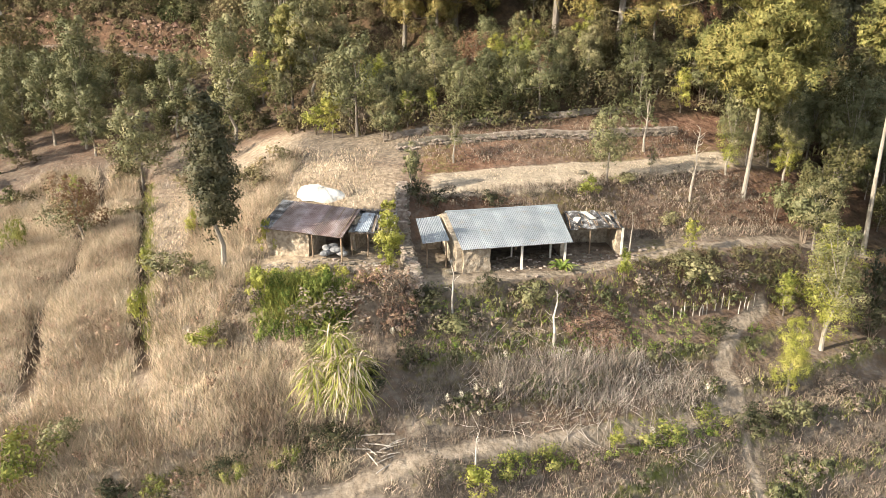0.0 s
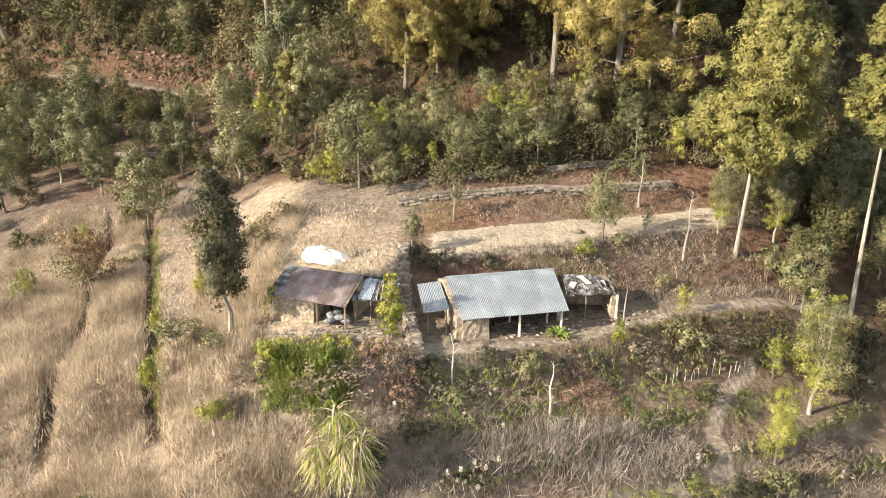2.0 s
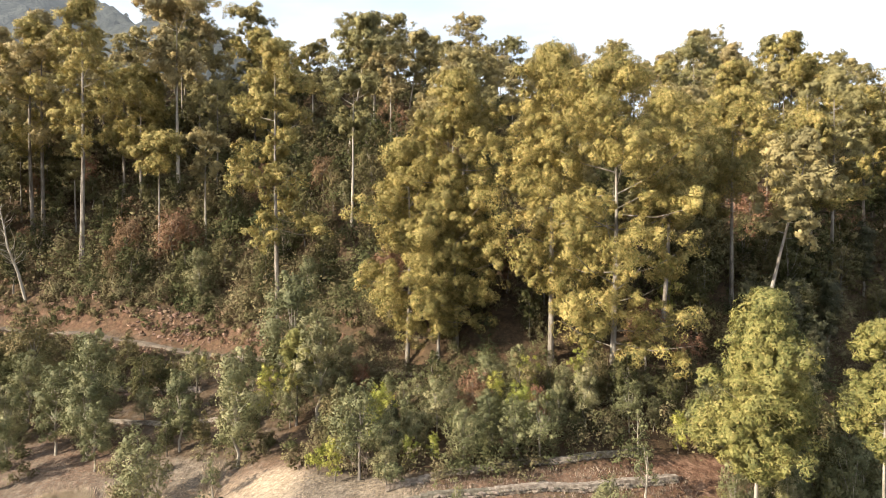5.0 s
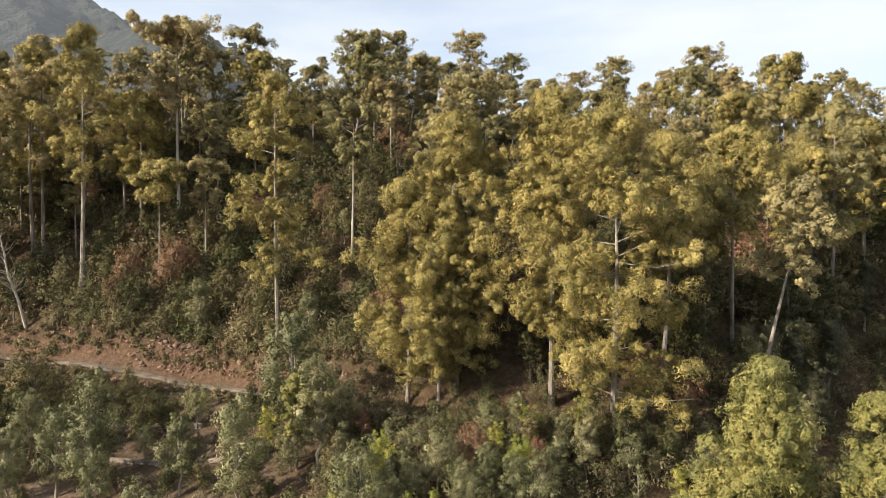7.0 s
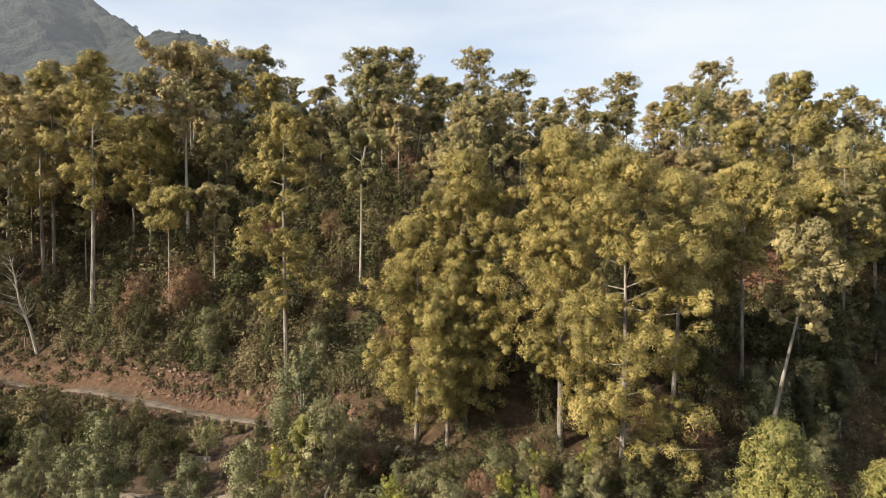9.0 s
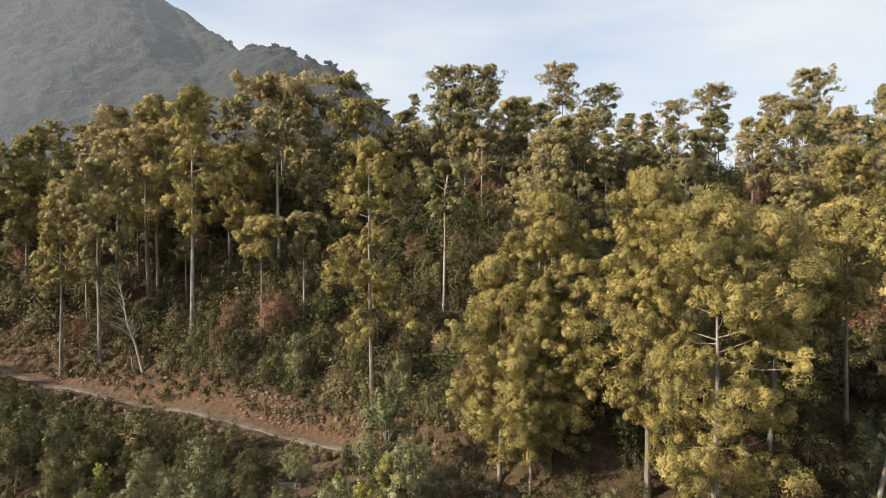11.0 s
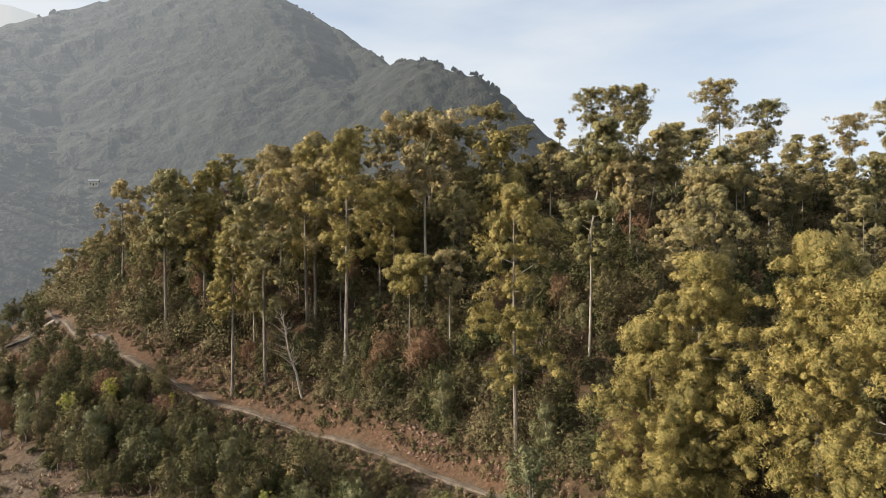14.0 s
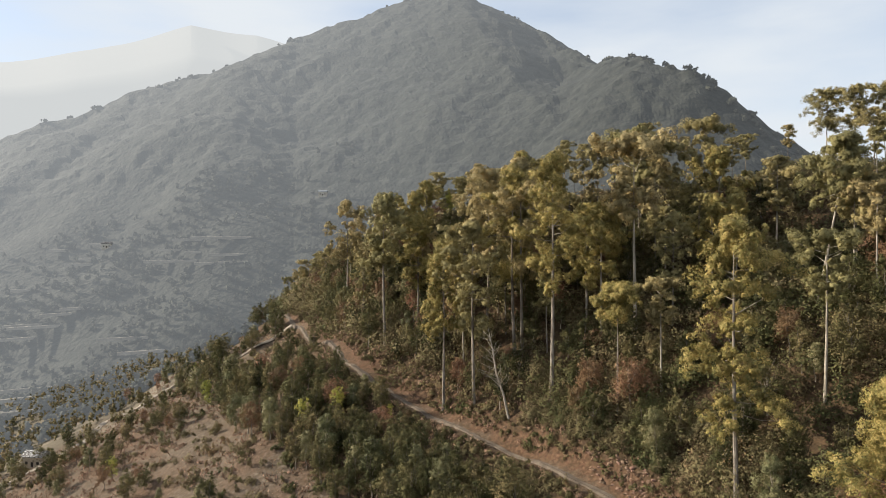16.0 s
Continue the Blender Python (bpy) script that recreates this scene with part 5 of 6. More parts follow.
def side_shed():
    """The ragged open shelter at the shed's right end."""
    base = np.array([11.0, 47.0, 0.0])
    root = thing("ragged_lean_to", "open lean-to roofed with ragged weathered tin sheets and poles", "shed", at=base)
    corrugated(root, (9.0, 46.4, 2.02), (13.0, 46.7, 2.05), (9.1, 49.4, 2.52), (12.4, 49.3, 2.5), 6, M_OLD_TIN, base, skew=0.09, seed=5)
    r = rng_of(15)
    for k in range(9):
        a = np.array([9.3 + 0.42 * k, 46.5, 2.09])
        pole(root, a + [r.normal(0, 0.15), r.uniform(-0.2, 0.4), 0.03], a + [r.normal(-0.25, 0.3), r.uniform(1.6, 2.9), 0.45], 0.03, M_WOOD, base, "roof_pole", 5)
    for k in range(9):
        c = np.array([9.5 + 0.4 * k + r.normal(0, 0.12), r.uniform(46.9, 48.6), 0.0])
        z = 2.1 + 0.165 * (c[1] - 46.5) + 0.05 + 0.012 * k
        s = Soup()
        s.box((c[0] - base[0], c[1] - base[1], z - base[2]), (r.uniform(0.16, 0.5), r.uniform(1.0, 2.0), 0.02), r.normal(0.1, 0.35), 0.16)
        s.object("loose_sheet", M_OLD_TIN if k % 3 else M_CONCRETE, root)
    rough_wall(root, (12.75, 46.9), (12.55, 49.2), 0.36, -0.4, 2.0, 2.4, M_MUD_WALL, base, "end_wall", 16)
    rough_wall(root, (9.4, 49.4), (12.6, 49.2), 0.36, -0.4, 2.45, 2.45, M_MUD_WALL, base, "back_wall", 17)
    beam(root, (12.95, 46.75, -0.2), (12.95, 46.75, 2.0), 0.16, M_CONCRETE, base)
    pole(root, (10.6, 46.7, -0.2), (10.6, 46.7, 2.05), 0.05, M_WOOD, base)
    pole(root, (9.0, 46.65, 1.95), (13.1, 46.85, 1.98), 0.05, M_WOOD, base, "eave_beam")
    return root


def old_house():
    """The small stone house under the rusty roof."""
    g = frame_at((-12.66, 44.95), -17.2)
    base = g(3, 1.7, 0.8)
    root = thing("rusty_roofed_house", "small stone house under a rust-brown corrugated roof with a pale sheet", "house", at=base)
    corrugated(root, g(0.75, 0, 2.55), g(6.2, 0, 2.45), g(0.75, 3.55, 3.62), g(6.05, 3.55, 3.45), 7, M_RUST, base, seed=7, skew=0.03)
    corrugated(root, g(-0.15, 0.25, 2.6), g(0.78, 0.1, 2.6), g(-0.05, 3.45, 3.7), g(0.8, 3.5, 3.66), 1, M_OLD_TIN, base, seed=8, name="roof_sheet")
    corrugated(root, g(6.05, 4.9, 2.9), g(0.0, 4.9, 3.0), g(6.05, 3.55, 3.44), g(0.0, 3.55, 3.64), 7, M_RUST, base, seed=9, skew=0.03)
    w = lambda a, b, zp, zq, name, seed, t=0.45: rough_wall(root, a[:2], b[:2], t, 0.2, zp, zq, M_MUD_WALL, base, name, seed)
    w(g(0.3, 0.6), g(3.5, 0.6), 2.52, 2.5, "front_wall", 21)
    w(g(0.3, 0.6), g(0.3, 4.7), 2.6, 3.1, "end_wall", 22)
    w(g(0.3, 4.6), g(5.9, 4.6), 2.95, 2.85, "back_wall", 23)
    w(g(5.85, 2.4), g(5.85, 4.6), 3.0, 2.9, "end_wall", 24)
    w(g(3.45, 0.7), g(3.45, 2.6), 2.5, 3.0, "inner_wall", 25)
    pole(root, g(6.0, 0.25, 0.6), g(6.0, 0.25, 2.46), 0.075, M_WOOD, base)
    pole(root, g(3.8, 0.3, 0.6), g(3.8, 0.3, 2.46), 0.06, M_WOOD, base)
    pole(root, g(0.2, 0.22, 2.5), g(6.2, 0.22, 2.42), 0.06, M_WOOD, base, "eave_beam")
    for i in range(7):
        pole(root, g(0.5 + 0.9 * i, 0.1, 2.47), g(0.5 + 0.88 * i, 3.5, 3.5), 0.04, M_WOOD, base, "rafter", 5)
    return root


def middle_shed():
    base = np.array([-5.0, 46.0, 0.8])
    root = thing("patched_lean_to", "lean-to of bluish patched tin sheets beside the house", "shed", at=base)
    corrugated(root, (-6.5, 44.4, 2.38), (-3.5, 44.5, 2.3), (-6.25, 47.5, 3.15), (-3.3, 47.6, 3.0), 4, M_OLD_TIN, base, skew=0.08, seed=11)
    corrugated(root, (-6.05, 44.5, 2.47), (-5.15, 44.5, 2.44), (-5.75, 46.9, 3.05), (-4.85, 46.95, 3.02), 1, M_BLUE_SHEET, base, seed=12, name="blue_sheet")
    r = rng_of(32)
    for k in range(12):
        x, y = -4.9 + 0.12 * k + r.normal(0, 0.04), 44.4 + r.uniform(0, 0.3)
        beam(root, (x, y, 2.40 + 0.2 * (y - 44.4)), (x + r.normal(0.15, 0.12), y + r.uniform(1.6, 2.9), 2.44 + 0.22 * 2.3), 0.06, M_DEAD if k % 3 else M_WOOD, base, "roof_plank")
    for k in range(9):
        stone = new("ridge_stone", STONES[k % 5])
        stone.parent = root
        stone.matrix_basis = Matrix.Translation((-6.0 + 0.31 * k - base[0], 47.45 + r.normal(0, 0.05) - base[1], 3.16 - 0.018 * k - base[2])) @ Matrix.Rotation(r.random() * 6, 4, "Z") @ Matrix.Scale(r.uniform(0.2, 0.32), 4)
    rough_wall(root, (-6.2, 47.5), (-3.4, 47.6), 0.35, 0.3, 3.0, 2.9, M_MUD_WALL, base, "back_wall", 31)
    for x, y in ((-6.3, 44.5), (-5.2, 44.55), (-3.75, 44.65)):
        pole(root, (x, y, 0.4), (x + 0.03, y, 2.38), 0.055, M_WOOD, base)
    pole(root, (-6.5, 44.55, 2.33), (-3.5, 44.7, 2.26), 0.05, M_WOOD, base, "eave_beam")
    return root


def small_lean_to():
    base = np.array([-0.6, 45.5, 0.0])
    root = thing("small_lean_to", "narrow lean-to with one curved pale tin sheet beside the shed", "shed", at=base)
    corrugated(root, (-1.35, 43.2, 2.0), (0.45, 43.6, 2.1), (-1.95, 47.0, 2.62), (-0.25, 47.5, 2.68), 2, M_TIN, base, seed=13)
    rough_wall(root, (-1.6, 47.0), (-0.2, 47.4), 0.3, -0.3, 2.55, 2.6, M_MUD_WALL, base, "back_wall", 33)
    pole(root, (-1.1, 43.6, -0.3), (-1.1, 43.6, 2.05), 0.05, M_WOOD, base)
    pole(root, (0.2, 43.9, -0.3), (0.2, 43.9, 2.1), 0.05, M_WOOD, base)
    return root


main_shed(), side_shed(), old_house(), middle_shed(), small_lean_to()


def hay_heap():
    """A heap under a white sheet, with poles stacked on its right end."""
    base = np.array([-9.3, 51.3, float(height(-9.3, 51.3))])
    root = thing("covered_heap", "heap covered by a bright white plastic sheet behind the house", "heap", at=base)
    r = rng_of(51)
    n, m = 30, 9
    v = []
    for j in range(m + 1):
        t = j / m
        for i in range(n):
            a = 2 * math.pi * i / n
            rad = math.cos(t * math.pi / 2) ** 0.75
            v.append((2.05 * rad * math.cos(a) + 0.06 * math.sin(9 * a) * rad, 1.15 * rad * math.sin(a) + 0.05 * math.sin(7 * a + 1) * rad - 0.25 * math.cos(a) * rad, 1.0 * math.sin(t * math.pi / 2) ** 0.8 - 0.2 - 0.3 * math.cos(a) * rad + 0.12 * math.sin(3 * a + 2 * t) * rad + 0.07 * math.sin(11 * a + 5 * t) * rad + r.normal(0, 0.045)))
    f = [[j * n + i, j * n + (i + 1) % n, (j + 1) * n + (i + 1) % n, (j + 1) * n + i] for j in range(m) for i in range(n)] + [[m * n + i for i in range(n)]]
    mesh_object("white_sheet", np.array(v), f, M_TARP, root, smooth=True)
    for k in range(9):
        a = np.array([2.0 + 0.09 * k, -0.5 + 0.12 * k, -0.1]) + base
        pole(root, a, a + [r.uniform(-0.9, -0.3), r.uniform(0.2, 0.9), r.uniform(0.7, 1.3)], 0.04, M_TWIG, base, "pole", 5)


hay_heap()


def stone_row(name, label, path, wide, tall, size, seed, gap=0.0):
    """A dry-stone wall along the path (x, y), its stones laid in uneven courses on the ground."""
    r = rng_of(seed)
    root = thing(name, label, "wall", kind="structure")
    for (ax, ay), (bx, by) in zip(path, path[1:]):
        ln = math.hypot(bx - ax, by - ay)
        ux, uy = (bx - ax) / ln, (by - ay) / ln
        rows = max(1, int(tall / (size * 0.55)))
        core = Soup()
        for i in range(max(1, int(ln / 0.6))):
            f = (i + 0.5) / max(1, int(ln / 0.6))
            x, y = ax + (bx - ax) * f, ay + (by - ay) * f
            core.box((x, y, float(height(x, y)) + tall * 0.3), (0.75, wide * 0.72, tall * 0.9), math.atan2(uy, ux) + r.normal(0, 0.06))
        core.object("wall_core", M_STONE, root)
        for j in range(rows):
            s = r.uniform(0, size)
            while s < ln:
                for side in ((-0.5, 0.5) if wide > size * 1.2 else (0,)):
                    if r.random() < gap:
                        continue
                    o = side * (wide - size * 0.7) * (1 - 0.25 * j / rows) + r.normal(0, 0.05)
                    x, y = ax + ux * s - uy * o, ay + uy * s + ux * o
                    st = new("stone", STONES[int(r.integers(5))])
                    st.parent = root
                    d = size * r.uniform(0.75, 1.4)
                    st.matrix_basis = Matrix.Translation((x, y, float(height(x, y)) + size * 0.5 * j + size * 0.12)) @ Euler((r.normal(0, 0.15), r.normal(0, 0.15), math.atan2(uy, ux) + r.normal(0, 0.3))).to_matrix().to_4x4() @ Matrix.Diagonal((d * 1.25, d * 0.9, d * 0.62, 1))
                s += size * r.uniform(0.8, 1.25)
    return root


stone_row("wall_1", "low dry-stone wall running down between the two houses", ((-3.2, 52.5), (-3.0, 48.5), (-2.3, 44), (-1.7, 39.9)), 1.0, 0.85, 0.36, 90)
stone_row("wall_2", "dry-stone terrace wall with a pale stone path along its top", ((-4.0, 60.6), (4, 61.2), (13, 62.3), (22, 64.5)), 0.9, 0.75, 0.5, 91, 0.08)
stone_row("wall_3", "tumbled dry-stone terrace wall below the forest", ((-5.5, 63.5), (3, 65), (12, 66), (20, 68)), 0.8, 0.6, 0.55, 92, 0.2)
stone_row("wall_4", "old dry-stone terrace wall above the left field", ((-52, 106), (-44, 105), (-37, 103.5)), 0.8, 0.9, 0.55, 93, 0.15)
stone_row("wall_5", "low dry-stone terrace wall among young trees", ((-48, 97.5), (-39, 95), (-29, 92)), 0.8, 0.6, 0.55, 94, 0.2)


# ---- shrubs, weeds and small things round the farm ----
BUSHES = {
    "O": (shrub(101, 2, 1.2, M_LEAF, "grey-green leafy shrub on the terrace bank", 620, 0.10), 2, 1.2),
    "Y": (shrub(102, 2, 1.0, M_LEAF_LIME, "yellow-green leafy bush among dry grass", 620, 0.09), 2, 1.0),
    "B": (shrub(103, 2, 1.2, M_TWIG, "dry brown shrub with withered leaves", 620, 0.075), 2, 1.2),
    "G": (shrub(104, 2, 1.2, M_LEAF_DARK, "dark green leafy bush", 620, 0.10), 2, 1.2),
    "L": (shrub(105, 1.2, 1.3, M_GREEN_GRASS, "low bright green weeds on a terrace edge", 620, 0.08), 1.2, 1.3),
}
SPOTS = {
    "O": ((-18.8, 43.4, 1.9, 2.3), (5.6, 40.7, 1.5, 2.3), (17.5, 44.7, 1.9, 2.4), (-20.2, 30.6, 1.2, 1.8), (0.6, 38.9, 1.6, 1.4), (21.6, 36.3, 1.6, 2.4), (-7.4, 35.7, 1.0, 1.4), (-15.9, 41.9, 1.2, 1.6),
          (-2.2, 52.1, 0.9, 3.1), (17.6, 51, 0.9, 1.6), (14.5, 53.8, 1.4, 1), (-5, 63.3, 1.6, 2.7), (28.1, 50.5, 2.3, 4), (33.5, 58.3, 2.3, 6.8), (26.9, 53, 1.5, 3.1), (26.9, 62.5, 2.3, 5.2), (26.6, 71.5, 2.5, 3.8), (39.8, 66.6, 2.3, 7.8)),
    "Y": ((-14.1, 36.7, 1.3, 1.6), (-11.3, 39.1, 1.1, 2.6), (12.3, 43.4, 0.8, 2.4), (9.9, 33.3, 0.7, 1.7), (1.9, 29.1, 1.1, 1.9), (-19.3, 50.2, 0.7, 2.3), (-12.2, 45.5, 1, 2.5), (-19.8, 40.8, 0.8, 3.3), (-21.6, 46.8, 0.7, 2.7), (11.5, 52.5, 1.2, 1.8), (-12.7, 68.4, 1.5, 2.9)),
    "B": ((-18.5, 27.3, 1.3, 1.2), (-13, 28.2, 1.2, 0.9), (-9.5, 29.2, 1.2, 1.0), (-6.4, 38, 2.6, 2.5), (-3.3, 39, 1.1, 3.2), (-8.4, 37.7, 1.4, 1.4), (14.4, 43.7, 1.8, 2.1), (20.7, 45.7, 1.8, 1.8), (7.8, 32.3, 1, 1), (-0.4, 29.5, 0.9, 1.9), (8.1, 30.8, 1, 2.3), (-2.3, 40.1, 1.1, 1.4), (25.9, 39.3, 1.5, 2.2),
          (-12.5, 38.8, 1.3, 2.2), (-13.3, 37.5, 1.1, 1.5), (1.6, 50.8, 1.3, 1.3), (0.3, 50.9, 0.9, 1.8), (-8, 67.3, 1.7, 4)),
    "G": ((-16.5, 28.2, 1.5, 1.1), (-11.2, 29.8, 1.5, 1.0), (-6.2, 31.6, 1.3, 1.1), (-4.3, 33.7, 1.6, 2), (-2.1, 36.3, 0.9, 1.7), (2.9, 40.8, 0.9, 1.5), (18.6, 42, 1.3, 1.5), (-0.9, 39.7, 1.3, 1.4), (31, 44.6, 1.5, 2.9), (18.8, 35.6, 1.4, 1.6), (-1.9, 50.3, 1.1, 2.2), (-0.6, 50.3, 1.3, 1.5), (3.8, 50.9, 1.3, 1.2), (32, 46.6, 1.8, 4.5), (30.7, 65.3, 1.8, 4.2)),
    "L": ((-14, 28.6, 1.3, 1.0), (-8.5, 30.4, 1.2, 0.9), (3.2, 30.7, 1.3, 1.3), (5.5, 31.6, 1.3, 1.3), (12.6, 34.6, 2, 1.1), (16, 35.7, 1.5, 1.1), (-10.6, 29.2, 0.9, 1.3), (-20.9, 29, 2.3, 2.8), (-5.7, 27.6, 0.9, 0.9), (-40.5, 60.6, 1.6, 3.1)),
}
r = rng_of(110)
for kind, spots in SPOTS.items():
    ob, tall, rad = BUSHES[kind]
    for x, y, w, h in spots:
        c = copy_thing(ob, Matrix.Identity(4))
        c.matrix_basis = Matrix.Translation((x, y, float(height(x, y)))) @ Matrix.Rotation(r.random() * 6.28, 4, "Z") @ Matrix.Diagonal((w / rad, w / rad, h / tall, 1))
for ob, _, _ in BUSHES.values():
    lay_away(ob)


def field_spots(n, seed, quad, lo, hi):
    """Spots spread over a four-cornered patch of ground, with heights between lo and hi."""
    r = rng_of(seed)
    a, b, c, d = (np.array(p, float) for p in quad)
    u, v = r.random((n, 1)), r.random((n, 1))
    p = (a * (1 - u) + b * u) * (1 - v) + (d * (1 - u) + c * u) * v
    return [(x, y, t) for (x, y), t in zip(p.tolist(), r.uniform(lo, hi, n))]


scatter_blades("green_maize", field_spots(260, 120, ((-11, 37.6), (-6, 37.4), (-5.6, 39.2), (-11.5, 40.6)), 0.6, 1.3), 14, M_GREEN_GRASS, "patch of green maize below the old house", 121, 0.2, 0.035, "crop")
scatter_blades("dry_stalks", field_spots(430, 122, ((2.5, 34.8), (11, 36), (13, 39.5), (3, 38.2)), 0.5, 1.5), 11, M_STALK, "withered grey-brown maize stalks on a terrace", 123, 0.35, 0.022, "crop")
scatter_blades("straw_litter", field_spots(420, 124, ((9, 35.5), (17, 36.5), (17, 39.8), (9, 39.5)), 0.15, 0.6), 14, M_STALK, "pale flattened straw and stalks on a terrace", 125, 0.5, 0.016, "crop")
scatter_blades("field_stubble", field_spots(260, 126, ((-1, 52.8), (24, 57.8), (24, 60.2), (0, 55.6)), 0.06, 0.2), 8, M_STRAW, "short pale stubble on the upper field", 127, 0.4, 0.03, "crop")
scatter_blades("bank_grass", field_spots(1100, 128, ((-1, 56.8), (23, 61), (23, 66), (-6, 64)), 0.15, 0.5), 8, M_TWIG, "rusty dry grass on the terrace banks", 129, 0.35, 0.025)
scatter_blades("slope_grass", field_spots(1600, 130, ((-22, 45), (-5, 50), (-6, 62), (-30, 66)), 0.15, 0.5), 8, M_STRAW, "dry cropped grass behind the old house", 131, 0.35, 0.025)
scatter_blades("edge_grass", field_spots(200, 132, ((-1, 39.2), (25, 46), (25, 47.6), (-1, 40.4)), 0.25, 0.6), 8, M_GREEN_GRASS, "yellow-green grass hanging over the yard edge", 133, 0.3, 0.025)


def bamboo():
    """A fountain of long arching yellow-green leaves."""
    r = rng_of(140)
    root = thing("bamboo_clump", "clump of yellow-green bamboo with long drooping leaves", "bamboo", at=(-5.8, 33.4, float(height(-5.8, 33.4))))
    for k in range(26):
        a, t = r.random() * 6.283, r.uniform(2.2, 4.4)
        o = np.array([math.cos(a), math.sin(a), 0])
        s = Soup()
        s.tube([o * 0.3, o * 0.5 + [0, 0, t * 0.5], o * 0.95 + [0, 0, t * 0.9], o * 1.5 + [0, 0, t * 0.95]], [0.03, 0.025, 0.015, 0.006], 5, False)
        s.object("cane", M_GREEN_GRASS, root)
    v, f, tone = [], [], []
    heads = [np.array([r.normal(0, 0.85), r.normal(0, 0.6), r.uniform(-1.4, 0.5)]) for k in range(9)]
    for k in range(1700):
        a = r.random() * 6.283
        o, side = np.array([math.cos(a), math.sin(a), 0]), np.array([-math.sin(a), math.cos(a), 0])
        q = r.random() ** 0.6
        start = heads[k % 9] + o * 0.5 * r.random() + np.array([0, 0, 1.2 + 2.2 * q + r.normal(0, 0.35)])
        start[2] = max(start[2], 0.25)
        o = o + r.normal(0, 0.35, 3) * np.array([1, 1, 0])
        ln, w, up = r.uniform(0.5, 1.2), r.uniform(0.02, 0.045), r.uniform(0.1, 0.9)
        for i in range(4):
            c = start + o * ln * (i / 3) + np.array([0, 0, ln * (up * i / 3 - 1.15 * (i / 3) ** 2)])
            wi = w * (0.6, 1, 0.8, 0.08)[i]
            v += [c - side * wi, c + side * wi]
            if i:
                n = len(v)
                f.append([n - 4, n - 3, n - 1, n - 2])
                tone.append(0 if k % 5 < 3 else 1)
    mesh_object("foliage", np.array(v), f, [M_LEAF_LIME, M_STRAW], root, face_mats=tone)


def broad_plant():
    """A rosette of long broad leaves at the foot of a post."""
    r = rng_of(141)
    root = thing("broad_leaved_plant", "dark green rosette of long broad leaves before the shed", "plant", at=(8.1, 43.7, float(height(8.1, 43.7))))
    for k in range(16):
        a, ln = k * 0.39 + r.normal(0, 0.1), r.uniform(0.95, 1.4)
        o, t = np.array([math.cos(a), math.sin(a), 0]), np.array([-math.sin(a), math.cos(a), 0])
        v, f = [], []
        for i in range(6):
            q = i / 5
            c = o * ln * q * 0.95 + np.array([0, 0, ln * (1.25 * q - 0.95 * q * q) * (0.75 + 0.25 * (k % 3))])
            w = 0.13 * math.sin(math.pi * min(1, 0.12 + q * 0.87))
            v += [c - t * w, c + np.array([0, 0, -0.03]), c + t * w]
            if i:
                f += [[3 * i - 3, 3 * i - 2, 3 * i + 1, 3 * i], [3 * i - 2, 3 * i - 1, 3 * i + 2, 3 * i + 1]]
        mesh_object("leaf", np.array(v), f, M_LEAF_GREEN, root)


def brush_heap():
    """A broad flat mound of reddish dry leaves and straw."""
    r = rng_of(142)
    root = thing("brush_heap", "broad flat heap of reddish-brown dry leaves and straw", "heap", at=(10.2, 40.8, float(height(10.2, 40.8))))
    n = 5200
    q, a = np.sqrt(r.random(n)), r.random(n) * 6.283
    p = np.stack([2.5 * q * np.cos(a), 1.5 * q * np.sin(a), 0.62 * (1 - q ** 2.4) + r.uniform(-0.05, 0.1, n)], 1)
    p[:, 2] += height(p[:, 0] + 10.2, p[:, 1] + 40.8) - float(height(10.2, 40.8))
    d = np.stack([0.3 * q * np.cos(a), 0.3 * q * np.sin(a), np.ones(n)], 1)
    v, f = leaf_quads(r, p[:1200], d[:1200], 0.13, 0.14)
    mesh_object("straw", v, f, M_STALK, root)
    v, f = leaf_quads(r, p[1200:], d[1200:], 0.12, 0.22)
    mesh_object("leaf_litter", v, f, M_HEAP, root)


def log_pile():
    r = rng_of(143)
    for k in range(16):
        x, y = -3.2 + r.normal(0, 0.9), 31.4 + r.normal(0, 0.5)
        a, ln = r.normal(0.2, 0.5), r.uniform(0.7, 1.9)
        s = Soup()
        z = float(height(x, y)) + 0.05
        s.tube([(-ln / 2 * math.cos(a), -ln / 2 * math.sin(a), 0), (0, 0, 0.05), (ln / 2 * math.cos(a), ln / 2 * math.sin(a), 0.02)], [0.028, 0.036, 0.022], 7)
        ob = s.object("log", M_DEAD)
        ob.location = (x, y, z)
        tagged(ob, "pale weathered branch lying on the dry slope", "log", "fallen branches")


def stakes():
    r = rng_of(144)
    for k in range(15):
        f = k / 14
        x, y = 16 + 6.5 * f + r.normal(0, 0.1), 43.2 + 2.3 * f + r.normal(0, 0.15)
        s = Soup()
        s.tube([(0, 0, -0.2), (0.02, 0.01, 0.4), (r.normal(0, 0.05), r.normal(0, 0.05), r.uniform(0.6, 1.0))], [0.04, 0.035, 0.03], 6)
        ob = s.object("stake", M_DEAD)
        ob.location = (x, y, float(height(x, y)))
        tagged(ob, "short rough wooden stake in a terrace edge", "stake", "row of stakes")


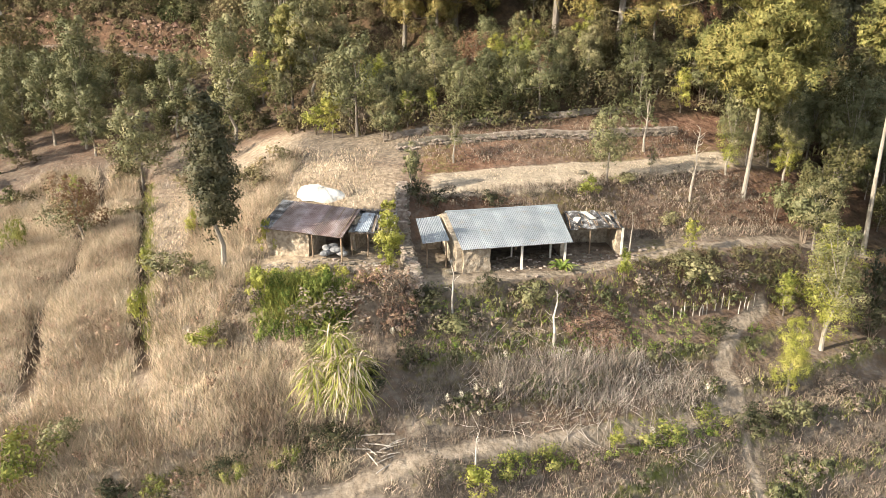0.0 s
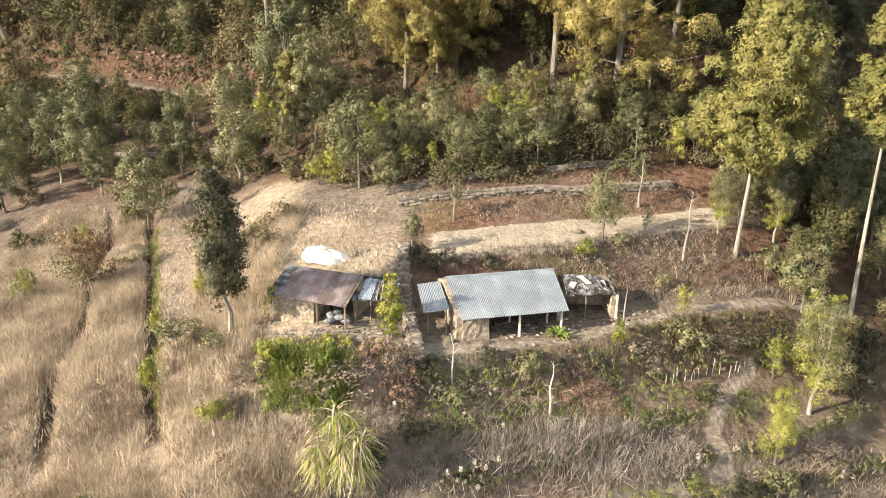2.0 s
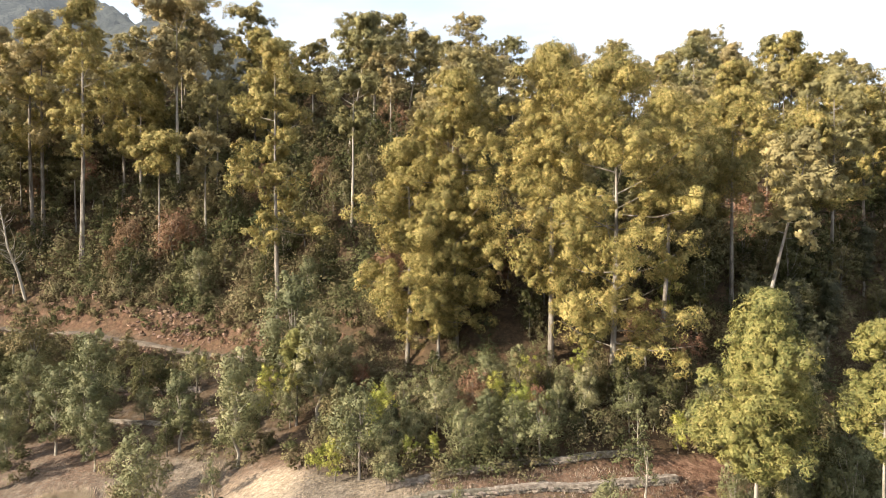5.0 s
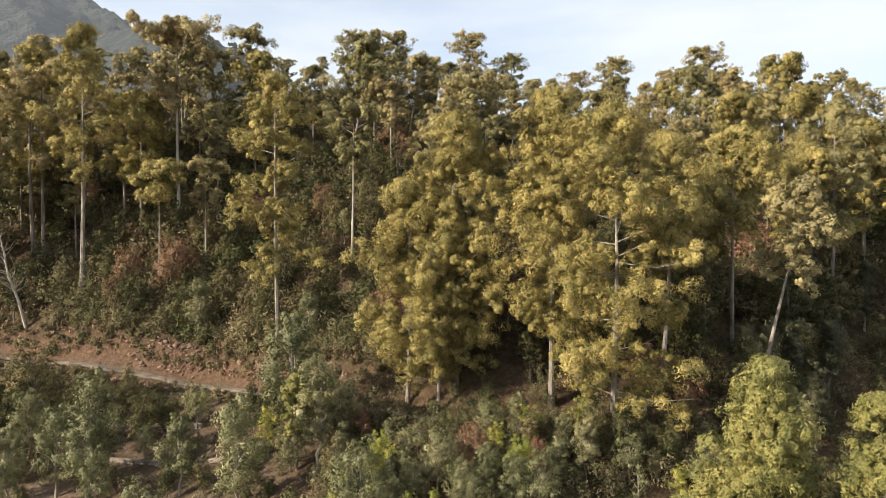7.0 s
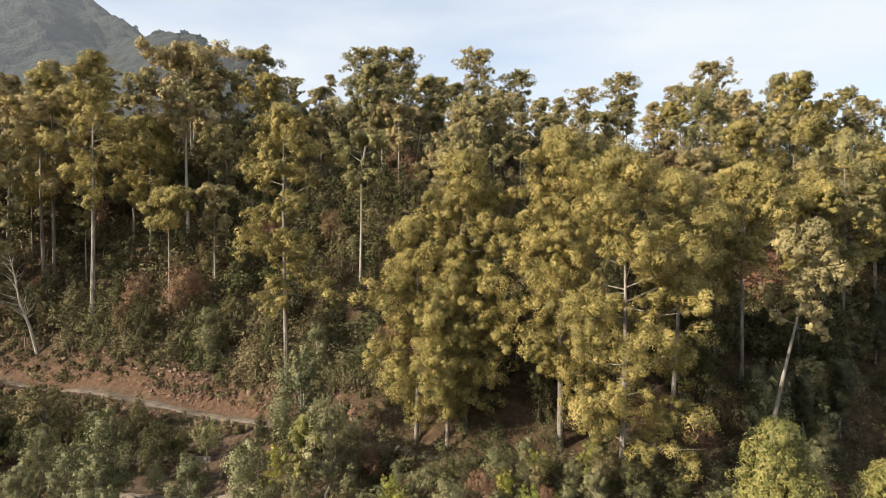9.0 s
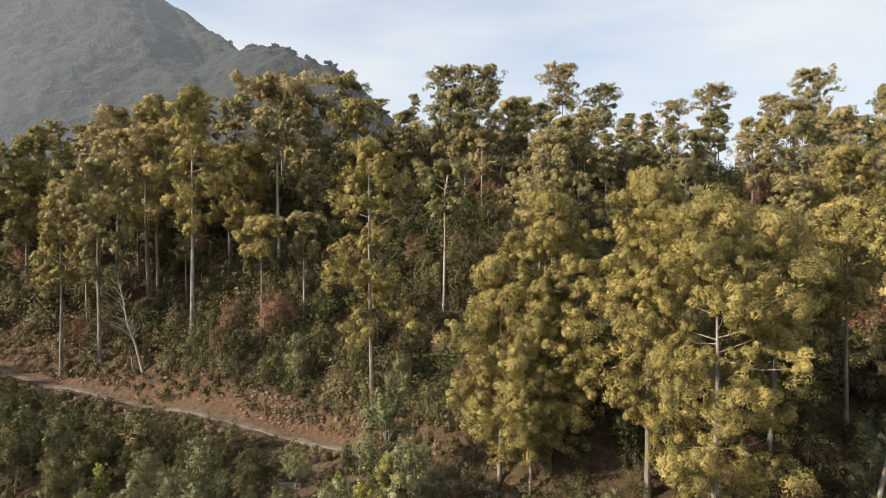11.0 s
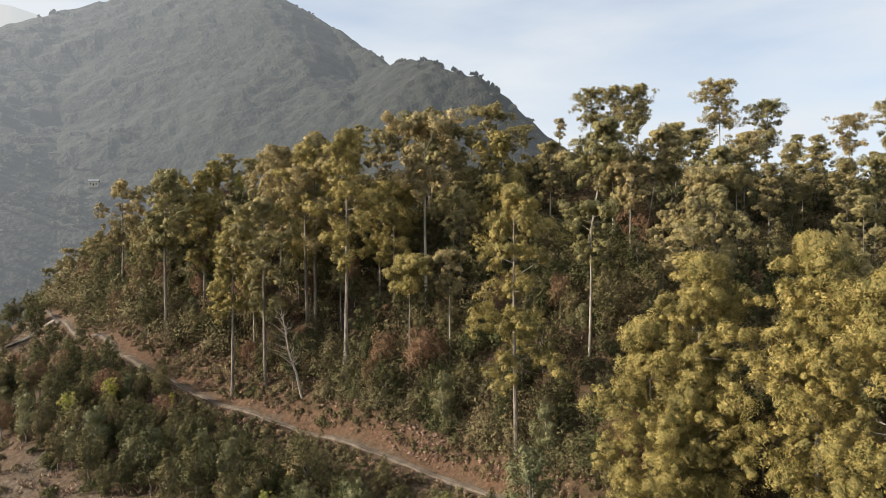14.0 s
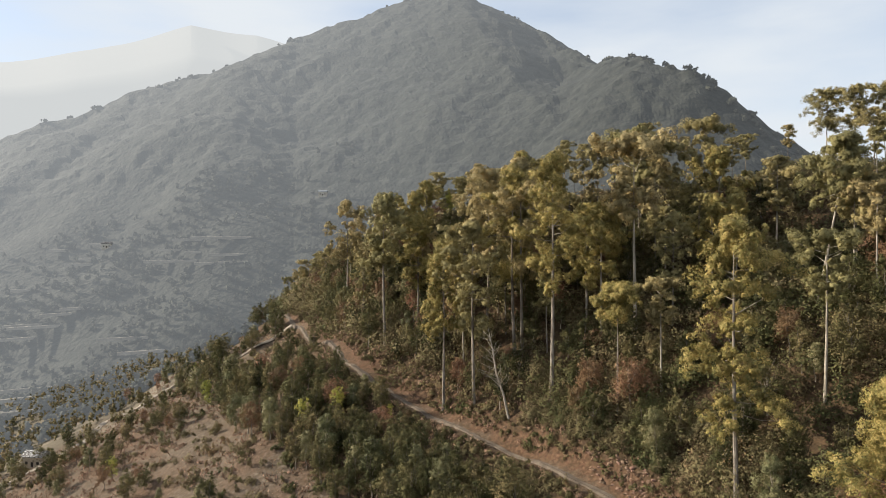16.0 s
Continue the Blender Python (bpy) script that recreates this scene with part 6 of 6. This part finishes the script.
def sacks():
    r = rng_of(145)
    for k in range(7):
        bm = bmesh.new()
        bmesh.ops.create_uvsphere(bm, u_segments=14, v_segments=8, radius=0.5)
        for v in bm.verts:
            v.co = Vector((v.co.x * 1.5, v.co.y * 0.95, v.co.z * 0.7)) * (1 + r.normal(0, 0.03))
        me = bpy.data.meshes.new("sack")
        bm.to_mesh(me)
        bm.free()
        me.materials.append(M_SACK)
        ob = new("sack", me)
        x, y = -8.0 + (k % 4) * 0.36, 43.9 + (k % 3) * 0.35
        ob.matrix_basis = Matrix.Translation((x, y, 1.1 + 0.24 * (k // 4))) @ Matrix.Rotation(r.random() * 3, 4, "Z") @ Matrix.Scale(0.62, 4)
        tagged(ob, "grey-white plastic sack stacked in the open porch", "sack", "sacks in the porch")


def boulders():
    r = rng_of(146)
    for x, y, d in ((25.5, 46.4, 0.9), (11.6, 55.6, 0.7), (-15.9, 38.4, 0.8), (6.3, 42.3, 0.35), (5.6, 42.4, 0.3), (-10.5, 42.8, 0.4), (0.4, 42.7, 0.6), (-13.1, 44.3, 0.6), (14.5, 47.3, 0.35), (15.6, 47.8, 0.3)):
        ob = new("boulder", STONES[int(r.integers(5))])
        ob.matrix_basis = Matrix.Translation((x, y, float(height(x, y)) + d * 0.2)) @ Euler((0, 0, r.random() * 6)).to_matrix().to_4x4() @ Matrix.Diagonal((d, d * 0.8, d * 0.75, 1))
        tagged(ob, "pale weathered boulder lying on the ground", "stone", "loose stones")


scatter_leaves("maize_leaves", [(x, y, 0.35, h) for x, y, h in field_spots(150, 220, ((-11.5, 37), (-6, 36.8), (-5.6, 39.4), (-11.8, 40.6)), 0.5, 1.4)], 90, 0.13, M_LEAF_GREEN, "bright green leafy crop below the old house", 221)
scatter_leaves("withered_creepers", [(x, y, 0.35, h) for x, y, h in field_spots(110, 222, ((-6.2, 37.4), (-1.8, 38.2), (-1.6, 40.6), (-5.4, 41)), 0.6, 1.7)], 100, 0.09, M_HEAP, "brown withered creepers hanging by the stone wall", 223)
scatter_leaves("bank_greens", [(x, y, 0.4, h) for x, y, h in field_spots(120, 224, ((-19, 26.6), (-6, 29.6), (-3, 33), (-9, 31.6)), 0.3, 0.9)], 80, 0.10, M_LEAF_DARK, "dark green weeds on the shaded bank", 225)
scatter_leaves("bank_herbs", [(x, y, 0.3, h) for x, y, h in field_spots(240, 226, ((-2, 36.6), (22, 41.5), (23, 45), (-1, 39.8)), 0.2, 0.8)], 60, 0.085, M_LEAF_GREEN, "green herbs on the bank below the yard", 227)
scatter_leaves("path_herbs", [(x, y, 0.3, h) for x, y, h in field_spots(130, 228, ((3, 30.2), (17, 35), (17, 36), (3, 31.4)), 0.2, 0.6)], 60, 0.085, M_LEAF_GREEN, "green herbs along the lower path", 229)


edge_spots = [(x, y, 0.45, h) for x, y, h in field_spots(170, 240, ((13, 44.2), (27, 47.2), (27, 48.9), (13, 45.3)), 0.35, 1.0)]
scatter_leaves("edge_scrub", edge_spots, 70, 0.12, M_FRINGE, "mixed scrub hanging over the yard edge", 241)


def bank_rocks():
    """Rubble bared in the cut bank above the road, too much to count."""
    r = rng_of(230)
    s = Soup()
    for k in range(260):
        x = r.normal(-48, 5.5)
        ky, _ = knots_at(x)
        y = r.uniform(ky[11] + 0.5, ky[12] + 0.6) if k % 4 else r.uniform(ky[9] + 3, ky[9] + 5.5)
        d = r.uniform(0.2, 0.85)
        m = Matrix.Translation((x, y, float(height(x, y)) - 0.1 * d)) @ Euler((r.normal(0.4, 0.3), 0, r.random() * 6)).to_matrix().to_4x4() @ Matrix.Diagonal((d * r.uniform(0.9, 1.8), d, d * 0.7, 1))
        me = STONES[k % 5]
        s.add([tuple(m @ v.co) for v in me.vertices], [list(p.vertices) for p in me.polygons])
    tagged(s.object("bank_rubble", material("red_rubble", [(0.11, 0.066, 0.045), (0.175, 0.113, 0.082), (0.25, 0.175, 0.135)], 1.5, 0.95, island=0.3)), "pale broken rock and rubble in the cut bank", "rubble", kind="stuff")


bank_rocks()
bamboo(), broad_plant(), brush_heap(), log_pile(), stakes(), sacks(), boulders()


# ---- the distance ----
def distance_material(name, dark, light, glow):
    """Far woods and fields, valley haze put in as emission that grows towards the west."""
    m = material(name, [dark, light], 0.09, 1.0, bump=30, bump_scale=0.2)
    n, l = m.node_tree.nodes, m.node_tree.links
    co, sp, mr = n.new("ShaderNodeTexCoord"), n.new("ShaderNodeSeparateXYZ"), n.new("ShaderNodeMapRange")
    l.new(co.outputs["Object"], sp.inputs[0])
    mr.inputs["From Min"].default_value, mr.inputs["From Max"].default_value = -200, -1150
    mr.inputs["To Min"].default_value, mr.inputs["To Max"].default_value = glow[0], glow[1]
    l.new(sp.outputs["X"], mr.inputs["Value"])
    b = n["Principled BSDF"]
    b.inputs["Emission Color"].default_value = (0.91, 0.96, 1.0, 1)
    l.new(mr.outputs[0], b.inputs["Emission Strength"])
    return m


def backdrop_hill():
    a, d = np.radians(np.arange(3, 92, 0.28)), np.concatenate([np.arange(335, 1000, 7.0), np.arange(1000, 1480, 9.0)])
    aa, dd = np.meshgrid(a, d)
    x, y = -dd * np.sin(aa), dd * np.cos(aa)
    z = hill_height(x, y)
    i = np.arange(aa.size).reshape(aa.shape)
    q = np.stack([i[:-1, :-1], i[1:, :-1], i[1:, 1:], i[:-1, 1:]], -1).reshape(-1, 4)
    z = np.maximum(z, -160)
    # valley haze added as emission over dark woods
    m = distance_material("woods_haze_glow", (0.008, 0.011, 0.010), (0.028, 0.031, 0.027), (0.04, 0.19))
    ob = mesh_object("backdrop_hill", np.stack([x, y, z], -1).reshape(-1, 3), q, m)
    return tagged(ob, "wooded hill across the valley with pale haze as a glow", "hill", kind="structure")


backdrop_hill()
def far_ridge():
    """The pale mountain far behind; its haze is emission on a near-black base."""
    m = bpy.data.materials.new("ridge_haze_glow")
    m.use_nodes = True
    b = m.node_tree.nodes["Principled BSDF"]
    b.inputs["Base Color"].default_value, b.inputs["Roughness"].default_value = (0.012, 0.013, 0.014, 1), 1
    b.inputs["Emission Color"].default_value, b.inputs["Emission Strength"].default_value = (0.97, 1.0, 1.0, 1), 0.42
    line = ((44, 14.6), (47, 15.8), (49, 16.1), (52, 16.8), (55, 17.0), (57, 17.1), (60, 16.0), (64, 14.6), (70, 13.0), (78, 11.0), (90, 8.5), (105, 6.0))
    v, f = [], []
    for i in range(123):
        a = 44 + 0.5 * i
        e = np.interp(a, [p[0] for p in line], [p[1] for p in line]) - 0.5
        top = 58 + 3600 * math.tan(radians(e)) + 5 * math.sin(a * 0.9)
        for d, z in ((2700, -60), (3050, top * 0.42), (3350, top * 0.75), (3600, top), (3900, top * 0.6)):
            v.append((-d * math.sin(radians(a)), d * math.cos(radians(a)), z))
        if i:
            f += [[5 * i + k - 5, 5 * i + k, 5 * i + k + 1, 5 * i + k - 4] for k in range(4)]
    tagged(mesh_object("backdrop", np.array(v), f, m, smooth=True), "pale mountain ridge with bright haze as its glow", "mountain", kind="structure")


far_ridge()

# weeds on the terrace risers
r = rng_of(160)
wx, wy = r.uniform(-42, 34, 26000), r.uniform(20, 72, 26000)
wky, _ = knots_at(wx)
rise = ledges(wx, wy, height(wx, wy), wky)[2]
near_edge = (np.abs(wy - (0.65 * wky[:, 3] + 0.35 * wky[:, 4])) < 0.6) & (wx > -3) & (wx < 28)
keep = ((rise > 0.4) & (value_noise(wx / 4, wy / 4, 61) > np.where(wx < -13, 0.12, -0.12))) | near_edge
spots = [(x, y, r.uniform(0.25, 0.6), r.uniform(0.3, 0.8)) for x, y in zip(wx[keep], wy[keep])]
scatter_leaves("bank_weeds", spots[0::3][:1100], 70, 0.17, M_LEAF, "leafy weeds along the terrace edges", 161)
scatter_leaves("withered_weeds", spots[1::3][:1100], 70, 0.15, M_TWIG, "withered brown weeds along the terrace edges", 162)
scatter_blades("bank_tufts", [(x, y, h) for x, y, _, h in spots[2::3][:1600]], 10, M_GREEN_GRASS, "green grass tufts along the terrace edges", 163, 0.25)


def lying_stalks():
    """Stalks fallen across the terrace, as loose litter."""
    r = rng_of(170)
    s = Soup()
    for k in range(420):
        x, y = r.uniform(1, 17), r.uniform(33, 40)
        a, ln = r.normal(0.5, 0.8), r.uniform(0.6, 2.0)
        z = float(height(x, y)) + 0.08
        dx, dy = math.cos(a) * ln / 2, math.sin(a) * ln / 2
        s.tube([(x - dx, y - dy, float(height(x - dx, y - dy)) + 0.04), (x, y, z + 0.1), (x + dx, y + dy, float(height(x + dx, y + dy)) + r.uniform(0.05, 0.5))], [0.016, 0.018, 0.012], 4, False)
    tagged(s.object("fallen_stalks", M_STALK), "bleached maize stalks fallen across the terrace", "stalks", kind="stuff")


def flower_heads():
    """Pale seed heads on thin stems."""
    r = rng_of(171)
    for x, y in ((2.5, 34.3), (3.3, 34.6), (1.0, 33.8), (0.2, 33.5), (1.8, 34.1), (3.8, 37.4), (2.0, 33.4), (16.4, 37.2), (12.0, 33.6), (-3.1, 37.0)):
        root = thing("seed_head", "pale fluffy seed head on a thin dry stem", "plant", "seed heads", (x, y, float(height(x, y))))
        s = Soup()
        t = r.uniform(0.9, 1.5)
        s.tube([(0, 0, -0.1), (0.03, 0, t * 0.5), (0.05, 0.03, t)], [0.012, 0.01, 0.008], 4, False)
        s.object("stem", M_TWIG, root)
        d = r.normal(0, 1, (60, 3))
        d /= np.linalg.norm(d, axis=1, keepdims=True)
        v, f = leaf_tris(r, np.array([0.05, 0.03, t]) + d * np.array([0.11, 0.11, 0.2]), d, 0.06)
        mesh_object("head", v, f, M_FLUFF, root)


lying_stalks(), flower_heads()

scatter_blades("bank_scrub", field_spots(1300, 180, ((7, 48.6), (27, 51), (25, 57), (2, 52)), 0.15, 0.55), 14, M_TWIG, "brown scrub on the bank below the upper field", 181, 0.35, 0.02)
spots = [(x, y, 0.5, h) for x, y, h in field_spots(90, 182, ((7, 49.5), (27, 51), (25, 57), (2, 51.8)), 0.3, 0.9)]
scatter_leaves("bank_bushes", spots, 80, 0.13, M_TWIG, "small rusty bushes on the bank below the upper field", 183)


# Far tree colour with the haze emission added.
M_FAR_TREES = distance_material("trees_haze_glow", (0.015, 0.019, 0.014), (0.05, 0.053, 0.04), (0.05, 0.19))


def slope_height(x, y):
    return max(float(height(x, y)), float(hill_height(np.array(x), np.array(y))) if math.hypot(x, y) > 336 else -999.0)


r = rng_of(150)
far_spots, near_spots = [], []
while len(far_spots) < 1500:
    a, d = radians(r.uniform(44, 78)), r.uniform(335, 860)
    x, y = -d * math.sin(a), d * math.cos(a)
    if value_noise(np.array(x / 45), np.array(y / 45), 43) > r.uniform(-0.5, 0.4):
        far_spots.append((x, y, r.uniform(1.8, 3.6), r.uniform(4, 9)))
while len(near_spots) < 820:
    x, y = r.uniform(-470, -215), r.uniform(70, 250)
    if value_noise(np.array(x / 20), np.array(y / 20), 44) > r.uniform(-0.5, 0.3) and y < knots_at(x)[0][10] - 4 and math.hypot(x, y) > 255:
        near_spots.append((x, y, r.uniform(1.0, 2.0), r.uniform(2, 4.5) if x > -285 else r.uniform(5, 11)))
scatter_leaves("valley_woods", far_spots, 90, 1.15, M_FAR_TREES, "scattered trees with a haze glow on the valley slopes", 151, slope_height)
scatter_leaves("slope_woods", near_spots, 130, 0.5, M_LEAF_WOOD, "scattered dark trees along the spur above the valley", 152)
scrub = [(x, y, t) for x, y, t in zip(r.uniform(-285, -95, 5200), r.uniform(75, 190, 5200), r.uniform(0.3, 0.9, 5200)) if y < knots_at(x)[0][10] - 2 and value_noise(np.array(x / 14), np.array(y / 14), 45) > -0.25]
scatter_blades("slope_scrub", scrub, 9, M_HEAP, "rusty dry scrub on the spur", 153, 0.9, 0.22, "undergrowth")


def slope_point(a, d):
    x, y = -d * math.sin(radians(a)), d * math.cos(radians(a))
    return x, y, slope_height(x, y)


def terrace_fields():
    """Pale field terraces along the valley slopes: degrees left of north, distance, length."""
    # part of the fields' paleness is haze put in as emission
    m = distance_material("field_haze_glow", (0.10, 0.09, 0.072), (0.16, 0.145, 0.118), (0.05, 0.2))
    r = rng_of(190)
    for a, d, ln in ((54.8, 716, 60), (57.4, 735, 30), (58.7, 738, 22), (59.5, 722, 28), (57.9, 704, 30), (57, 715, 16), (54.5, 694, 34), (54, 685, 28), (56.2, 690, 18),
                     (65, 784, 26), (64.3, 790, 20), (63.5, 808, 22), (66.4, 825, 20), (66.5, 695, 26), (65.3, 697, 24), (67.9, 688, 40), (69.3, 689, 36), (68.6, 700, 30),
                     (62, 609, 40), (60.8, 583, 34), (69.2, 540, 44), (69, 600, 50), (69.4, 470, 40), (68.8, 450, 30), (68.4, 763, 24)):
        q = radians(a + r.normal(0, 5))
        c = np.array([-d * math.sin(radians(a)), d * math.cos(radians(a))])
        along, out = np.array([math.cos(q), math.sin(q)]), np.array([-math.sin(q), math.cos(q)])
        wide = r.uniform(0.6, 1.2)
        n = 6
        z = max(slope_height(*(c + along * ln * (k / 4 - 0.5))) for k in range(5)) + 0.4
        v, f = [], []
        for i in range(n + 1):
            p = c + along * ln * (i / n - 0.5)
            taper = 1 - 0.6 * abs(2 * i / n - 1) ** 3
            for k, lift in ((-wide * taper - 0.6, -2.2), (-wide * taper + r.normal(0, 0.3), 0), (wide * taper, 0.2), (wide * taper + 0.6, -2.2)):
                v.append((*(p + out * k), z + lift))
            if i:
                f += [[4 * i + k - 4, 4 * i + k, 4 * i + k + 1, 4 * i + k - 3] for k in range(3)]
        tagged(mesh_object("terrace_field", np.array(v), f, m), "pale narrow field terrace with a haze glow on the far hillside", "field", kind="structure")


def valley_house(x, y, z, turn, size, wall, roof, label):
    """A small far house: walls with a door and two windows, and a gabled roof with eaves."""
    root = thing("valley_house", label, "house", "houses in the valley", (x, y, z))
    root.rotation_euler = (0, 0, turn)
    w, d, h = 9 * size, 5.5 * size, 4.6 * size
    s = Soup()
    s.box((0, 0, h / 2 - 1), (w, d, h + 2))
    s.object("wall", wall, root)
    t = Soup()
    e, rise = 0.5 * size, 1.7 * size
    x0, y0 = w / 2 + e, d / 2 + e
    t.add([(-x0, -y0, h - 0.2), (x0, -y0, h - 0.2), (x0, 0, h + rise), (-x0, 0, h + rise), (-x0, y0, h - 0.2), (x0, y0, h - 0.2), (-x0, -y0, h - 0.45), (x0, -y0, h - 0.45), (x0, y0, h - 0.45), (-x0, y0, h - 0.45)],
          [[0, 1, 2, 3], [3, 2, 5, 4], [0, 6, 7, 1], [4, 5, 8, 9], [6, 9, 8, 7], [0, 3, 4, 9, 6], [1, 7, 8, 5, 2]])
    t.object("roof", roof, root)
    for px, wide, tall, zz, name in ((0, 1.1, 2.0, 1.0, "door"), (-2.6, 1.1, 1.2, 1.6, "window"), (2.6, 1.1, 1.2, 1.6, "window")):
        q = Soup()
        q.box((px * size, -d / 2 - 0.03, zz * size), (wide * size, 0.12, tall * size))
        q.object(name, M_DARK, root)


terrace_fields()
far_spots = []
for line in RIDGES:
    pts = [(-d * math.sin(radians(a)), d * math.cos(radians(a))) for a, d, z in line]
    for (ax, ay), (bx, by) in zip(pts, pts[1:]):
        for k in range(11):
            f = r.random()
            far_spots.append((ax + (bx - ax) * f + r.normal(0, 9), ay + (by - ay) * f + r.normal(0, 9), r.uniform(2.0, 4.5), r.uniform(2, 6)))
scatter_leaves("far_woods", far_spots, 44, 2.2, M_FAR_TREES, "woodland trees with a haze glow on the hill across the valley", 191, lambda x, y: float(hill_height(np.array(x), np.array(y))))
valley_house(-280, 114, float(height(-280, 114)) + 0.3, 0.5, 0.9, M_MUD_WALL, M_OLD_TIN, "small house with a weathered tin roof in the valley")
valley_house(*slope_point(46.8, 770), 0.6, 1.0, M_CONCRETE, M_TIN, "white house among trees on the far hillside")
valley_house(*slope_point(63.1, 805), 0.9, 1.0, M_CONCRETE, M_OLD_TIN, "white house among the far field terraces")


def track(name, label, line, wide, seed, lift=0.22, mat=None):
    """A trodden earth track laid along the slope, with crumbling edges."""
    r = rng_of(seed)
    v, f = [], []
    for i, (x, y) in enumerate(line):
        ax, ay = line[max(0, i - 1)]
        bx, by = line[min(len(line) - 1, i + 1)]
        d = np.array([bx - ax, by - ay], float)
        side = np.array([-d[1], d[0]]) / np.linalg.norm(d)
        w = wide * r.uniform(0.7, 1.15)
        z = max(float(height(x + side[0] * k, y + side[1] * k)) for k in (-w, 0, w)) + lift
        for k, dz in ((-w - 0.5, -0.9), (-w, 0), (-0.4 * w, -0.05), (0, 0.03), (0.4 * w, -0.05), (w, 0), (w + 0.5, -0.9)):
            v.append((x + side[0] * k, y + side[1] * k, z + dz))
        if i:
            f += [[7 * i + k - 7, 7 * i + k, 7 * i + k + 1, 7 * i + k - 6] for k in range(6)]
    tagged(mesh_object(name, np.array(v), f, mat or M_TRACK), label, "road", kind="structure")


def along(points, step):
    """The points of a line at even steps, its corners rounded."""
    p = np.array(points, float)
    s = np.concatenate([[0], np.cumsum(np.hypot(*np.diff(p, axis=0).T))])
    t = np.arange(0, s[-1], step)
    q = np.stack([np.interp(t, s, p[:, 0]), np.interp(t, s, p[:, 1])], 1)
    for _ in range(4):
        q[1:-1] = (q[:-2] + 2 * q[1:-1] + q[2:]) / 4
    return q.tolist()


M_PALE_TRACK = material("pale_trodden_earth", [(0.17, 0.142, 0.115), (0.24, 0.205, 0.168), (0.32, 0.28, 0.235)], 0.35, 0.95, 0.5, 2.5)
M_TRACK = material("trodden_earth", [(0.075, 0.06, 0.047), (0.112, 0.09, 0.071), (0.16, 0.132, 0.106)], 0.35, 0.95, 0.5, 2.5)
XR = np.arange(-228, -9, 2.0)
RK, _ = knots_at(XR)
track("road", "narrow pale dirt road cut along the hillside", along([(-262, 206), (-252, 213)] + list(zip(XR.tolist(), ((RK[:, 10] + RK[:, 11]) / 2).tolist())), 2.0), 0.65, 210)
track("footpath", "pale worn footpath along the bare spur", along(TRACKS[3][0], 2.5), 1.3, 211, 0.3, M_PALE_TRACK)


r = rng_of(212)
roadside = []
for x in r.uniform(-225, -12, 1900):
    ky, _ = knots_at(x)
    roadside.append((x, r.uniform(ky[11] + 0.8, ky[12] + 7) if r.random() < 0.75 else ky[10] - r.uniform(0.8, 3), r.uniform(0.4, 1.3), r.uniform(0.5, 2.0)))
scatter_leaves("roadside_scrub", roadside[0::3], 90, 0.22, M_HEAP, "rusty withered scrub on the roadside bank", 213)
scatter_leaves("roadside_bushes", roadside[1::3] + roadside[2::3], 110, 0.24, M_UNDER, "dark leafy bushes on the roadside bank", 214)


# clutter round the yards
scatter_blades("yard_weeds", field_spots(420, 200, ((-13, 40.6), (-3.5, 39.6), (-3.2, 41.6), (-13.2, 42.6)), 0.15, 0.5), 14, M_TWIG, "brown trampled weeds before the old house", 201, 0.25, 0.015)
spots = [(x, y, 0.3, h) for x, y, h in field_spots(60, 202, ((-12.5, 40.4), (-3.5, 39.8), (-3.6, 41.8), (-13, 42.4)), 0.25, 0.7)]
scatter_leaves("yard_greens", spots, 60, 0.12, M_LEAF_LIME, "small leafy weeds before the old house", 203)


def yard_litter():
    """Chips, stones and sticks trodden into the yards, too small and many to count."""
    r = rng_of(204)
    v, f, s = [], [], Soup()
    for k in range(520):
        x, y = (r.uniform(-12, -3.5), r.uniform(41, 43.6)) if k % 3 else (r.uniform(1, 16), 0)
        if k % 3 == 0:
            y = 42.9 + 0.235 * (x - 1) + r.uniform(-0.3, 2.2)
        z, a, d = float(height(x, y)), r.random() * 6.28, r.uniform(0.05, 0.16)
        s.box((x, y, z + d * 0.2), (d * r.uniform(0.8, 2.6), d, d * 0.6), a, r.normal(0, 0.3))
    ob = s.object("yard_litter", M_STALK)
    tagged(ob, "pale chips, stones and sticks strewn over the yards", "litter", kind="stuff")


yard_litter()
